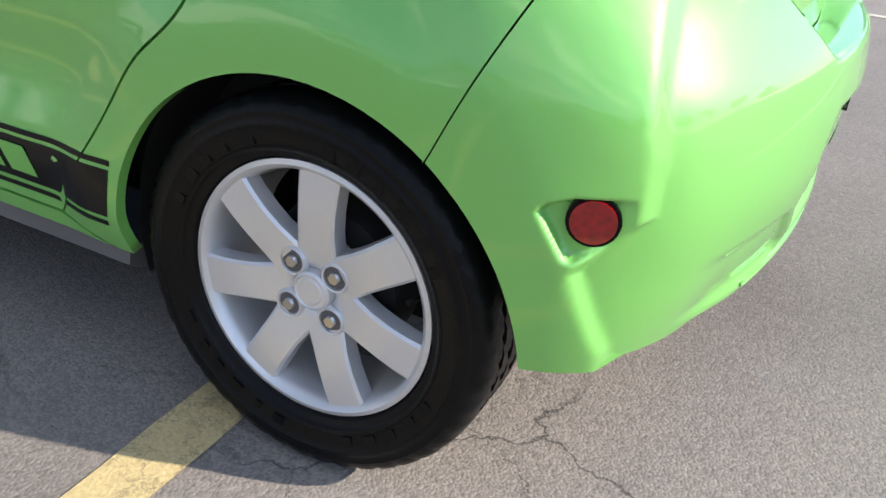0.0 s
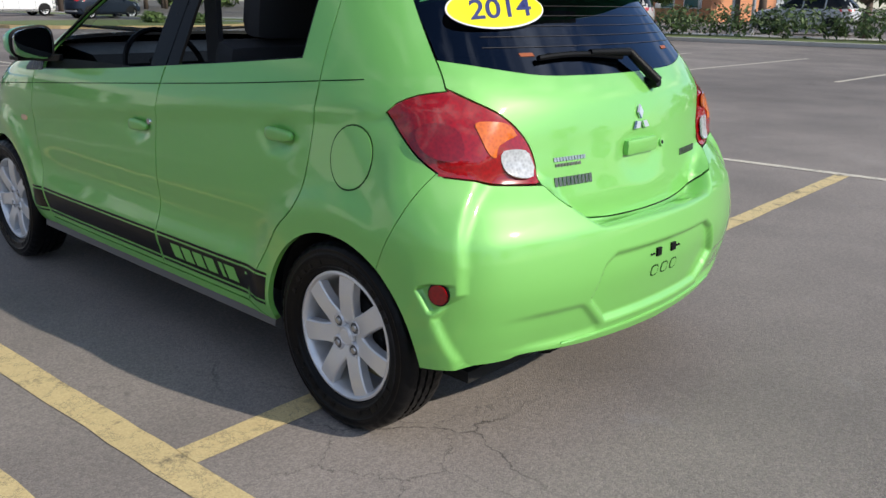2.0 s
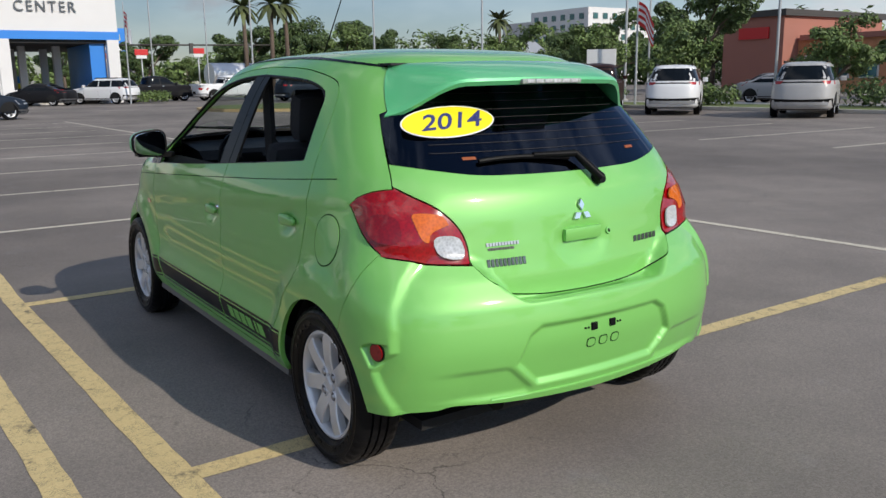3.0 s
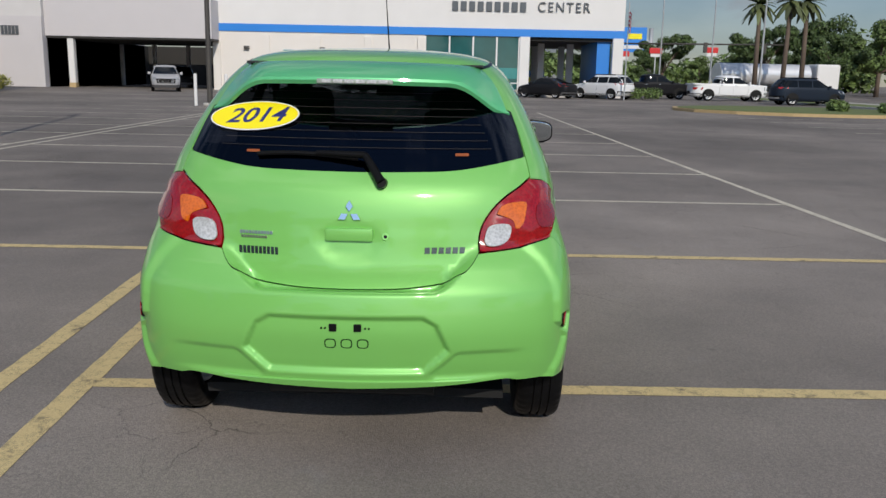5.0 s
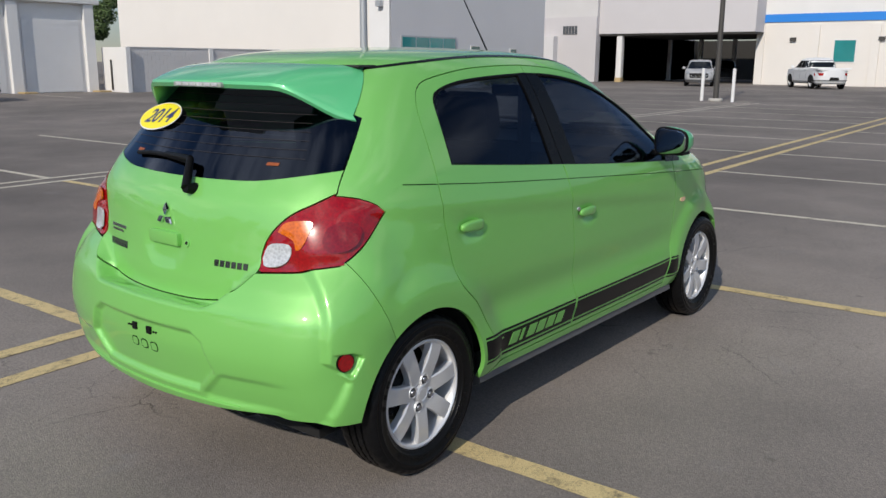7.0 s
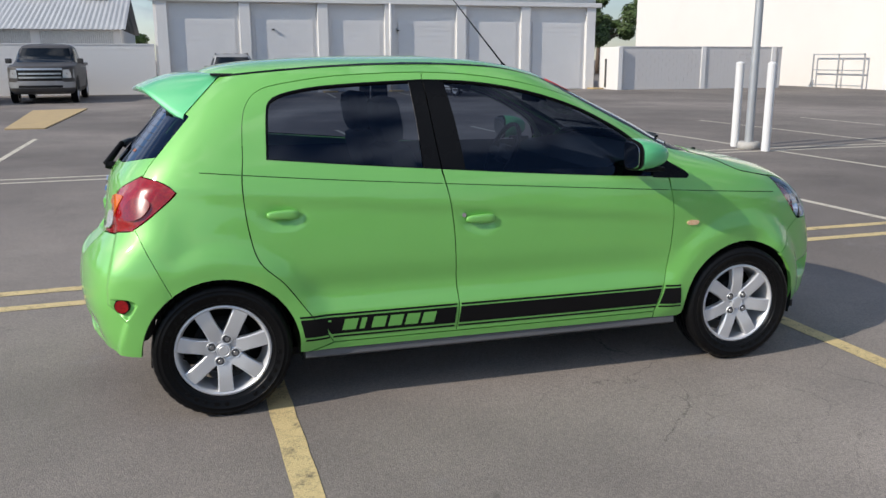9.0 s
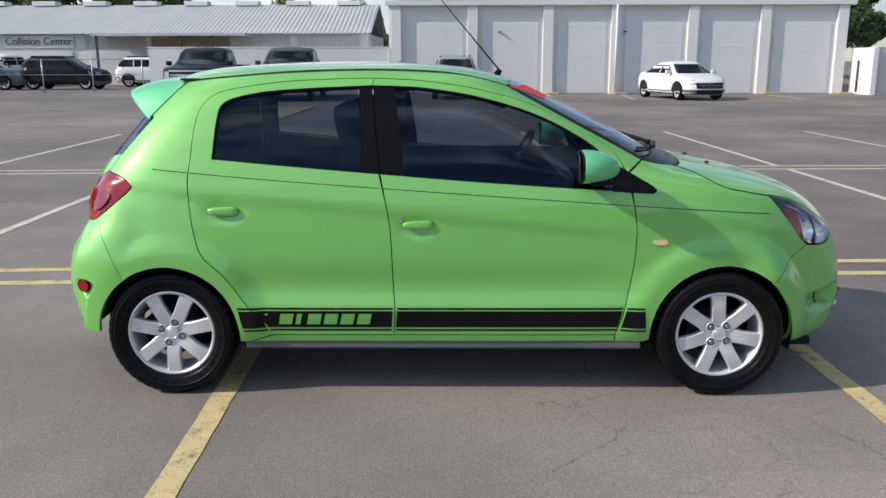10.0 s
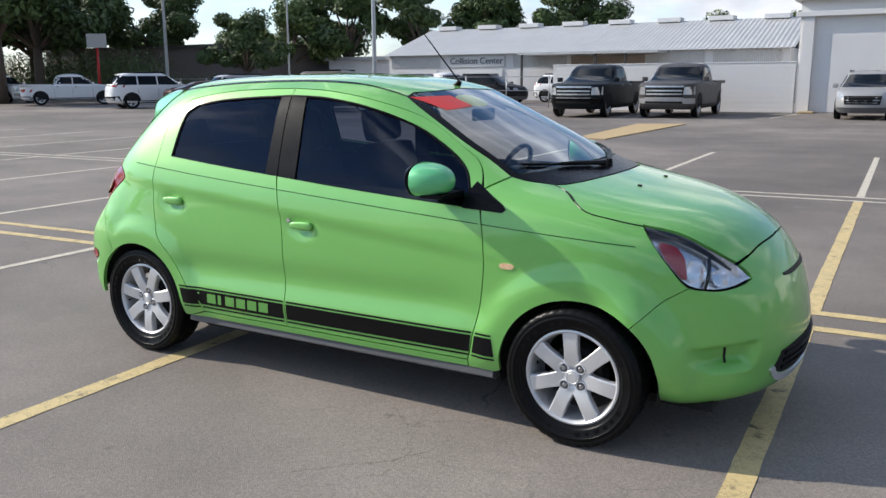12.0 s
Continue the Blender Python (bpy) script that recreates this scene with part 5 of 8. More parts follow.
        bmesh.ops.recalc_face_normals(collar, faces=collar.faces)
        part("lug_collar", collar, ALLOY, wheel, "", True)
        part("lug_pocket", tube(c + Vector((0, sg * -0.004, 0)), c + Vector((0, sg * 0.0068, 0)), 0.0168, 0.0168, 18), SKIRT, wheel, "", False)
        part("lug_nut", tube(c + Vector((0, sg * -0.004, 0)), c + Vector((0, sg * 0.013, 0)), 0.0115, 0.0085, 6), STEEL, wheel, "", False)
    for k in range(7):
        a = k * math.tau / 7 + radians(90)
        slot = part("spoke_slot", box(-0.017, 0.017, -0.0015, 0.0015, -0.0035, 0.0035, 0.0012), SKIRT, wheel, "shallow slot at the spoke's end")
        slot.matrix_basis = Matrix.Rotation(-a, 4, "Y") @ Matrix.Translation((0.170, sg * 0.0122, 0)) @ Matrix.Rotation(radians(90), 4, "Y")
    bm = bmesh.new()
    for k in range(34):
        if k % 17 in (0, 1, 2, 9, 10, 16):
            continue
        m4 = Matrix.Rotation(-k * math.tau / 34, 4, "Y") @ Matrix.Translation((0.229, sg * 0.0352, 0))
        add_box(bm, -0.010, 0.010, -0.0012, 0.0012, -0.006 - 0.004 * (k % 3), 0.006 + 0.003 * (k % 2), 0.0, m4)
    tagged(part("sidewall_relief", bm, RUBBER, tyre, "raised plain bars on the sidewall"), kind="stuff")
    part("valve_stem", tube((0.155, sg * -0.012, 0.045), (0.148, sg * 0.006, 0.043), 0.004, n=8), BLACK_PLASTIC, wheel)
    part("brake_drum", lathe([(0.0, sg * -0.035), (0.11, sg * -0.035), (0.115, sg * -0.06), (0.12, sg * -0.09)], 40), SOOT, wheel, "", True)
    wheel.matrix_basis = Matrix.Translation(y)
    return wheel


for hx, hy in ((0.0, 0.752), (-BASE, 0.760)):
    for sg in (1, -1):
        w = make_wheel(Vector((hx, sg * hy, HUB_Z)), sg)
        w.matrix_basis = Matrix.Translation((hx, sg * hy, HUB_Z)) @ pose(0, 0, 0, 0, (26 if hx == 0 else 4) if sg > 0 else 4, 0)
        bm = lathe([(0.334, sg * 0.36), (0.334, sg * 0.745)], 48)
        bmesh.ops.delete(bm, geom=[v for v in bm.verts if v.co.z < (0.03 if hx == 0 and v.co.x > 0 else -0.12)], context="VERTS")
        ring = [v for v in bm.verts if abs(abs(v.co.y) - 0.36) < 1e-4]
        ring.sort(key=lambda v: math.atan2(v.co.z + 0.06, v.co.x))
        bm.faces.new(ring)
        inner = part("wheel_arch_liner", bm, SOOT, car, "", True)
        inner.matrix_basis = Matrix.Translation((hx, 0, HUB_Z + 0.004))

# dark inner body behind the joints, with wheel openings
bm = bmesh.new()
zs = np.linspace(0.24, 0.99, 42)
sv = np.linspace(0, 1, 130)
for sg in (1, -1):
    grid = []
    for z in zs:
        p, _ = SKIN.put(sv, np.full(len(sv), z), -0.035)
        p[:, 1] = np.abs(p[:, 1]) * sg
        grid.append([bm.verts.new(q) for q in p])
    for a, b in zip(grid, grid[1:]):
        for k in range(len(a) - 1):
            c = (a[k].co + b[k + 1].co) / 2
            if min(math.hypot(c.x, c.z - HUB_Z), math.hypot(c.x + BASE, c.z - HUB_Z)) < 0.365 and abs(c.y) > 0.4:
                continue
            if (c.x < -2.05 and c.z > 0.93) or (c.x > 0.1 and c.z < 0.335) or (c.x < -2.7 and c.z < 0.30):
                continue
            bm.faces.new((a[k], a[k + 1], b[k + 1], b[k]))
add_box(bm, -2.95, 0.30, -0.56, 0.56, 0.165, 0.20)
add_box(bm, -2.05, -0.42, -0.74, 0.74, 0.20, 0.23)
part("inner_body", bm, SOOT, car, "", True)


# cabin
def seat(x, y, w, parent, name):
    bm = bmesh.new()
    add_box(bm, x - 0.24, x + 0.24, y - w / 2, y + w / 2, 0.42, 0.56, 0.05)
    ob = part(name, bm, SEAT, parent, "dark fabric seat", True)
    bm = bmesh.new()
    add_box(bm, -0.06, 0.06, -w / 2, w / 2, 0.0, 0.58, 0.05, pose(x + 0.26, y, 0.52, 0, 14, 0))
    part("backrest", bm, SEAT, ob, "", True)
    return ob


for y in (-0.37, 0.37):
    st = seat(-1.20, y, 0.48, car, "front_seat")
    bm = bmesh.new()
    add_box(bm, -0.06, 0.06, -0.14, 0.14, 0.0, 0.21, 0.056, pose(-0.80, y, 1.085, 0, 10, 0))
    part("headrest", bm, SEAT, st, "", True)
st = seat(-0.38, 0.0, 1.22, car, "rear_seat")
for y in (-0.36, 0.36):
    bm = bmesh.new()
    add_box(bm, -0.05, 0.05, -0.13, 0.13, 0.0, 0.17, 0.045, pose(0.02, y, 1.06, 0, 12, 0))
    part("headrest", bm, SEAT, st, "", True)
part("dashboard", extrude_poly([(-2.16, 1.02), (-1.86, 0.985), (-1.78, 0.94), (-1.80, 0.70), (-1.95, 0.45), (-2.2, 0.45)], "y", -0.585, 0.585), BLACK_PLASTIC, car, "dark dashboard")
bm = lathe([(0.172, -0.012), (0.185, -0.012), (0.190, 0.0), (0.185, 0.012), (0.172, 0.012), (0.166, 0.0)], 40, closed=True)
add_box(bm, -0.17, 0.17, -0.012, 0.012, -0.025, 0.025)
add_box(bm, -0.06, 0.06, -0.03, 0.012, -0.055, 0.055, 0.015)
wheel_s = part("steering_wheel", bm, BLACK_PLASTIC, car, "dark steering wheel", True)
wheel_s.matrix_basis = pose(-1.63, -0.37, 0.93, 0, 0, -90) @ pose(0, 0, 0, 25, 0, 0)
for left in (False, True):
    panel("cabin_rail", SKIN, [ROOF_EDGE, S((-0.06, 1.388), (-0.19, 1.21)), S((-0.225, 1.22), (-0.24, 1.285), (-0.29, 1.315), (-0.42, 1.342), (-0.62, 1.358), (-0.905, 1.37), (-1.13, 1.36), (-1.38, 1.32), (-1.50, 1.285))], SEAT, car, off=-0.028, gap=0.0, depth=0, left=left)
part("parcel_shelf", box(0.02, 0.34, -0.52, 0.52, 0.93, 0.95, 0.005), SEAT, car, "dark parcel shelf")
part("headlining", box(-1.42, -0.02, -0.46, 0.46, 1.392, 1.40), SEAT, car)
for sg in (1, -1):
    part("cabin_pillar", box(-0.99, -0.91, min(sg * 0.535, sg * 0.555), max(sg * 0.535, sg * 0.555), 1.0, 1.36), SEAT, car)
part("room_mirror", box(-1.66, -1.64, -0.11, 0.11, 1.24, 1.30, 0.01), BLACK_PLASTIC, car, "interior mirror", True)

# stickers
p, n = SKIN.put([SKIN.find("r", -0.377, 1.197)], [1.197], 0.004)
c, nn = Vector(p[0]), Vector(n[0])
upw = (Vector((0, 0, 1)) - nn * nn.z).normalized()
side_v = upw.cross(nn)
M = Matrix.Translation(c) @ Matrix((side_v, upw, nn)).transposed().to_4x4() @ pose(0, 0, 0, 0, 0, 4)


def disc(rx, ry, z0, z1, m=48):
    bm = extrude_poly([(rx * math.cos(k * math.tau / m), ry * math.sin(k * math.tau / m)) for k in range(m)], "z", z0, z1)
    return bm


st = part("year_sticker", disc(0.172, 0.066, 0.0, 0.002), WHITE_PLAIN, car, "yellow oval year sticker with blue figures")
st.matrix_basis = M
part("sticker_field", disc(0.167, 0.061, 0.0022, 0.0032), YELLOW_VINYL, st)
text_mesh("year_mark", "2014", 0.092, Matrix.Translation((0.004, -0.002, 0.0042)) @ Matrix.Diagonal((1.22, 1, 1, 1)), BLUE_INK, st, 0.0006, shear=0.32, bold=0.0010)
panel("red_sticker", SKIN, [F((0.47, 1.362), (0.25, 1.366)), F((0.22, 1.318), (0.42, 1.305)), F((0.42, 1.305), (0.47, 1.362))], RED_VINYL, windscreen, "side", off=0.0015, gap=0.0, depth=0.001, label="red sticker at the windscreen top")
panel("yellow_sticker", SKIN, [loop_points(0.125, 1.346, 0.100, 0.026, 24, "f", power=2.6)], YELLOW_VINYL, windscreen, "side", off=-0.006, gap=0.0, depth=0.001, label="yellow sticker behind the windscreen top")
for y in (-0.362, 0.383):
    panel("orange_mark", SKIN, [R((y - 0.024, 1.078), (y + 0.024, 1.078)), R((y + 0.024, 1.087), (y - 0.024, 1.087))], ORANGE_MARK, hatch, "side", off=0.0008, gap=0.0, depth=0.0005, label="small orange mark on the glass")

# grilles and fog-lamp slots
panel("upper_grille", SKIN, [F((0.0, 0.662), (0.16, 0.660), (0.23, 0.666)), F((0.23, 0.676), (0.16, 0.677), (0.0, 0.679))], BLACK_PLASTIC, front_bumper, "front", off=0.003, gap=0.0, depth=0.004, label="black upper grille slot")
low = panel("lower_grille", SKIN, [F((0.0, 0.285), (0.30, 0.292), (0.365, 0.325)), F((0.34, 0.388), (0.2, 0.404), (0.0, 0.408))], SOOT, front_bumper, "front", off=0.003, gap=0.0, depth=0.004, label="dark lower grille")
panel("grille_surround", SKIN, [F((0.0, 0.262), (0.31, 0.268), (0.392, 0.318)), F((0.374, 0.332), (0.30, 0.288), (0.0, 0.281))], ALLOY, front_bumper, "front", off=0.010, gap=0.0, depth=0.010, label="pale lip under the lower grille")
for z in (0.315, 0.345, 0.375):
    panel("grille_bar", SKIN, [F((0.0, z - 0.006), (0.32, z - 0.006)), F((0.32, z + 0.006), (0.0, z + 0.006))], BLACK_PLASTIC, low, "front", off=0.012, gap=0.0, depth=0.008)
for left in (False, True):
    panel("scoop_slot", SKIN, [F((0.552, 0.425), (0.560, 0.425), (0.557, 0.352)), F((0.550, 0.352), (0.552, 0.425))], SOOT, front_bumper, "side", off=0.003, gap=0.0, depth=0.001, left=left)
part("silencer", tube((0.36, -0.30, 0.27), (0.36, 0.30, 0.27), 0.07, n=18), SOOT, car, "", True)


# ---- the lot: one sheet of asphalt, stall lines ----
bm = bmesh.new()
add_box(bm, -900, 900, -900, 900, -0.5, 0.0)
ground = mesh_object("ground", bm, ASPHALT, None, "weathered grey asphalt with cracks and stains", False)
tagged(ground, category="ground", kind="structure")
TILT = radians(3.2)
GRID = Matrix.Translation((-0.17, -1.25, 0)) @ Matrix.Rotation(TILT, 4, "Z")


def paint_line(p0, q0, p1, q1, w, material, label):
    a, b = GRID @ Vector((p0, q0, 0)), GRID @ Vector((p1, q1, 0))
    d = (b - a).normalized()
    n = Vector((-d.y, d.x, 0)) * (w / 2)
    m = max(1, int((b - a).length / 0.12))
    bm = bmesh.new()
    rng = random.Random(int((p0 * 31 + q0 * 17) * 100))
    prev = None
    for k in range(m + 1):
        c = a.lerp(b, k / m)
        e0, e1 = rng.uniform(-0.006, 0.006), rng.uniform(-0.006, 0.006)
        row = [bm.verts.new((*(c + n * (1 + e0 * 10) * 1.0).xy, 0.003)), bm.verts.new((*(c - n * (1 + e1 * 10) * 1.0).xy, 0.003))]
        if prev:
            bm.faces.new((prev[1], row[1], row[0], prev[0]))
        prev = row
    ob = mesh_object("parking_line", bm, material, None, label, False)
    return tagged(ob, category="road marking", kind="structure")


STALLS = [-29.4, -26.4, -23.5, -20.6, -17.6, -14.7, -11.75, -8.88, -5.90, -2.88, 0.0, 2.86, 5.45, 8.5, 11.5, 14.5, 17.5, 20.5]


def drift(p):
    """The long lines swing away a little beyond the green car's nose."""
    return -0.034 * min(0.0, p + 3.0)


for q, w, m, label in ((0.0, 0.105, YELLOW, "cracked yellow line between two stall rows"), (-0.365, 0.105, YELLOW, "cracked yellow line between two stall rows"),
                       (-5.78, 0.085, CREAM, "faded line between two stall rows"), (-6.12, 0.085, CREAM, "faded line between two stall rows"), (5.66, 0.09, CREAM, "faded line along the stall ends")):
    paint_line(-3.0, q, 26 if q < 5 else 3.4, q, w, m, label)
    paint_line(-30.5, q + drift(-30.5), -3.0, q, w, m, label)
for p in STALLS:
    near = p in (0.0, -2.88)
    w, m, lab = (0.105, YELLOW, "worn yellow stall line") if near else (0.09, CREAM, "faded cream stall line")
    d = drift(p)
    if p < 3:
        paint_line(p, 0.05 + d, p + 0.17, 5.62 + d, w, m, lab)
    paint_line(p - 0.01, -0.415 + d, p - 0.18, -5.74 + d, w, YELLOW if near else CREAM, lab)
    paint_line(p - 0.19, -6.16 + d, p - 0.37, -12.0 + d, 0.09, CREAM, "faded cream stall line")
    if p < 4:
        paint_line(p + 0.55, 14.2, p + 1.05, 20.7, 0.09, CREAM, "faded cream stall line")


for x in (1.2, -2.2, -5.5, -8.7, -12.0, -15.2):
    a, b = (GRID.inverted() @ Vector(v) for v in ((x, -33.1, 0), (x + 0.35, -28.4, 0)))
    paint_line(a.x, a.y, b.x, b.y, 0.09, CREAM, "faded white line before a garage bay")


# ---- materials of the surroundings ----
WHITE_WALL = mat("white_masonry", (0.67, 0.655, 0.64), 0.8, var=0.06, scale=0.7, bump=0.3, bscale=30, grain=0.15)
CREAM_WALL = mat("cream_stucco", (0.69, 0.65, 0.605), 0.85, var=0.05, scale=0.5, bump=0.3, bscale=40, grain=0.12)
GREY_WALL = mat("grey_stucco", (0.60, 0.585, 0.59), 0.85, var=0.05, scale=0.5, bump=0.3, bscale=40, grain=0.12)
BLOCK_WALL = mat("painted_block", (0.55, 0.53, 0.52), 0.85, var=0.08, scale=0.8, bump=0.4, bscale=25, grain=0.15)
LILAC_WALL = mat("lilac_grey_stucco", (0.52, 0.495, 0.50), 0.85, var=0.06, scale=0.5, bump=0.3, bscale=40, grain=0.12)
DOOR_PAINT = mat("roller_door_paint", (0.65, 0.64, 0.635), 0.55, var=0.06, scale=1.2)
ROOF_METAL = mat("corrugated_metal", (0.48, 0.48, 0.47), 0.5, metal=0.3, var=0.16, scale=0.8, grain=0.2, bscale=12)
BLUE_BAND = mat("blue_fascia", (0.02, 0.20, 0.62), 0.45, var=0.06, scale=0.4)
TEAL_GLASS = mat("teal_window_glass", (0.03, 0.22, 0.22), 0.08, var=0.3, scale=0.7, coat=0.5)
SHOP_GLASS = mat("shop_window_glass", (0.02, 0.09, 0.09), 0.06, var=0.4, scale=0.5, coat=0.6)
DARK_ROOM = mat("dark_interior", (0.03, 0.028, 0.026), 0.9, var=0.3, scale=0.6)
CONCRETE = mat("concrete", (0.42, 0.40, 0.37), 0.85, var=0.12, scale=1.5, bump=0.4, bscale=60, grain=0.25)
WHITE_POST = mat("white_post_paint", (0.68, 0.67, 0.66), 0.5, var=0.05)
POLE_GREY = mat("galvanised_pole", (0.42, 0.43, 0.44), 0.45, metal=0.5, var=0.1)
POLE_DARK = mat("dark_pole", (0.05, 0.045, 0.04), 0.6, var=0.2)
LETTER_GREY = mat("grey_letters", (0.10, 0.11, 0.12), 0.4, metal=0.3, var=0.1)
TERRACOTTA = mat("terracotta_wall", (0.36, 0.15, 0.11), 0.85, var=0.08, scale=0.6, grain=0.15)
ORANGE_WALL = mat("orange_wall", (0.55, 0.24, 0.12), 0.85, var=0.08, scale=0.6, grain=0.15)
BROWN_WALL = mat("brown_wall", (0.135, 0.118, 0.112), 0.85, var=0.12, scale=0.5, grain=0.2)
RED_SIGN = mat("red_sign", (0.55, 0.02, 0.02), 0.4, var=0.05)
GREEN_SIGN = mat("green_sign", (0.01, 0.30, 0.12), 0.4, var=0.05)
CURB_YELLOW = mat("kerb_paint", (0.44, 0.32, 0.16), 0.8, var=0.2, scale=3, grain=0.3, bscale=40)
TERRACOTTA_PALE = mat("tan_wall", (0.32, 0.25, 0.2), 0.85)
KIOSK_BLUE = mat("pale_blue_paint", (0.25, 0.42, 0.55), 0.6)
GRASS = mat("dry_grass", (0.12, 0.15, 0.045), 0.9, var=0.3, scale=1.5, bump=0.8, bscale=40, grain=0.5)
BARK = mat("bark", (0.11, 0.08, 0.06), 0.9, var=0.3, scale=4, bump=0.8, bscale=30)
CAR_GLASS = mat("parked_car_glass", (0.006, 0.008, 0.010), 0.06, var=0.2, spec=0.2)
CAR_LAMP = mat("parked_lamp_red", (0.35, 0.01, 0.01), 0.25, var=0.2, coat=0.6)
CAR_HEAD = mat("parked_lamp_clear", (0.42, 0.43, 0.44), 0.15, metal=0.4, var=0.2, coat=0.6)


def leaf_material(name, color):
    m = mat(name, color, 0.6, var=0.3, scale=0.9)
    n, l = m.node_tree.nodes, m.node_tree.links
    b = n["Principled BSDF"]
    old = b.inputs["Base Color"].links[0].from_socket
    g = n.new("ShaderNodeNewGeometry")
    h = n.new("ShaderNodeHueSaturation")
    r = n.new("ShaderNodeMapRange")
    r.inputs["To Min"].default_value, r.inputs["To Max"].default_value = 0.55, 1.5
    l.new(g.outputs["Random Per Island"], r.inputs["Value"])
    l.new(r.outputs["Result"], h.inputs["Value"])
    l.new(old, h.inputs["Color"])
    l.new(h.outputs["Color"], b.inputs["Base Color"])
    return m


LEAF_DARK = leaf_material("dark_leaves", (0.062, 0.10, 0.026))
LEAF_MID = leaf_material("green_leaves", (0.10, 0.15, 0.038))
LEAF_YELLOW = leaf_material("yellowish_leaves", (0.22, 0.22, 0.05))
FROND = leaf_material("palm_fronds", (0.09, 0.11, 0.04))


def structure(name, bm, material, label, category):
    return tagged(mesh_object(name, bm, material, None, label, False), category=category, kind="structure")


# ---- parked vehicles ----
KINDS = {
    "sedan": dict(z=[0.2, 0.3, 0.5, 0.7, 0.85, 0.95, 1.02, 1.06, 1.1, 1.2, 1.3, 1.38, 1.43, 1.45], r=[2.1, 2.24, 2.3, 2.3, 2.28, 2.22, 2.05, 1.72, 1.55, 1.3, 1.02, 0.75, 0.3, 0.0],
                  f=[-2.15, -2.27, -2.3, -2.24, -1.95, -1.45, -1.15, -1.06, -0.98, -0.78, -0.58, -0.4, -0.2, -0.1], w=[0.78, 0.88, 0.9, 0.9, 0.88, 0.85, 0.83, 0.81, 0.79, 0.75, 0.69, 0.62, 0.48, 0.1],
                  axles=(1.35, -1.38), wheel=0.33, belt=0.96, roof=1.36, screen=(-0.42, -1.02), rear=(0.78, 1.55), pillars=(0.12,), tail=1.0),
    "suv": dict(z=[0.25, 0.35, 0.6, 0.8, 1.0, 1.1, 1.2, 1.35, 1.5, 1.6, 1.68, 1.73, 1.75], r=[2.2, 2.32, 2.36, 2.34, 2.31, 2.27, 2.22, 2.1, 1.96, 1.86, 1.7, 1.2, 0.6],
                f=[-2.2, -2.32, -2.36, -2.3, -2.1, -1.65, -1.22, -0.95, -0.7, -0.52, -0.35, -0.1, 0.1], w=[0.85, 0.93, 0.95, 0.95, 0.94, 0.92, 0.89, 0.83, 0.77, 0.73, 0.67, 0.5, 0.1],
                axles=(1.38, -1.42), wheel=0.37, belt=1.12, roof=1.63, screen=(-0.5, -1.18), rear=(1.8, 2.2), pillars=(0.1, 1.05), tail=1.12),
    "pickup": dict(z=[0.30, 0.42, 0.75, 1.0, 1.12, 1.18, 1.22, 1.35, 1.5, 1.65, 1.78, 1.86, 1.9], r=[2.7, 2.85, 2.9, 2.9, 2.9, 2.86, 1.0, 0.96, 0.92, 0.87, 0.78, 0.5, 0.2],
                   f=[-2.75, -2.88, -2.93, -2.92, -2.90, -2.78, -1.95, -1.36, -1.12, -0.92, -0.70, -0.42, -0.1], w=[0.9, 0.98, 1.0, 1.0, 1.0, 0.985, 0.96, 0.93, 0.895, 0.855, 0.79, 0.62, 0.1],
                   axles=(1.75, -1.85), wheel=0.41, belt=1.24, roof=1.76, screen=(-0.72, -1.5), rear=(0.8, 0.95), pillars=(-0.1,), tail=0.95),
}
SHELLS = {}
PAINTS = {}


def paint(rgb):
    if rgb not in PAINTS:
        PAINTS[rgb] = car_paint("parked_paint", rgb, 0.1, 0.4 if max(rgb) > 0.2 else 0.10)
        PAINTS[rgb].node_tree.nodes["Principled BSDF"].inputs["Specular IOR Level"].default_value = 0.2 if max(rgb) > 0.2 else 0.1
    return PAINTS[rgb]


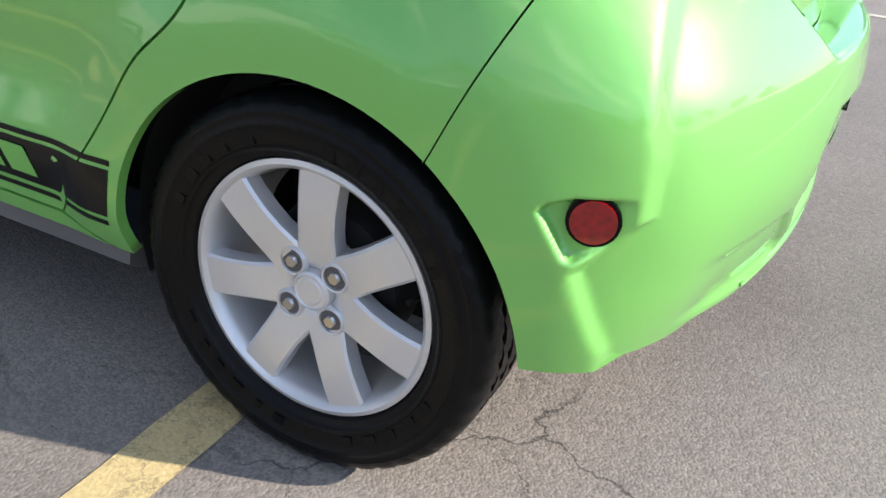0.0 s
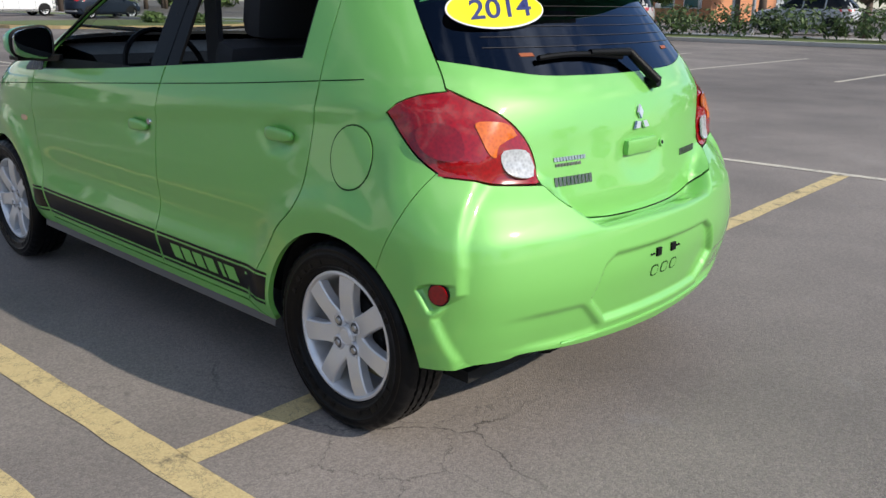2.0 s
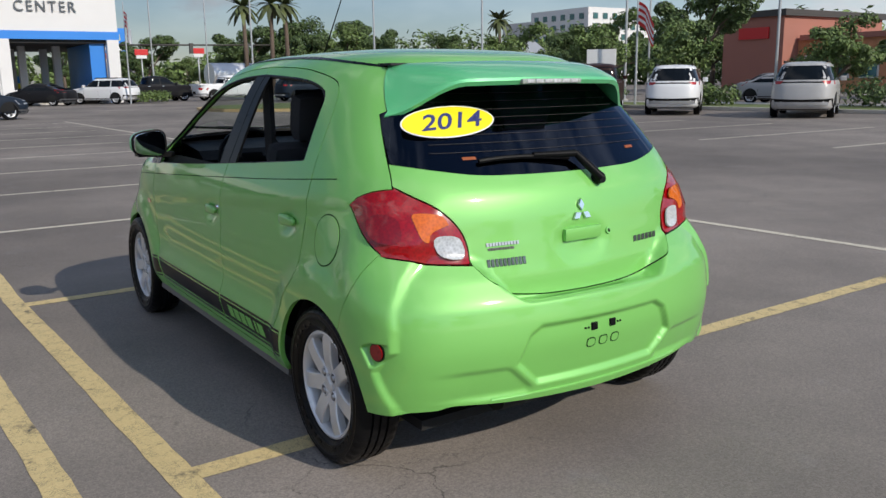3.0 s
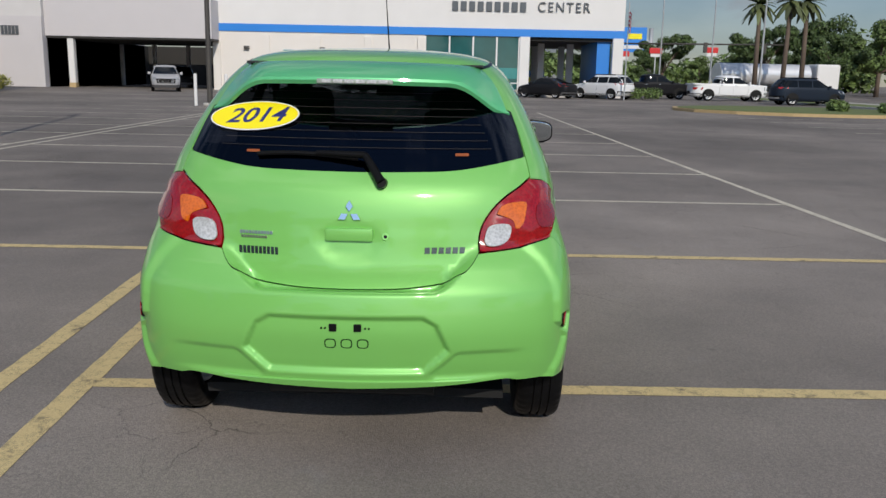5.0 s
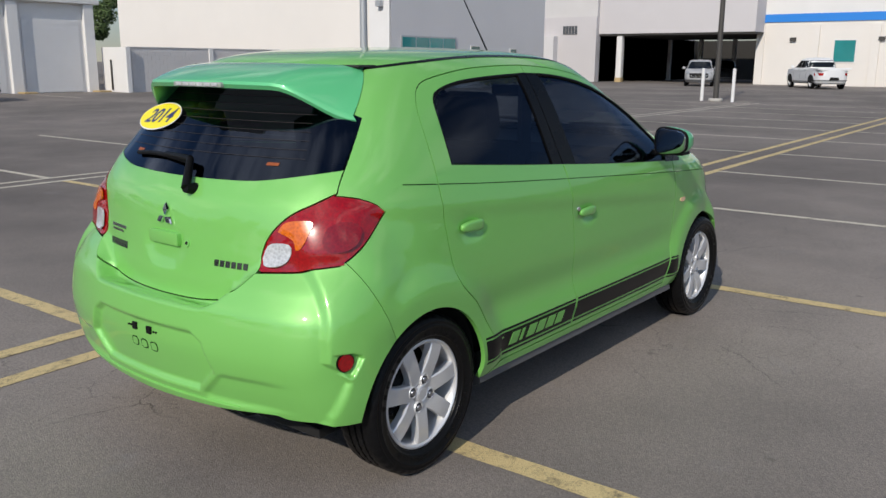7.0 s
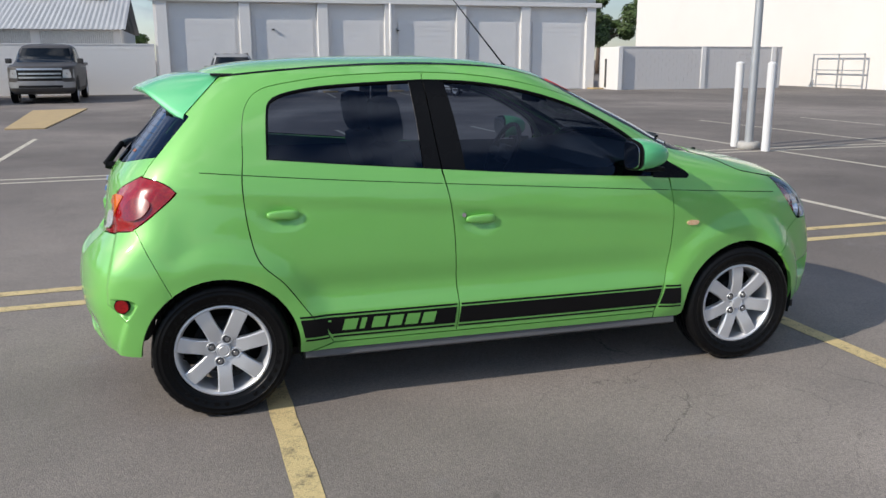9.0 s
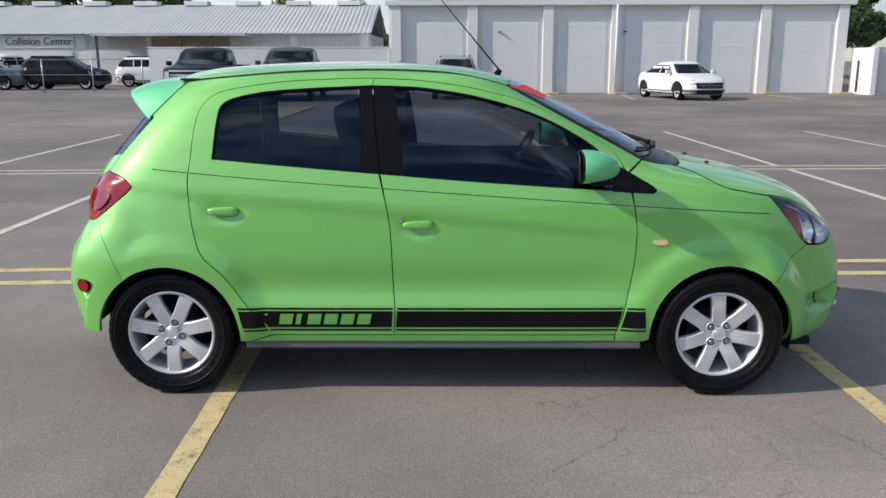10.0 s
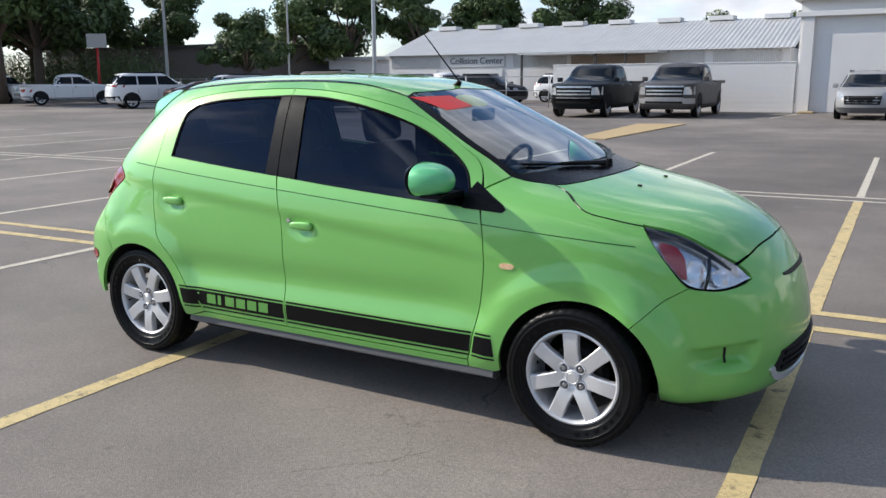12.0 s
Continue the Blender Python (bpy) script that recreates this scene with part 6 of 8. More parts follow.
def vehicle(kind, rgb, label, x, y, nose, size=1.0):
    """A parked vehicle; nose: the compass of its front in degrees, 0 along +x, 90 along +y."""
    k = KINDS[kind]
    if kind not in SHELLS:
        SHELLS[kind] = Shell(k["z"], k["r"], k["f"], k["w"], ([0.0, 1.0, 2.0], [0.16, 0.16, 0.16], [0.22, 0.22, 0.16]), ([7.0, 6.5, 5.0], [9.0, 9.0, 7.0] if kind == "pickup" else [6.0, 6.0, 5.0]), -0.05, None, levels=160, along=141)
    sh = SHELLS[kind]
    top = thing({"sedan": "sedan_car", "suv": "suv_car", "pickup": "pickup_truck"}[kind], label, {"sedan": "car", "suv": "car", "pickup": "truck"}[kind], "parked vehicles")
    pt = paint(rgb)
    bm = bmesh.new()
    zs = np.interp(np.linspace(0, len(k["z"]) - 1, 40), range(len(k["z"])), k["z"])
    sv = np.r_[np.linspace(0, 1, 64), -np.linspace(1, 0, 64)[1:-1]]
    rings = []
    for z in zs:
        p, _ = sh.put(np.where(sv == 0, 1e-9, sv), np.full(len(sv), z))
        rings.append([bm.verts.new(q) for q in p])
    for a, b in zip(rings, rings[1:]):
        for i in range(len(a)):
            j = (i + 1) % len(a)
            bm.faces.new((a[i], a[j], b[j], b[i]))
    bm.faces.new(rings[-1])
    bm.faces.new(rings[0][::-1])
    body = part("body", bm, pt, top, "", True)
    rz, bz, (s0, s1), (r0, r1) = k["roof"], k["belt"], k["screen"], k["rear"]
    posts = [s1 + 0.12, *k["pillars"], r1 - 0.12]

    def lim(x, z):
        t = (z - bz) / (rz - bz)
        return min(max(x, s1 + (s0 - s1) * t + 0.16), r1 + (r0 - r1) * t - 0.16)

    for left in (False, True):
        for a, b in zip(posts, posts[1:]):
            a2, b2 = a + 0.03, b - 0.03
            lo0, lo1, hi0, hi1 = lim(a2, bz + 0.02), lim(b2, bz + 0.02), lim(a2, rz - 0.06), lim(b2, rz - 0.06)
            panel("side_window", sh, [S((lo1, bz + 0.03), (lo0, bz + 0.03)), S((hi0, rz - 0.06), (hi1, rz - 0.06))], CAR_GLASS, body, off=0.006, gap=0.0, depth=0.006, step=0.16, left=left, edge=0.08)
        for ax in k["axles"]:
            panel("wheel_arch", sh, [loop_points(ax, k["wheel"], k["wheel"] + 0.06, k["wheel"] + 0.06, 22)], SOOT, body, off=0.005, gap=0.0, depth=0.005, step=0.14, left=left, edge=0.08)
    zt, zb = rz - 0.03, bz + 0.03
    wt, wb = sh.Y[int((zt - sh.z0) / (sh.z1 - sh.z0) * 159)].max() - 0.12, sh.Y[int((zb - sh.z0) / (sh.z1 - sh.z0) * 159)].max() - 0.12
    panel("windscreen", sh, [F((0.0, zb), (wb, zb)), F((wt, zt), (0.0, zt))], CAR_GLASS, body, "front", off=0.006, gap=0.0, depth=0.006, step=0.16, edge=0.1)
    panel("rear_window", sh, [R((0.0, zb + 0.03), (wb, zb + 0.03)), R((wt, zt), (0.0, zt))], CAR_GLASS, body, "rear", off=0.006, gap=0.0, depth=0.006, step=0.16, edge=0.1)
    tl, fw = k["tail"], max(k["w"])
    wl_, ww = sh.Y[int((tl - 0.16 - sh.z0) / (sh.z1 - sh.z0) * 159)].max(), sh.Y[int((tl + 0.02 - sh.z0) / (sh.z1 - sh.z0) * 159)].max()
    for left in (False, True):
        panel("tail_lamp", sh, [R((wl_ * 0.66, tl - (0.07 if kind == "suv" else 0.14)), (wl_ * 0.955, tl - (0.09 if kind == "suv" else 0.16))), R((ww * 0.965, tl + 0.02), (ww * 0.60, tl + 0.02))], CAR_LAMP, body, off=0.012, gap=0.0, depth=0.012, step=0.16, left=left, edge=0.1)
        hh = 0.2 if kind == "pickup" else 0.10
        hz = {"sedan": 0.70, "suv": 0.88, "pickup": 1.0}[kind]
        panel("headlamp", sh, [F((fw - 0.36, hz - hh), (fw - 0.05, hz - hh)), F((fw - 0.05, hz + 0.07), (fw - 0.34, hz + 0.05))], CAR_HEAD, body, off=0.012, gap=0.0, depth=0.012, step=0.16, left=left, edge=0.1)
    gz = {"sedan": (0.45, 0.66), "suv": (0.55, 0.85), "pickup": (0.70, 1.05)}[kind]
    gr = panel("grille", sh, [F((0.0, gz[0]), (fw - 0.38, gz[0])), F((fw - 0.34, gz[1]), (0.0, gz[1]))], SOOT, body, "front", off=0.008, gap=0.0, depth=0.008, step=0.2, edge=0.1)
    for t in (0.33, 0.66):
        z = gz[0] + (gz[1] - gz[0]) * t
        panel("grille_bar", sh, [F((0.0, z - 0.025), (fw - 0.40, z - 0.025)), F((fw - 0.40, z + 0.025), (0.0, z + 0.025))], CAR_HEAD if kind == "pickup" else BLACK_TRIM, gr, "front", off=0.02, gap=0.0, depth=0.014, step=0.3, edge=0.1)
    z0 = k["z"][0]
    if kind == "pickup":
        for za, zb2 in ((gz[0] - 0.05, gz[0] + 0.01), (gz[1] - 0.01, gz[1] + 0.045)):
            panel("grille_frame", sh, [F((0.0, za), (fw - 0.36, za)), F((fw - 0.36, zb2), (0.0, zb2))], CAR_HEAD, gr, "front", off=0.024, gap=0.0, depth=0.02, step=0.3, edge=0.1)
        panel("lower_intake", sh, [F((0.0, 0.51), (0.62, 0.51)), F((0.62, 0.58), (0.0, 0.58))], SOOT, body, "front", off=0.034, gap=0.0, depth=0.004, step=0.2, edge=0.1)
    panel("rear_bumper", sh, [R((0.0, z0 + (0.16 if kind == "suv" else 0.04)), (fw - (0.2 if kind == "suv" else 0.06), z0 + (0.16 if kind == "suv" else 0.04))), R((fw - (0.2 if kind == "suv" else 0.06), z0 + 0.26), (0.0, z0 + 0.26))], SKIRT if kind == "sedan" else CAR_HEAD, body, "rear", off=0.03, gap=0.0, depth=0.03, step=0.2, edge=0.1)
    panel("front_bumper", sh, [F((0.0, z0 + (0.2 if kind == "pickup" else 0.04)), (fw - 0.06, z0 + (0.2 if kind == "pickup" else 0.04))), F((fw - 0.06, z0 + (0.38 if kind == "pickup" else 0.2)), (0.0, z0 + (0.38 if kind == "pickup" else 0.2)))], (CAR_HEAD if max(rgb) > 0.02 else BLACK_TRIM) if kind == "pickup" else SKIRT, body, "front", off=0.03, gap=0.0, depth=0.03, step=0.2, edge=0.1)
    seams = {"sedan": (0.95, 0.05, -1.0), "suv": (1.05, 0.08, -1.05), "pickup": (0.95, -0.1, -1.25)}[kind]
    for left in (False, True):
        for q, xs in enumerate(seams):
            panel("door_seam", sh, [S((xs, z0 + 0.18), (xs + 0.012, z0 + 0.18)), S((xs + 0.012, bz), (xs, bz))], SOOT, body, off=0.003, gap=0.0, depth=0.002, step=0.3, left=left, edge=0.2)
            if q < 2:
                panel("door_handle", sh, [S((xs - 0.10, bz - 0.13), (xs - 0.26, bz - 0.13)), S((xs - 0.26, bz - 0.10), (xs - 0.10, bz - 0.10))], pt if kind != "pickup" else CAR_HEAD, body, off=0.025, gap=0.0, depth=0.02, step=0.3, left=left, edge=0.1)
        panel("sill_trim", sh, [S((k["axles"][0] - k["wheel"] - 0.08, z0 + 0.03), (k["axles"][1] + k["wheel"] + 0.08, z0 + 0.03)), S((k["axles"][1] + k["wheel"] + 0.08, z0 + 0.15), (k["axles"][0] - k["wheel"] - 0.08, z0 + 0.15))], BLACK_PLASTIC, body, off=0.012, gap=0.0, depth=0.012, step=0.3, left=left, edge=0.15)
    pz = {"sedan": 0.78, "suv": 0.84, "pickup": 0.62}[kind]
    panel("plate_recess", sh, [R((0.0, pz - 0.09), (0.28, pz - 0.09)), R((0.25, pz + 0.09), (0.0, pz + 0.09))], pt if kind == "suv" else SOOT, body, "rear", off=0.004 if kind != "pickup" else 0.034, gap=0.0, depth=0.004, step=0.2, edge=0.1)
    if kind == "suv":
        panel("lower_cladding", sh, [R((0.0, z0 + 0.02), (fw * 0.93, z0 + 0.03)), R((fw * 0.93, z0 + 0.36), (0.5, z0 + 0.34), (0.0, z0 + 0.33))], BLACK_PLASTIC, body, "rear", off=0.012, gap=0.0, depth=0.012, step=0.2, edge=0.1)
        panel("tail_strip", sh, [R((0.0, tl - 0.03), (ww * 0.70, tl - 0.04)), R((ww * 0.70, tl - 0.005), (0.0, tl + 0.005))], BLACK_TRIM, body, "rear", off=0.010, gap=0.0, depth=0.01, step=0.2, edge=0.1)
    if kind == "sedan":
        panel("lower_intake", sh, [F((0.0, 0.27), (0.55, 0.28)), F((0.50, 0.40), (0.0, 0.40))], SOOT, body, "front", off=0.034, gap=0.0, depth=0.004, step=0.2, edge=0.1)
    if kind == "pickup":
        part("bed_floor", box(1.12, 2.78, -0.82, 0.82, 1.175, 1.195), SOOT, body)
        for yy in (-0.92, 0.92):
            part("bed_rail", box(1.05, 2.84, yy - 0.07, yy + 0.07, 1.15, 1.26, 0.03), pt, body)
        part("tailgate", box(2.76, 2.88, -0.85, 0.85, 1.1, 1.26, 0.03), pt, body)
    if kind == "suv":
        for yy in (-0.62, 0.62):
            part("roof_rail", box(-0.3, 1.5, yy - 0.02, yy + 0.02, 1.70, 1.765, 0.015), BLACK_TRIM, body)
    for yy in (-1, 1):
        ws = KINDS[kind]["screen"][1]
        part("door_mirror", box(ws + 0.15, ws + 0.28, min(yy * (fw - 0.02), yy * (fw + 0.17)), max(yy * (fw - 0.02), yy * (fw + 0.17)), bz + 0.0, bz + 0.16, 0.03), pt, body, "", True)
    rw = k["wheel"]
    for ax in k["axles"]:
        for sg in (1, -1):
            prof = [(rw * 0.66, -0.1), (rw * 0.95, -0.11), (rw, -0.08), (rw, 0.07), (rw * 0.95, 0.1), (rw * 0.68, 0.095), (rw * 0.64, 0.085)]
            wh = part("wheel", lathe([(r, sg * d) for r, d in prof], 28), RUBBER, top, "", True)
            bm = bmesh.new()
            for q in range(5):
                a = q * math.tau / 5
                add_box(bm, 0.03, rw * 0.62, -0.03, 0.03, -0.045, 0.045, 0.0, Matrix.Rotation(-a, 4, "Y"))
            tmp = lathe([(rw * 0.66, sg * 0.09), (rw * 0.60, sg * 0.085), (rw * 0.57, sg * 0.02), (rw * 0.56, sg * -0.08)], 28)
            me = bpy.data.meshes.new("t")
            tmp.to_mesh(me)
            tmp.free()
            bm.from_mesh(me)
            bpy.data.meshes.remove(me)
            part("rim", bm, ALLOY, wh, "", False)
            part("hub_back", lathe([(0.0, sg * 0.0), (rw * 0.6, sg * -0.02)], 20), SOOT, wh)
            wh.location = (ax, sg * (fw - 0.115), rw)
    top.matrix_basis = pose(x, y, 0, 0, 0, nose + 180) @ Matrix.Diagonal((size, size, size, 1))
    return top


WHITE, SILVER, BLACK, NAVY, GREYC = (0.72, 0.72, 0.72), (0.36, 0.36, 0.37), (0.012, 0.012, 0.014), (0.015, 0.022, 0.035), (0.10, 0.10, 0.105)
vehicle("pickup", (0.008, 0.011, 0.014), "dark blue-black pickup truck with chrome grille", 8.25, -29.0, 92, 1.06)
vehicle("pickup", (0.075, 0.07, 0.068), "grey-brown pickup truck with chrome bumper", 5.1, -29.9, 92, 1.07)
vehicle("suv", (0.30, 0.30, 0.30), "silver off-road wagon backed against a bay", -1.4, -30.3, 90, 0.96)
vehicle("sedan", WHITE, "white four-door saloon with black grille", -10.3, -29.4, 104)
vehicle("suv", BLACK, "black people carrier outside the body shop", 19.6, -41.5, 180)
vehicle("suv", WHITE, "white wagon outside the body shop", 16.2, -46.0, 180)
vehicle("pickup", WHITE, "white pickup outside the body shop", 25.0, -45.5, 250)
vehicle("suv", (0.10, 0.15, 0.17), "blue-grey wagon by the fence", 23.6, -40.6, 185)
vehicle("suv", (0.12, 0.11, 0.10), "large grey-brown wagon by the fence", 20.2, -27.8, 188, 1.08)
vehicle("suv", WHITE, "large white wagon at the lot's edge", 33.2, -28.2, 245, 1.08)
vehicle("pickup", WHITE, "white crew-cab pickup at the lot's edge", 43.6, -30.6, 235)
vehicle("sedan", (0.03, 0.01, 0.01), "dark red saloon between two wagons", 29.9, -28.9, 245)
vehicle("suv", SILVER, "silver wagon at the lot's edge", 26.3, -28.4, 245)
vehicle("suv", NAVY, "dark wagon further along the row", 23.0, -31.0, 230)
vehicle("pickup", WHITE, "white pickup far along the row", 52.0, -31.0, 190)
vehicle("sedan", NAVY, "dark blue saloon standing crosswise", -35.0, 0.7, 105)
vehicle("pickup", (0.06, 0.05, 0.045), "dark brown pickup outside the showroom", -58.0, -5.6, 235)
vehicle("sedan", BLACK, "black hatchback outside the showroom", -57.8, 6.8, 228)
vehicle("suv", WHITE, "white wagon outside the showroom", -58.6, 11.0, 222)
vehicle("pickup", WHITE, "white work pickup by the service entrance", -55.0, -12.2, 215)
vehicle("suv", SILVER, "silver wagon by the service entrance", -54.5, -19.6, 20)
vehicle("pickup", WHITE, "white crew-cab pickup near the road", -60.5, 20.5, 95)
vehicle("pickup", BLACK, "black pickup near the road", -63.0, 15.5, 95)
vehicle("suv", NAVY, "dark wagon behind a planted island", -52.0, 23.0, 95)
vehicle("suv", (0.40, 0.39, 0.38), "silver-beige wagon parked nose to the kerb", -14.1, 23.6, 119)
vehicle("suv", WHITE, "white wagon with dark roof parked nose to the kerb", -18.8, 22.6, 128)
vehicle("pickup", (0.03, 0.012, 0.01), "dark red pickup parked nose to the kerb", -23.0, 22.6, 130)
vehicle("sedan", SILVER, "silver hatchback on the road", -22.0, 34.0, 10)
vehicle("suv", (0.45, 0.46, 0.48), "pale silver wagon on the road", -13.5, 38.0, 185)
vehicle("sedan", GREYC, "grey saloon on the road", -26.0, 38.5, 185)


# ---- buildings ----
def building(name, label):
    return thing(name, label, "building")


# service bays, facing +y
b = building("service_garage", "long white garage with pilasters and closed bay doors")
part("wall", box(-18.9, 1.55, -50.0, -34.22, 0, 4.5), WHITE_WALL, b)
part("fascia", box(-19.1, 1.7, -34.22, -33.92, 3.86, 4.06, 0.02), WHITE_WALL, b, "white fascia board")
part("roof", box(-19.2, 1.8, -50.1, -33.9, 4.5, 4.62), ROOF_METAL, b)
PIL = [1.22, -2.2, -5.57, -8.6, -12.0, -15.2, -18.6]
for x in PIL:
    part("pilaster", box(x - 0.23, x + 0.23, -34.22, -34.0, 0, 3.86, 0.015), WHITE_WALL, b)
    part("kerb_block", box(x - 0.5, x + 0.1, -34.0, -33.4, 0, 0.07, 0.02), CURB_YELLOW, b, "yellow kerb block")
for a, c in zip(PIL[1:], PIL):
    if c - a < 0.5:
        continue
    x0, x1 = a + 0.42, c - 0.42
    door = part("bay_door", box(x0, x1, -34.26, -34.19, 0.02, 3.15), DOOR_PAINT, b, "closed white roller door")
    n = 14
    for i in range(n):
        z = 0.04 + 3.1 * i / n
        part("door_slat", box(x0 + 0.02, x1 - 0.02, -34.19, -34.178, z, z + 3.1 / n - 0.012), DOOR_PAINT, door)
part("downpipe", tube((-8.6, -33.93, 0), (-8.6, -33.93, 3.9), 0.05), WHITE_POST, b)
for x in (-3.4, -9.0, -12.2):
    part("wall_fitting", box(x - 0.05, x + 0.05, -34.2, -34.05, 2.7, 2.76), POLE_DARK, b)

# painted block walls beside the garage
def block_wall(x0, x1, y, h, label, material, posts=()):
    w = thing("boundary_wall", label, "wall")
    part("core", box(x0, x1, y - 0.2, y - 0.012, 0, h), material, w)
    bw, bh = 0.41, 0.205
    rows = int(h / bh)
    me = None
    cnt = 0
    for r in range(rows):
        x = x0 + (0.0 if r % 2 else -bw / 2)
        while x < x1 - 0.05:
            a, c = max(x, x0) + 0.006, min(x + bw, x1) - 0.006
            full = abs((c - a) - (bw - 0.012)) < 1e-6
            if cnt < 300 and c - a > 0.05:
                if full:
                    if me is None:
                        bm = box(-(bw / 2 - 0.006), bw / 2 - 0.006, -0.012, 0.0, 0.005, bh - 0.005)
                        me = bpy.data.meshes.new("block")
                        bm.to_mesh(me)
                        bm.free()
                        me.materials.append(material)
                    ob = new("block", me)
                    ob.parent = w
                    ob.location = ((a + c) / 2, y, r * bh)
                else:
                    part("block", box(a, c, y - 0.012, y, r * bh + 0.005, (r + 1) * bh - 0.005), material, w)
                cnt += 1
            x += bw
    part("coping", box(x0 - 0.02, x1 + 0.02, y - 0.22, y + 0.02, h, h + 0.05, 0.01), material, w)
    for px in posts:
        part("wall_post", box(px - 0.12, px + 0.12, y - 0.02, y + 0.06, 0, h + 0.02, 0.01), WHITE_WALL, w)
    return w


block_wall(1.6, 12.4, -34.1, 2.05, "low white block wall beside the garage", WHITE_WALL)
block_wall(-28.4, -19.4, -32.4, 1.98, "low grey-white block wall", BLOCK_WALL, (-23.9, -27.9))
w = thing("wall_return", "short white wall return by the garage", "wall")
part("core", box(-19.42, -19.2, -34.2, -32.2, 0, 2.0, 0.01), WHITE_WALL, w)
part("wall_pipe", tube((-19.15, -33.4, 0.1), (-19.15, -33.4, 1.45), 0.04), POLE_DARK, w)

# metal rack against the pale wall
rk = thing("metal_rack", "grey metal rack against the pale wall", "rack")
for y in (-29.3, -31.0, -32.8):
    part("upright", box(-30.7, -30.64, y - 0.03, y + 0.03, 0, 1.68), POLE_GREY, rk)
for z in (0.12, 0.85, 1.62):
    part("rail", box(-30.7, -30.64, -32.8, -29.3, z, z + 0.05), POLE_GREY, rk)

# pale warehouse with the grey front
b = building("pale_warehouse", "tall windowless warehouse, cream on one side and grey in front")
part("wall", box(-46.0, -31.0, -52, -27.0, 0, 8.0), CREAM_WALL, b, "cream stucco wall")
part("front_wall", box(-46.05, -31.05, -27.0, -26.92, 0, 8.0), GREY_WALL, b, "grey stucco front")
part("corner_trim", box(-31.0, -30.92, -28.3, -26.92, 0, 8.0), WHITE_WALL, b)
part("roof", box(-46.2, -30.8, -52.2, -26.8, 8.0, 8.15), ROOF_METAL, b)
win = part("shop_front", box(-36.5, -31.8, -26.92, -26.86, 0.12, 2.8), POLE_GREY, b, "metal-framed glazed entrance")
for i in range(4):
    x = -36.42 + i * 1.16
    part("pane", box(x, x + 1.06, -26.86, -26.845, 1.0, 2.72), TEAL_GLASS, win)
    part("pane", box(x, x + 1.06, -26.86, -26.845, 0.2, 0.92), SHOP_GLASS, win)
for x0, x1, z0, z1 in ((-38.8, -38.0, 1.25, 2.35), (-42.7, -42.1, 1.3, 2.25)):
    fr = part("window", box(x0 - 0.05, x1 + 0.05, -26.92, -26.88, z0 - 0.05, z1 + 0.05), WHITE_WALL, b)
    part("pane", box(x0, x1, -26.88, -26.865, z0, z1), SHOP_GLASS, fr)
part("wall_lamp", box(-30.92, -30.6, -27.6, -27.3, 4.2, 4.5), POLE_GREY, b)

# parts wing and service canopy
b = building("service_wing", "white service wing with a deep drive-in canopy")
part("wall", box(-80.0, -59.5, -46, -30.3, 0, 5.1), LILAC_WALL, b)
part("upper_band", box(-80.0, -59.6, -46, -30.3, 5.1, 7.0), BLOCK_WALL, b, "grey upper band")
part("shaded_wing", box(-59.5, -58.8, -46, -33.8, 0, 3.6), GREY_WALL, b)
for i in range(5):
    part("sign_bar", box(-59.5, -59.42, -33.3 + i * 0.27, -33.1 + i * 0.27, 3.75, 4.4), LETTER_GREY, b)
part("canopy", box(-74.0, -60.0, -30.3, -17.9, 3.75, 6.6), LILAC_WALL, b, "pale canopy fascia")
part("canopy_soffit", box(-74.0, -60.05, -30.3, -17.9, 3.6, 3.75), DARK_ROOM, b)
part("bay_back", box(-82.0, -81.0, -31.0, -17.5, 0, 3.7), DARK_ROOM, b)
part("bay_side", box(-81.0, -60.2, -30.5, -30.3, 0, 3.7), DARK_ROOM, b)
part("canopy_column", box(-60.5, -60.1, -28.75, -28.3, 0, 3.75), WHITE_WALL, b, "white column with yellow foot")
part("column_foot", box(-60.53, -60.07, -28.78, -28.27, 0, 0.35), CURB_YELLOW, b)
for y in (-29.4, -26.5, -23.5, -20.5):
    part("bay_post", box(-72.2, -71.9, y - 0.15, y + 0.15, 0, 3.6), BLOCK_WALL, b)
vehicle("suv", BLACK, "dark vehicle inside the service bay", -68.0, -22.8, 20)

# showroom
b = building("showroom", "white car showroom with a blue band and glazed front")
XF = -62.0
part("wall", box(-80, XF - 0.3, -17.8, 5.1, 0, 9.0), WHITE_WALL, b)
part("parapet", box(XF - 0.25, XF, -18.4, 12.9, 4.98, 9.2), WHITE_WALL, b, "white panelled parapet")
part("blue_band", box(XF - 0.2, XF + 0.06, -18.5, 13.0, 4.44, 5.0), BLUE_BAND, b, "bright blue fascia band")
part("front_wall", box(XF - 0.25, XF - 0.02, -18.4, -2.2, 0, 4.44), CREAM_WALL, b)
for y in (-18.1, -14.3, -10.4, -6.5, -2.45):
    part("pilaster", box(XF - 0.02, XF + 0.12, y - 0.28, y + 0.28, 0, 4.2, 0.01), CREAM_WALL, b)
for y in (-12.3, -8.45, -4.55):
    fr = part("window", box(XF - 0.02, XF + 0.03, y - 0.75, y + 0.75, 1.6, 3.2), WHITE_WALL, b)
    part("pane", box(XF + 0.03, XF + 0.05, y - 0.68, y + 0.68, 1.67, 3.13), TEAL_GLASS, fr)
for y in (-15.8, -10.0, -6.1):
    part("wall_lamp", box(XF, XF + 0.2, y - 0.2, y + 0.2, 3.1, 3.35), POLE_DARK, b)
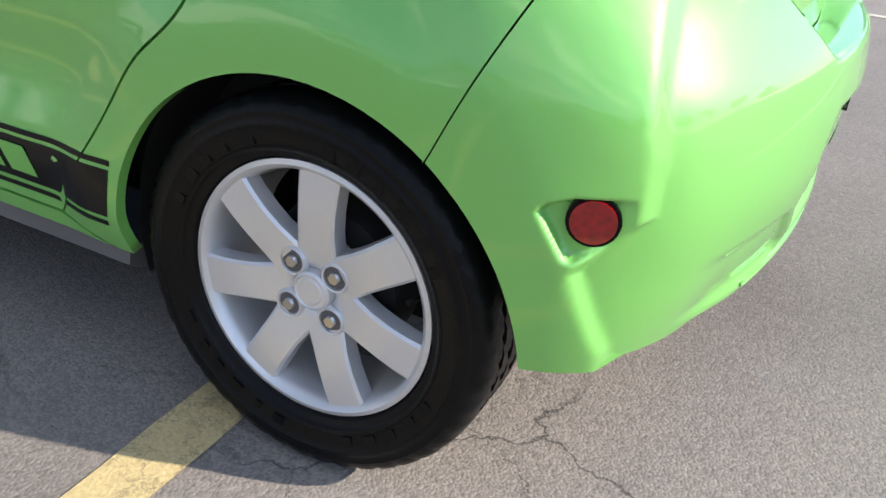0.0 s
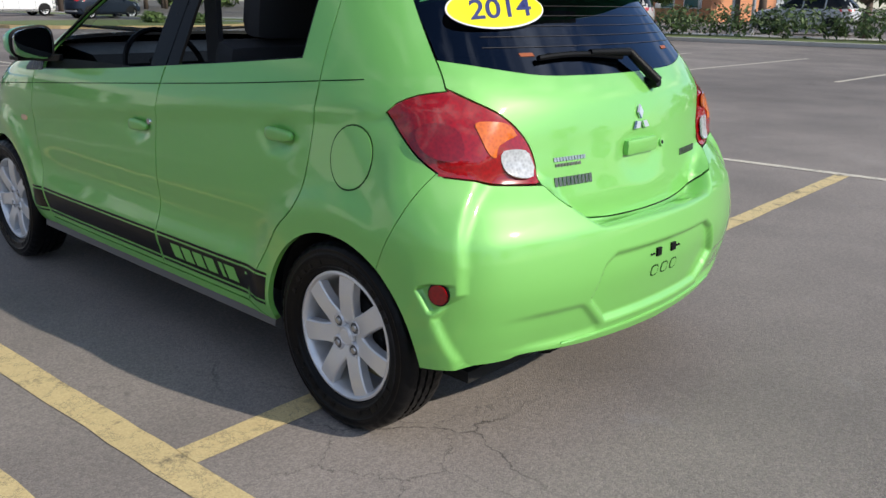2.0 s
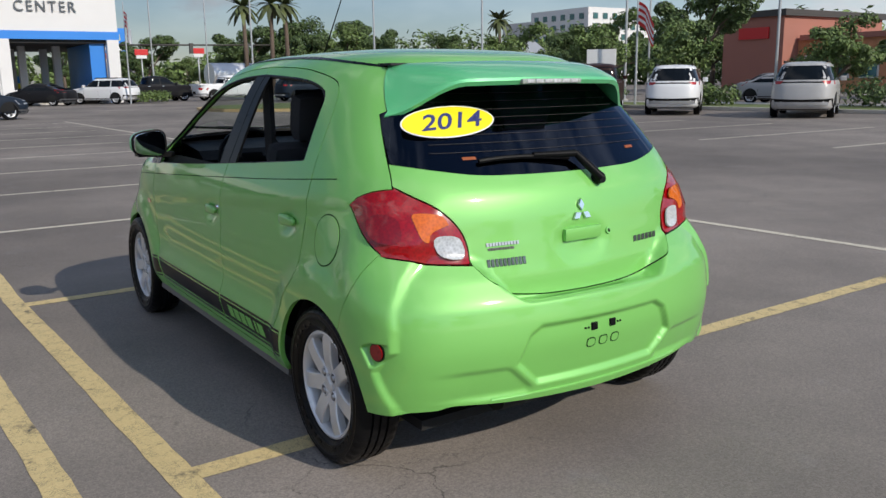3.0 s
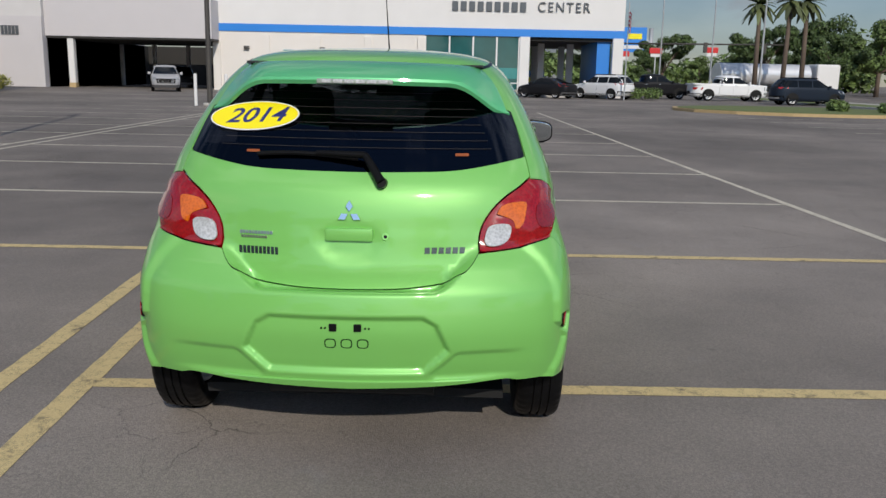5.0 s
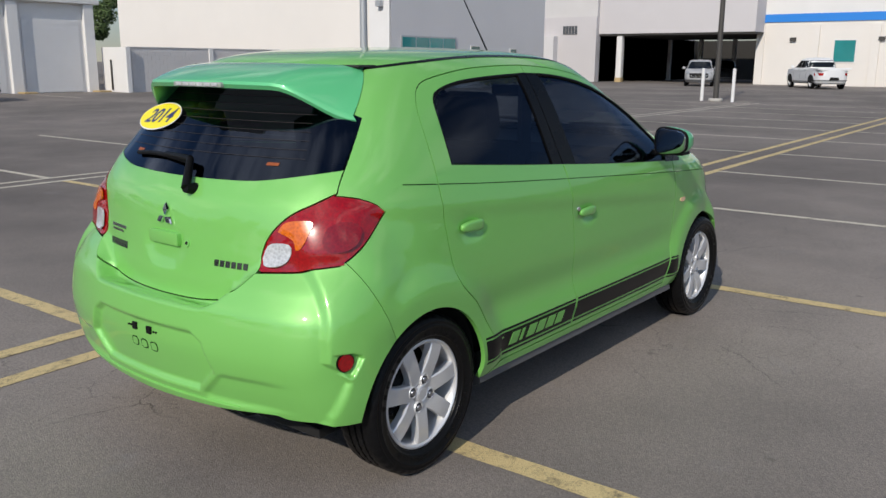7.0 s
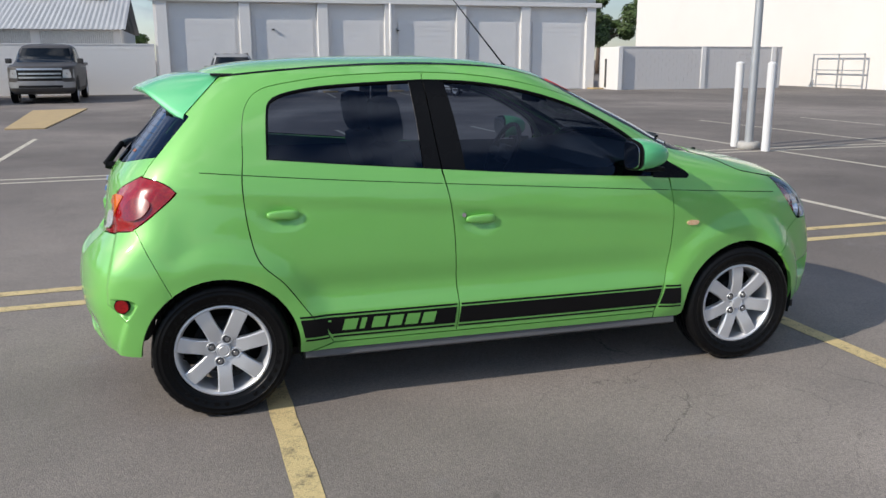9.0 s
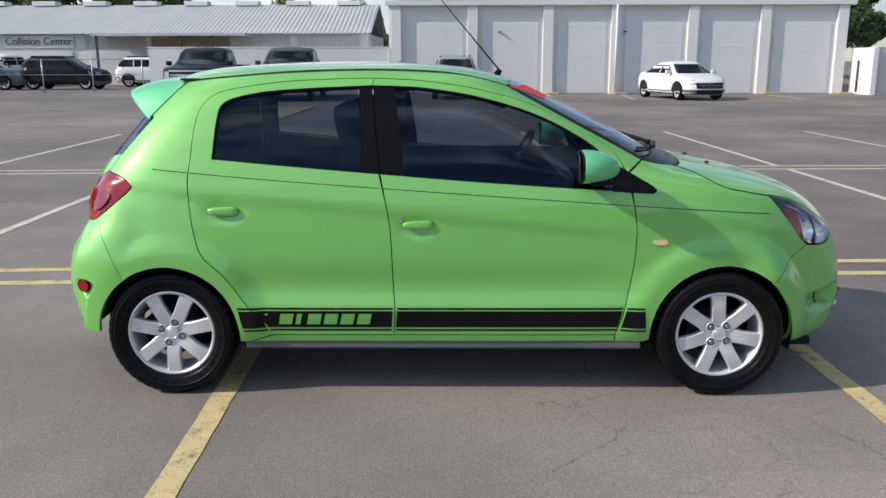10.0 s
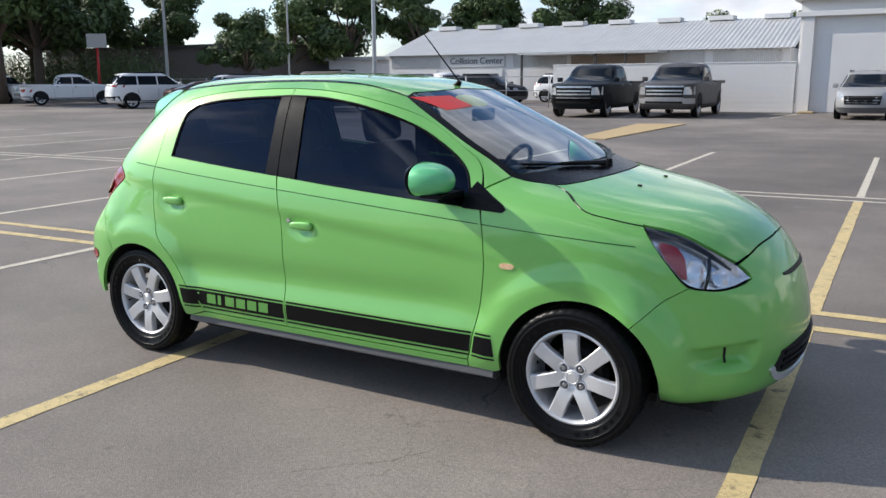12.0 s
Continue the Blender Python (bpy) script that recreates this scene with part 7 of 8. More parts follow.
gl = part("shop_front", box(XF - 0.3, XF - 0.12, -2.2, 5.05, 0.0, 4.44), SHOP_GLASS, b, "tall glazed showroom front")
for y in (-2.15, -0.3, 1.5, 3.3, 5.0):
    part("mullion", box(XF - 0.12, XF - 0.04, y - 0.06, y + 0.06, 0, 4.38), WHITE_POST, gl)
part("transom", box(XF - 0.12, XF - 0.05, -2.2, 0.0, 2.55, 2.65), WHITE_POST, gl)
part("lit_counter", box(XF - 0.12, XF - 0.1, 1.6, 5.0, 1.3, 2.1), TEAL_GLASS, gl)
part("column", box(XF - 0.5, XF + 0.1, 5.05, 5.8, 0, 4.44, 0.02), WHITE_WALL, b)
part("column", box(XF - 0.5, XF + 0.1, 12.1, 12.9, 0, 4.44, 0.02), WHITE_WALL, b)
part("portal_wall", box(XF - 9, XF - 0.5, 11.0, 12.0, 0, 4.4), BLUE_BAND, b, "blue portal wall")
part("drive_through_roof", box(XF - 18, XF - 0.25, 5.2, 12.8, 4.2, 4.95), DARK_ROOM, b)
for x in (-6, -12):
    part("column", box(XF + x - 0.3, XF + x + 0.3, 7.0, 7.5, 0, 4.2), WHITE_WALL, b)
    part("column", box(XF + x - 0.3, XF + x + 0.3, 9.4, 9.9, 0, 4.2), WHITE_WALL, b)
part("yellow_banner", box(XF - 16.2, XF - 16, 5.8, 8.6, 0.9, 1.5), YELLOW_VINYL, b)
part("blue_banner", box(XF - 16.2, XF - 16, 5.8, 8.6, 1.5, 2.1), BLUE_BAND, b)
rail = part("ramp_rail", box(XF + 2.0, XF + 2.05, -1.0, 11.0, 0.95, 1.02), WHITE_POST, b, "white ramp railing")
for i in range(11):
    part("rail_post", box(XF + 2.0, XF + 2.05, -1.0 + i * 1.2, -0.95 + i * 1.2, 0.0, 0.95), WHITE_POST, rail)
part("ramp", box(XF + 0.1, XF + 2.0, -1.0, 11.5, 0, 0.5), CONCRETE, b)
for i in range(9):
    y = -0.15 + i * 0.64
    part("sign_bar", box(XF + 0.0, XF + 0.12, y, y + 0.44, 6.25, 6.95), LETTER_GREY, b, "plain grey sign bar")
lt = text_mesh("sign_word", "CENTER", 1.02, pose(XF + 0.08, 8.25, 6.6, 90, 0, 90), LETTER_GREY, b, 0.05, space=1.25)
lt.scale = (0.9, 1.0, 1.0)

# pylon sign by the showroom
ps = thing("pylon_sign", "blue pylon sign with plain yellow mark", "sign")
part("post", tube((-125, 29.0, 0), (-125, 29.0, 9.0), 0.32, n=12), POLE_GREY, ps)
part("arm", box(-125.1, -124.9, 28.2, 29.0, 7.0, 7.3), POLE_GREY, ps)
part("panel", box(-125.3, -124.7, 24.6, 28.3, 5.5, 9.1), BLUE_BAND, ps)
part("mark", box(-124.7, -124.65, 25.4, 27.6, 7.4, 8.2), YELLOW_VINYL, ps)
part("mark", box(-124.7, -124.65, 25.0, 27.9, 6.0, 6.5), WHITE_POST, ps)

# body shop with corrugated roof
b = building("body_shop", "long white shed with a corrugated metal roof")
part("wall", box(4.0, 31.8, -62, -49.0, 0, 3.15), WHITE_WALL, b)
for x0, x1 in ((27.4, 31.6), (22.2, 26.7), (17.8, 21.6), (8.8, 12.4), (4.4, 8.3)):
    bm = bmesh.new()
    n = int((x1 - x0) / 0.11)
    prev = None
    for i in range(n * 2 + 1):
        x = x0 + (x1 - x0) * i / (n * 2)
        yy = -48.96 + (0.03 if i % 2 else 0.0)
        row = [bm.verts.new((x, yy, 2.25)), bm.verts.new((x, yy, 3.05))]
        if prev:
            bm.faces.new((prev[0], prev[1], row[1], row[0]))
        prev = row
    part("cladding", bm, ROOF_METAL, b, "ribbed metal cladding")
    if x0 > 15:
        d = part("bay_door", box(x0 + 0.2, x1 - 0.2, -49.0, -48.93, 0, 2.1), DOOR_PAINT, b, "closed roller door")
        for i in range(9):
            part("door_slat", box(x0 + 0.25, x1 - 0.25, -48.93, -48.915, 0.04 + i * 0.23, 0.25 + i * 0.23), DOOR_PAINT, d)
part("porch", box(11.0, 20.2, -49.0, -46.5, 2.95, 3.1), ROOF_METAL, b, "metal porch roof")
for x in (13.0, 14.9, 19.9):
    part("porch_post", box(x - 0.06, x + 0.06, -46.7, -46.58, 0, 2.95), POLE_DARK, b)
part("porch_back", box(12.5, 17.4, -48.98, -48.9, 0, 2.9), TERRACOTTA_PALE, b)
bm = bmesh.new()
n = 100
prev = None
for i in range(n * 2 + 1):
    x = 3.7 + 28.4 * i / (n * 2)
    up = 0.035 if i % 2 else 0.0
    row = [bm.verts.new((x, -48.6, 3.12 + up)), bm.verts.new((x, -55.5, 5.25 + up)), bm.verts.new((x, -62.4, 3.12 + up))]
    if prev:
        bm.faces.new((prev[0], prev[1], row[1], row[0]))
        bm.faces.new((prev[1], prev[2], row[2], row[1]))
    prev = row
part("roof", bm, ROOF_METAL, b, "weathered corrugated roof")
part("gable", extrude_poly([(-62, 3.1), (-49, 3.1), (-55.5, 5.2)], "x", 31.7, 31.85), WHITE_WALL, b)
for i in range(8):
    x = 5.0 + i * 3.5
    part("roof_vent", box(x, x + 1.6, -56.0, -55.0, 5.2, 5.5, 0.03), WHITE_POST, b, "white ridge vent")
bd = part("sign_board", box(22.3, 26.7, -48.98, -48.9, 2.3, 3.0), WHITE_WALL, b)
text_mesh("sign_words", "Collision Center", 0.62, pose(24.45, -48.86, 2.68, 90, 0, 180), LETTER_GREY, bd, 0.02)

# chain-link fence before the body shop
fn = thing("chain_fence", "thin galvanised fence with posts", "fence")
for i in range(14):
    x = 13.5 + i * 2.4
    part("post", tube((x, -36.2 - 0.0 * i, 0), (x, -36.2, 1.6), 0.03, n=8), POLE_GREY, fn)
for z in (0.1, 0.85, 1.55):
    part("rail", tube((13.5, -36.2, z), (44.7, -36.2, z), 0.018, n=6), POLE_GREY, fn)

# brown store and far white shed
b = building("brown_store", "long low brown flat-roofed store")
part("wall", box(48.5, 78.0, -64.0, -53.0, 0, 4.4), BROWN_WALL, b)
part("parapet", box(48.3, 78.2, -64.2, -52.8, 4.4, 4.7), POLE_DARK, b)
b = building("white_shed", "far white shed behind the fence")
part("wall", box(33.0, 46.0, -72.0, -60.0, 0, 3.2), WHITE_WALL, b)
part("roof", box(32.6, 46.4, -72.4, -59.6, 3.2, 3.5), ROOF_METAL, b)

# restaurant and hotel across the road
b = building("restaurant", "terracotta restaurant with orange wings")
part("wall", box(-44.6, -38.9, 58, 72, 0, 5.9), TERRACOTTA, b)
part("parapet", box(-44.9, -38.6, 57.7, 72.3, 5.9, 6.4), POLE_DARK, b)
part("wing", box(-38.9, -29, 60, 72, 0, 4.0), ORANGE_WALL, b)
part("wing_parapet", box(-38.6, -28.7, 59.7, 72.3, 4.0, 4.4), TERRACOTTA, b)
part("sign_bar", box(-43.0, -40.2, 57.85, 58.0, 4.2, 5.1), RED_SIGN, b, "plain red sign bar")
for i in range(4):
    fr = part("window", box(-38.2 + i * 2.3, -36.7 + i * 2.3, 59.9, 60.0, 1.0, 2.8), WHITE_WALL, b)
    part("pane", box(-38.1 + i * 2.3, -36.8 + i * 2.3, 59.86, 59.9, 1.1, 2.7), SHOP_GLASS, fr)
b = building("far_hotel", "white hotel block far behind the trees")
part("wall", box(-225, -197, 186, 214, 0, 23.0), WHITE_WALL, b)
part("wing", box(-246, -225, 190, 214, 0, 20.5), BLOCK_WALL, b)
for r in range(6):
    for c in range(6):
        part("window", box(-223 + c * 4.4, -221 + c * 4.4, 185.8, 186.05, 3.5 + r * 3.2, 5.3 + r * 3.2), SHOP_GLASS, b)
        part("window", box(-197.05, -196.8, 188 + c * 4.2, 190 + c * 4.2, 3.5 + r * 3.2, 5.3 + r * 3.2), SHOP_GLASS, b)
hut = building("blue_kiosk", "small pale blue kiosk with a hipped roof")
part("wall", box(-47.0, -44.8, 36, 38.2, 0, 3.1), KIOSK_BLUE, hut)
part("roof", extrude_poly([(-47.4, 3.1), (-44.4, 3.1), (-45.9, 3.95)], "y", 35.7, 38.5), POLE_GREY, hut)

# kerbs, grass, islands
c = structure("kerb", box(-75, 60, 27.6, 27.8, 0, 0.14, 0.02, GRID), CONCRETE, "pale concrete kerb along the lot", "kerb")
structure("grass_verge", box(-75, 60, 27.8, 31.5, 0, 0.12, 0, GRID), GRASS, "dry grass strip behind the kerb", "grass")
structure("pavement", box(-75, 60, 31.5, 33.2, 0, 0.125, 0, GRID), CONCRETE, "concrete pavement by the road", "pavement")
bm = extrude_poly([(-35.5 + 5.0 * math.cos(a / 16 * math.tau) - 2, 17.0 + 6.0 * math.sin(a / 16 * math.tau)) for a in range(16)], "z", 0, 0.15)
structure("planted_island", bm, GRASS, "grass island with a painted kerb", "kerb")
bm = extrude_poly([(-37.5 + 5.25 * math.cos(a / 16 * math.tau), 17.0 + 6.25 * math.sin(a / 16 * math.tau)) for a in range(16)], "z", 0, 0.13)
structure("island_kerb", bm, CURB_YELLOW, "yellow-painted island kerb", "kerb")
bm = extrude_poly([(3.2, -15.6), (4.0, -15.6), (4.6, -22.6), (3.2, -23.2)], "z", 0, 0.025)
structure("yellow_kerb", bm, CURB_YELLOW, "yellow-painted kerb nose", "kerb")


# ---- plants ----
def leaf_cloud(rng, blobs, count, size):
    """Many small folded leaves scattered through rounded clumps."""
    pts = []
    for _ in range(count):
        (cx, cy, cz), r = rng.choice(blobs)
        d = Vector((rng.gauss(0, 1), rng.gauss(0, 1), rng.gauss(0, 1))).normalized() * (rng.random() ** 0.4)
        pts.append((Vector((cx + d.x * r, cy + d.y * r, cz + d.z * r * 0.75)), d))
    vs, fs = [], []
    for p, d in pts:
        n = (d + Vector((rng.uniform(-0.8, 0.8), rng.uniform(-0.8, 0.8), rng.uniform(-0.2, 1.0)))).normalized()
        u = n.orthogonal().normalized()
        u.rotate(Matrix.Rotation(rng.random() * math.tau, 3, n))
        v = n.cross(u)
        s = size * rng.uniform(0.6, 1.3)
        k = len(vs)
        vs += [p - u * s, p - v * s * 0.45 + n * s * 0.12, p + u * s, p + v * s * 0.45 + n * s * 0.12]
        fs.append((k, k + 1, k + 2, k + 3))
    me = bpy.data.meshes.new("crown")
    me.from_pydata(vs, [], fs)
    return me


def tree(seed, height, spread, material, label, count=2600, size=0.30):
    rng = random.Random(seed)
    t = thing("tree", label, "tree", "trees")
    bm = bmesh.new()
    fork = height * 0.32
    add_tube(bm, (0, 0, 0), (rng.uniform(-0.2, 0.2), rng.uniform(-0.2, 0.2), fork), height * 0.035, height * 0.024, 9)
    blobs = []
    for k in range(13):
        a, r = k * 2.4 + rng.random(), spread * rng.uniform(0.15, 0.78)
        e = Vector((math.cos(a) * r, math.sin(a) * r, height * rng.uniform(0.42, 0.90)))
        mid = Vector((e.x * 0.45, e.y * 0.45, fork + (e.z - fork) * 0.6))
        add_tube(bm, (0, 0, fork * 0.95), mid, height * 0.014, height * 0.009, 6)
        add_tube(bm, mid, e, height * 0.009, height * 0.004, 6)
        blobs.append((e, spread * rng.uniform(0.18, 0.32)))
        blobs.append((e + Vector((rng.uniform(-1, 1), rng.uniform(-1, 1), rng.uniform(-0.3, 0.6))) * spread * 0.3, spread * rng.uniform(0.10, 0.20)))
    part("trunk", bm, BARK, t)
    me = leaf_cloud(rng, blobs, count, size)
    me.materials.append(material)
    c = new("crown", me)
    c.parent = t
    return t


def palm(seed, height, label):
    rng = random.Random(seed)
    t = thing("palm_tree", label, "tree", "palms")
    bm = bmesh.new()
    add_tube(bm, (0, 0, 0), (0.2, 0.1, height), 0.28, 0.2, 10)
    part("trunk", bm, BARK, t)
    vs, fs = [], []
    for k in range(34):
        a, droop = k * 2.4, rng.uniform(-0.2, 1.3)
        d, up = Vector((math.cos(a), math.sin(a), 0)), 1.0 - droop
        base, prev = Vector((0.2, 0.1, height)), None
        side = Vector((-d.y, d.x, 0))
        for j in range(6):
            q = j / 5
            p = base + d * (1.9 * q) + Vector((0, 0, up * 1.4 * q - 1.5 * q * q * max(0.3, droop)))
            w = 0.34 * math.sin(min(3.0, 0.35 + q * 2.6))
            i = len(vs)
            vs += [p - side * w - Vector((0, 0, 0.15 * w)), p, p + side * w - Vector((0, 0, 0.15 * w))]
            if prev is not None:
                fs += [(prev, prev + 1, i + 1, i), (prev + 1, prev + 2, i + 2, i + 1)]
            prev = i
    me = bpy.data.meshes.new("fronds")
    me.from_pydata([tuple(v) for v in vs], [], fs)
    me.materials.append(FROND)
    c = new("fronds", me)
    c.parent = t
    return t


KIT = [tree(11, 9.5, 5.5, LEAF_DARK, "broad dark green oak behind the lot", 15000, 0.22), tree(12, 8.0, 4.6, LEAF_MID, "rounded green tree with an open crown", 12000, 0.20), tree(13, 11.0, 6.0, LEAF_DARK, "tall dark tree with a ragged crown", 16000, 0.24), tree(14, 5.0, 3.2, LEAF_MID, "small green tree beside the road", 7000, 0.13)]


def place(k, x, y, turn, size):
    copy_thing(KIT[k], pose(x, y, 0, 0, 0, turn) @ Matrix.Diagonal((size, size, size, 1)))


SITES = [(2, 50, -30, 20, 1.2), (0, 56, -37, 80, 1.3), (2, 60, -30, 200, 1.25), (1, 80, -68, 130, 1.0), (1, 72, -74, 10, 0.9), (0, 40.2, -42.9, 60, 0.68), (1, 49, -58, 45, 1.1), (0, 46, -63, 145, 1.1), (2, 40, -67, 160, 1.0), (0, 35, -71, 250, 1.05), (2, 30, -75, 310, 1.0),
         (0, 25, -77, 40, 0.95), (1, 16, -80, 95, 0.95), (1, 8, -80, 15, 0.9), (0, 52, -66, 5, 1.1), (0, -24, -68, 30, 0.7), (2, -30, -74, 70, 0.75), (0, -36, -78, 220, 0.8),
         (2, -38, 47, 100, 0.7), (1, -20, 45, 60, 0.75), (3, -50, 41, 10, 0.8), (0, -52, 50, 210, 0.8), (2, -62, 54, 160, 0.75), (1, -72, 50, 120, 0.9), (0, -82, 46, 20, 0.9), (0, -8, 47, 290, 0.8), (2, 2, 49, 75, 0.75), (1, 10, 46, 200, 0.9),
         (2, -96, 44, 230, 0.9), (0, -108, 38, 330, 0.95), (2, -112, 28, 140, 0.9), (0, -120, 50, 55, 1.1), (1, -104, 56, 10, 1.2), (2, -126, 20, 65, 0.9), (0, -135, 12, 180, 0.9), (3, -38, 30.5, 0, 0.9), (3, -26, 31, 90, 0.8), (3, -9, 32, 170, 0.9), (3, -18, 31.5, 33, 0.75),
         (2, -75, 75, 0, 1.0), (0, -90, 80, 100, 1.1), (2, -60, 82, 200, 1.0), (0, -15, 78, 20, 1.1), (2, 0, 82, 200, 1.0), (0, -105, 70, 45, 1.1),
         (0, -108, 25, 20, 0.6), (1, -108, 32, 80, 0.75), (2, -103, 38, 140, 1.0), (0, -100, 44, 200, 1.25), (1, -98, 50, 260, 1.4), (0, -110, 20, 320, 0.8), (2, -112, 60, 15, 1.2), (0, -33, -66, 15, 0.72), (2, -38, -72, 80, 0.75), (0, 66, -36, 33, 1.1), (2, 63, -46, 10, 1.1), (0, 64, -42, 70, 1.2), (2, 72, -50, 150, 1.1), (2, 75, -40, 133, 1.2), (0, 85, -30, 233, 1.2), (2, 70, 20, 0, 1.2), (0, 75, 0, 90, 1.2), (2, 68, 45, 180, 1.2), (0, 72, -18, 15, 1.1), (1, 60, 60, 0, 1.2)]
for k, x, y, turn, size in SITES:
    place(k, x, y, turn, size * (0.78 if x < -95 else 0.72 if x < -50 and y > 40 else 1.0))
for ob, site in zip(KIT, ((-25, 60), (-52, 66), (64, -56), (-33, 33))):
    ob.matrix_basis = pose(*site, 0)
P = palm(5, 10.0, "tall palm with drooping fronds")
for x, y, s in ((-78, 28.6, 0.86), (-79, 33.4, 0.9), (-60, 46, 0.66)):
    copy_thing(P, pose(x, y, 0, 0, 0, x * 7) @ Matrix.Diagonal((s, s, s, 1)))
P.matrix_basis = pose(-77, 30.8, 0) @ Matrix.Diagonal((0.88, 0.88, 0.88, 1))


def hedge(x0, x1, y0, y1, h, material, label, seed, count):
    rng = random.Random(seed)
    blobs = []
    n = max(2, int((x1 - x0) / 0.7))
    for i in range(n):
        blobs.append((Vector((x0 + (x1 - x0) * (i + 0.5) / n, rng.uniform(y0, y1), h * 0.5)), h * rng.uniform(0.5, 0.62)))
    me = leaf_cloud(rng, blobs, count, 0.10)
    me.materials.append(material)
    ob = new("hedge", me)
    return tagged(ob, label, "hedge", kind="stuff")


hedge(-46.6, -38.2, -26.6, -25.9, 1.15, LEAF_YELLOW, "yellow-green clipped shrubs at the wall", 3, 2600)
hedge(44, 80, -46.6, -45.2, 2.2, LEAF_DARK, "dark overgrown hedge behind the fence", 21, 9000)
hedge(50, 70, -43.5, -41.5, 4.6, LEAF_DARK, "dark tangled thicket behind the parked row", 22, 16000)
hedge(-34, -26, 26.5, 28, 1.3, LEAF_DARK, "dark clipped hedge behind the kerb", 4, 3000)
hedge(-16, -4, 28.3, 29.6, 1.4, LEAF_DARK, "dark clipped hedge behind the kerb", 6, 3600)
hedge(-24, -20, 27.6, 28.6, 1.1, LEAF_MID, "green shrubs behind the kerb", 7, 1600)
hedge(-38, -34.5, 18, 20.5, 0.7, LEAF_MID, "low shrubs on the island", 8, 1800)
hedge(-61, -55, 13.0, 14.5, 1.0, LEAF_MID, "low shrubs by the showroom", 9, 1600)


# ---- far woods along the horizon ----
def far_woods(seed, a, b, h, count, label):
    rng = random.Random(seed)
    a, b = Vector(a), Vector(b)
    n = int((b - a).length / 3.2)
    blobs = []
    for i in range(n):
        c = a.lerp(b, (i + rng.random()) / n)
        top = h * rng.uniform(0.6, 1.05)
        blobs.append((Vector((c.x + rng.uniform(-4, 4), c.y + rng.uniform(-4, 4), top * 0.62)), top * 0.5))
        blobs.append((Vector((c.x + rng.uniform(-2, 6), c.y + rng.uniform(-4, 4), top * 0.28)), top * 0.42))
    me = leaf_cloud(rng, blobs, count, 0.62)
    me.materials.append(LEAF_MID)
    return tagged(new("far_woods", me), label, "trees", kind="stuff")


far_woods(31, (-150, -20, 0), (-150, 60, 0), 7.0, 9000, "low green belt of trees beyond the road")
far_woods(32, (-150, 60, 0), (-110, 105, 0), 11.0, 8000, "green belt of trees beyond the road")
far_woods(33, (-110, 105, 0), (40, 118, 0), 11.0, 15000, "green belt of trees behind the shops")


# ---- poles, bollards, flags ----
def lamp_pole(x, y, h, r, material, label, arm=None):
    t = thing("street_lamp", label, "lamp post", at=pose(x, y, 0))
    part("pole", tube((0, 0, 0), (0, 0, h), r, r * 0.7, 14), material, t, "", True)
    part("base", tube((0, 0, 0), (0, 0, 0.12), r * 2.6, r * 2.4, 18), CONCRETE, t)
    if arm:
        part("lamp_head", box(arm[0] - 0.25, arm[0] + 0.25, arm[1] - 0.15, arm[1] + 0.15, h - 0.15, h + 0.02, 0.03), material, t)
    return t


lamp_pole(-8.67, -7.69, 9.0, 0.07, POLE_GREY, "grey steel lamp post on a round base", (0.5, 0))
lamp_pole(-30.7, -9.6, 9.0, 0.11, POLE_DARK, "dark lamp post at the row's end", (0.5, 0))
for i, (x, y, h) in enumerate(((-8.68, -8.08, 1.38), (-8.70, -7.29, 1.38), (-30.8, -10.2, 1.25), (-30.6, -8.9, 1.25))):
    t = thing("bollard", "white-painted round steel bollard", "bollard", "bollards", at=pose(x, y, 0))
    part("post", tube((0, 0, 0), (0, 0, h), 0.066, 0.066, 20), WHITE_POST, t, "", True)
    part("cap", lathe([(0.0, 0.030), (0.038, 0.022), (0.061, 0.007), (0.066, 0.0)], 20), WHITE_POST, t, "", True).matrix_basis = pose(0, 0, h, 90, 0, 0)
for x, y, h, r in ((-20.5, 31, 11, 0.07), (-31.5, 33, 11, 0.08), (-27, 30, 7, 0.06), (-45, 33, 10, 0.08), (-62, 34, 12, 0.09), (-75, 28, 12, 0.1), (-14.2, 34, 11, 0.08), (-70, 22, 9, 0.07), (-80, 20, 10, 0.08), (57, -38, 9, 0.12), (47, -41.5, 9, 0.14), (22, -33, 11, 0.12), (44, -52, 8, 0.1), (38, -56, 7, 0.09)):
    lamp_pole(x, y, h, r, POLE_GREY, "thin grey street pole" if y > 0 else "weathered grey utility pole", (0.9, 0) if y > 0 and h > 10 else None)


def flag(x, y, h, label):
    t = thing("flag_pole", label, "flag", at=pose(x, y, 0))
    part("pole", tube((0, 0, 0), (0, 0, h), 0.06, 0.03, 10), POLE_GREY, t, "", True)
    cloth = part("flag_cloth", box(0.1, 0.12, 0.0, 0.02, h - 1.9, h - 1.88), WHITE_POST, t)
    for k in range(7):
        bm = bmesh.new()
        prev = None
        for i in range(9):
            u = i / 8
            p = Vector((0.08 + 1.0 * u, 0.1 * math.sin(u * 5), h - 0.6 - 0.14 * k - 1.0 * u + 0.1 * math.sin(u * 4)))
            row = [bm.verts.new(p), bm.verts.new(p + Vector((-0.05, 0, -0.14)))]
            if prev:
                bm.faces.new((prev[0], row[0], row[1], prev[1]))
            prev = row
        part("stripe", bm, RED_SIGN if k % 2 == 0 else WHITE_POST, cloth)
    return t


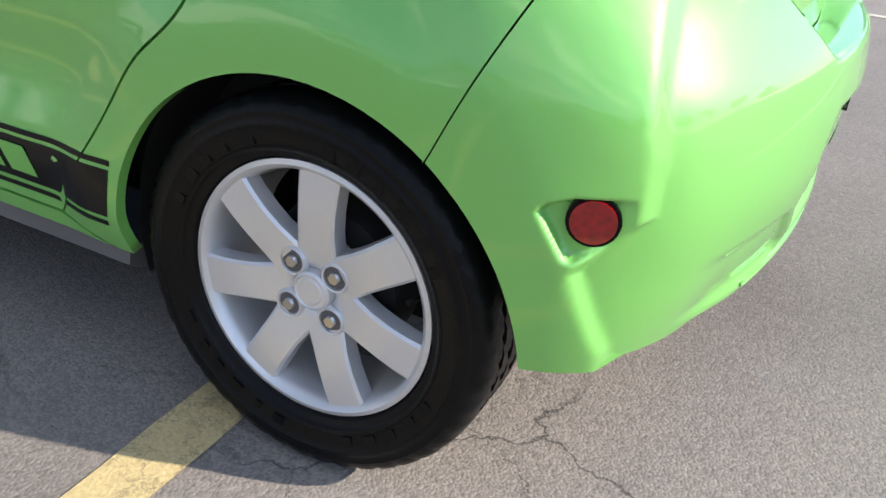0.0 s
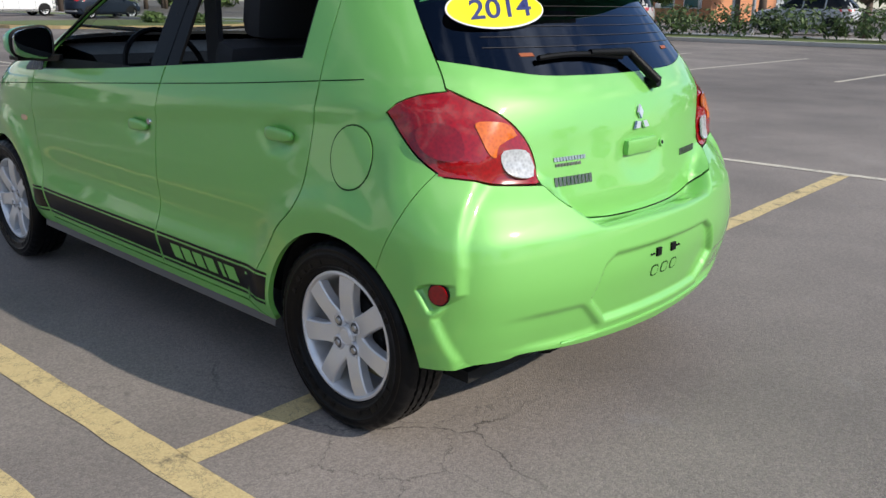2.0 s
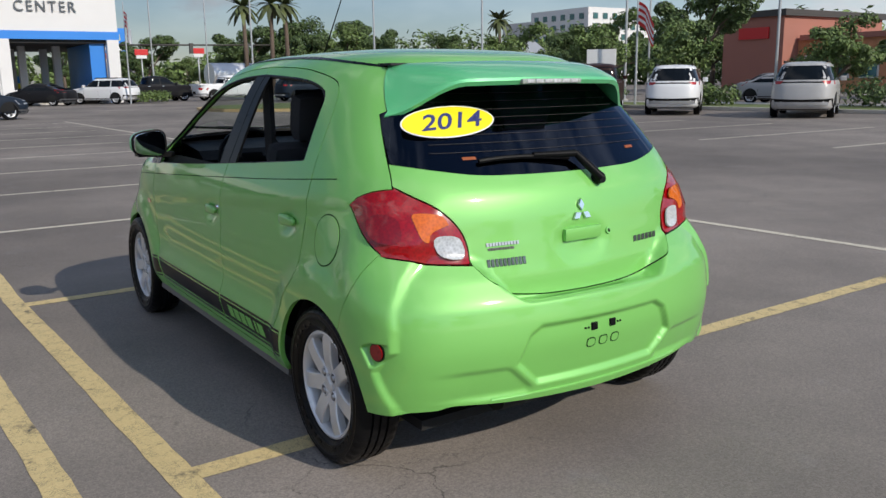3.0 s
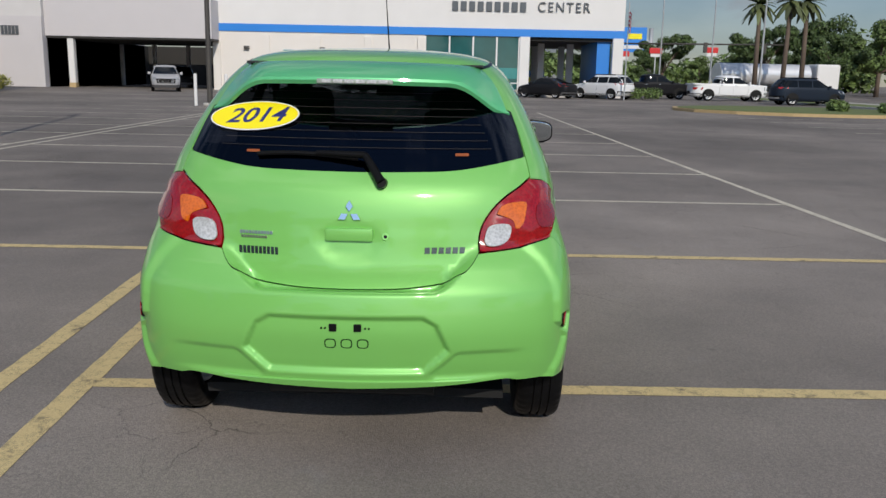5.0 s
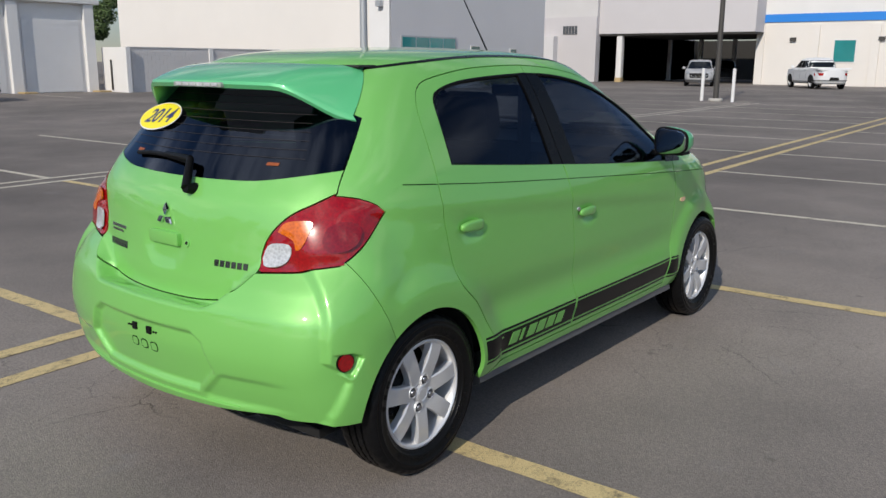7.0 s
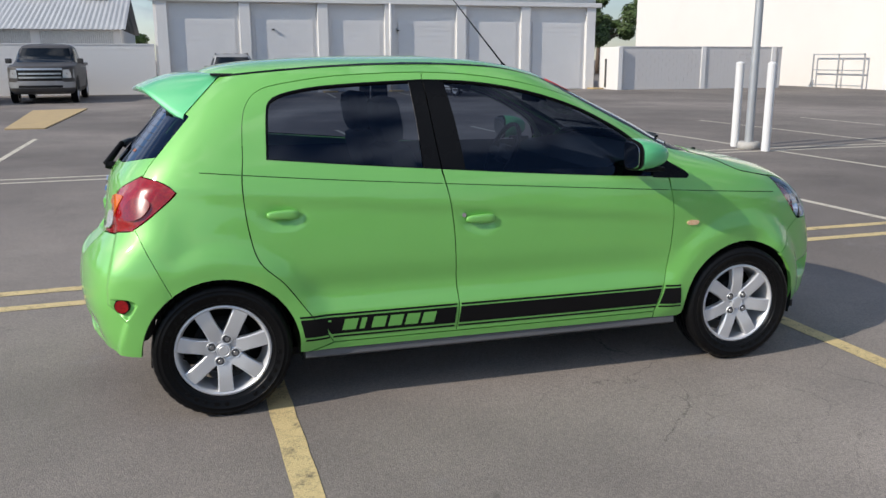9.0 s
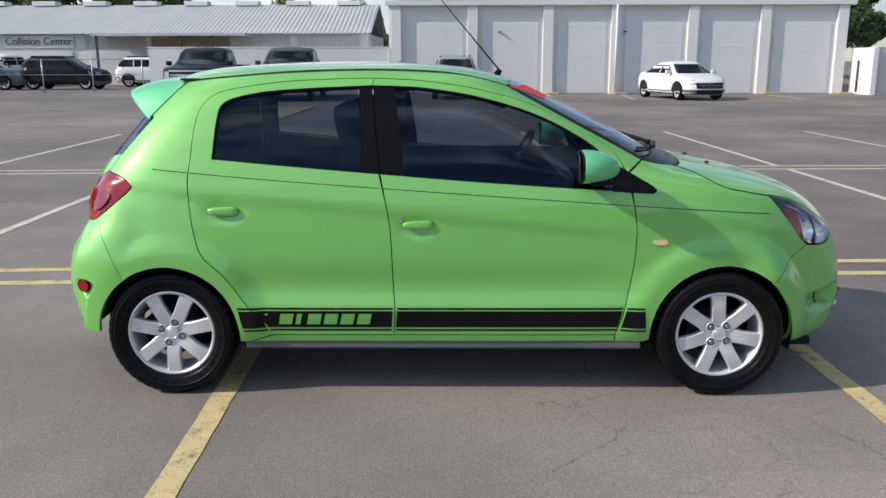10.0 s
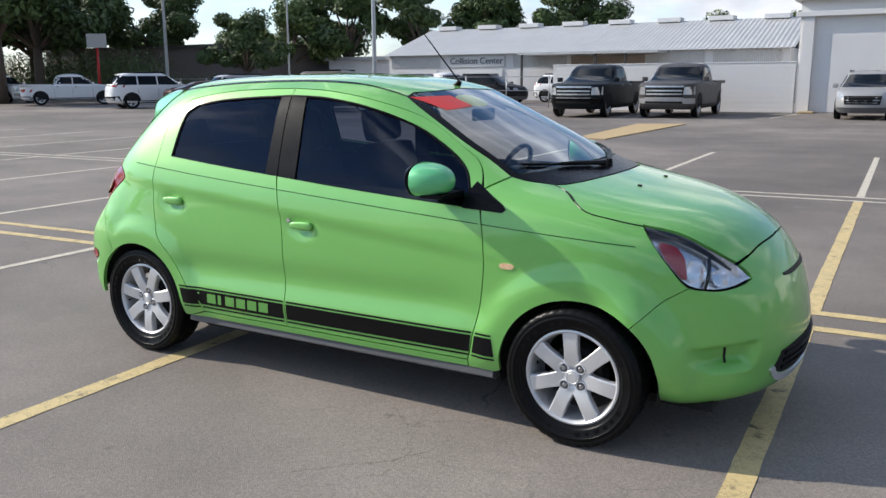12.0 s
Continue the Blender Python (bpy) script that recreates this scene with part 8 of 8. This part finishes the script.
flag(-56, 12, 6.6, "limp striped flag on a slim pole")
flag(-24.5, 26.5, 5.2, "striped flag on a slim pole")
flag(-13.5, 30.5, 6.4, "striped flag on a slim pole")
sg = thing("road_sign", "small green road sign on a post", "sign", at=pose(-16.5, 33.5, 0))
part("post", tube((0, 0, 0), (0, 0, 3.0), 0.04), POLE_GREY, sg)
part("plate", box(-0.35, 0.35, -0.03, 0.03, 2.0, 3.5, 0.01), GREEN_SIGN, sg)
for x, y, z in ((-100, 24.1, 4.9), (-100, 30.8, 5.1), (-104, 21.0, 4.6)):
    rs = thing("shop_sign", "small red shop sign on a pole by the road", "sign", at=pose(x, y, 0, 0, 0, 90))
    part("post", tube((0, 0, 0), (0, 0, z), 0.08, n=10), POLE_GREY, rs)
    part("panel", box(-0.75, 0.75, -0.12, 0.12, z - 0.3, z + 0.35, 0.03), RED_SIGN, rs)
    part("lower_panel", box(-0.6, 0.6, -0.1, 0.1, z - 0.7, z - 0.34, 0.02), WHITE_POST, rs)
bb = thing("white_board", "white rectangular board on a red post", "sign", at=pose(51, -38.5, 0))
part("post", tube((0, 0, 0), (0, 0, 3.9), 0.1), RED_SIGN, bb)
part("board", box(-0.7, 0.7, -0.1, 0.1, 3.9, 4.9, 0.02, Matrix.Rotation(radians(35), 4, "Z")), WHITE_POST, bb)
bb = thing("display_board", "white board standing behind parked trucks", "board", at=pose(-29.7, 29.4, 0, 0, 0, 40))
part("board", box(-0.75, 0.75, -0.05, 0.05, 1.5, 2.75, 0.02), WHITE_POST, bb)
part("post", box(-0.7, -0.62, -0.05, 0.05, 0, 1.5), POLE_GREY, bb)
part("post", box(0.62, 0.7, -0.05, 0.05, 0, 1.5), POLE_GREY, bb)
sm = thing("traffic_signal", "dark signal mast arm over the road", "traffic light", at=pose(-100, 24, 0))
part("mast", tube((0, -4, 0), (0, -4, 6.0), 0.16), POLE_DARK, sm)
part("arm", tube((0, -4, 5.7), (0, 16, 5.9), 0.1), POLE_DARK, sm)
for y in (6, 13):
    part("signal_head", box(-0.2, 0.2, y - 0.2, y + 0.2, 4.8, 6.0), POLE_DARK, sm)
tk = thing("tanker_truck", "silver tanker lorry on the far road", "truck", at=pose(-86, 32, 0, 0, 0, 10))
part("tank", tube((0, -5, 2.2), (0, 5, 2.2), 1.15, 1.15, 24), ALLOY, tk, "", True)
part("cab", box(-1.2, 1.2, 5.6, 8.2, 0.6, 3.4, 0.2), WHITE_POST, tk)
part("chassis", box(-1.0, 1.0, -5.2, 8.0, 0.5, 1.0), SOOT, tk)
for y in (-4, -2.8, 4.2, 7):
    part("wheel", tube((-1.2, y, 0.5), (1.2, y, 0.5), 0.5, n=20), RUBBER, tk)
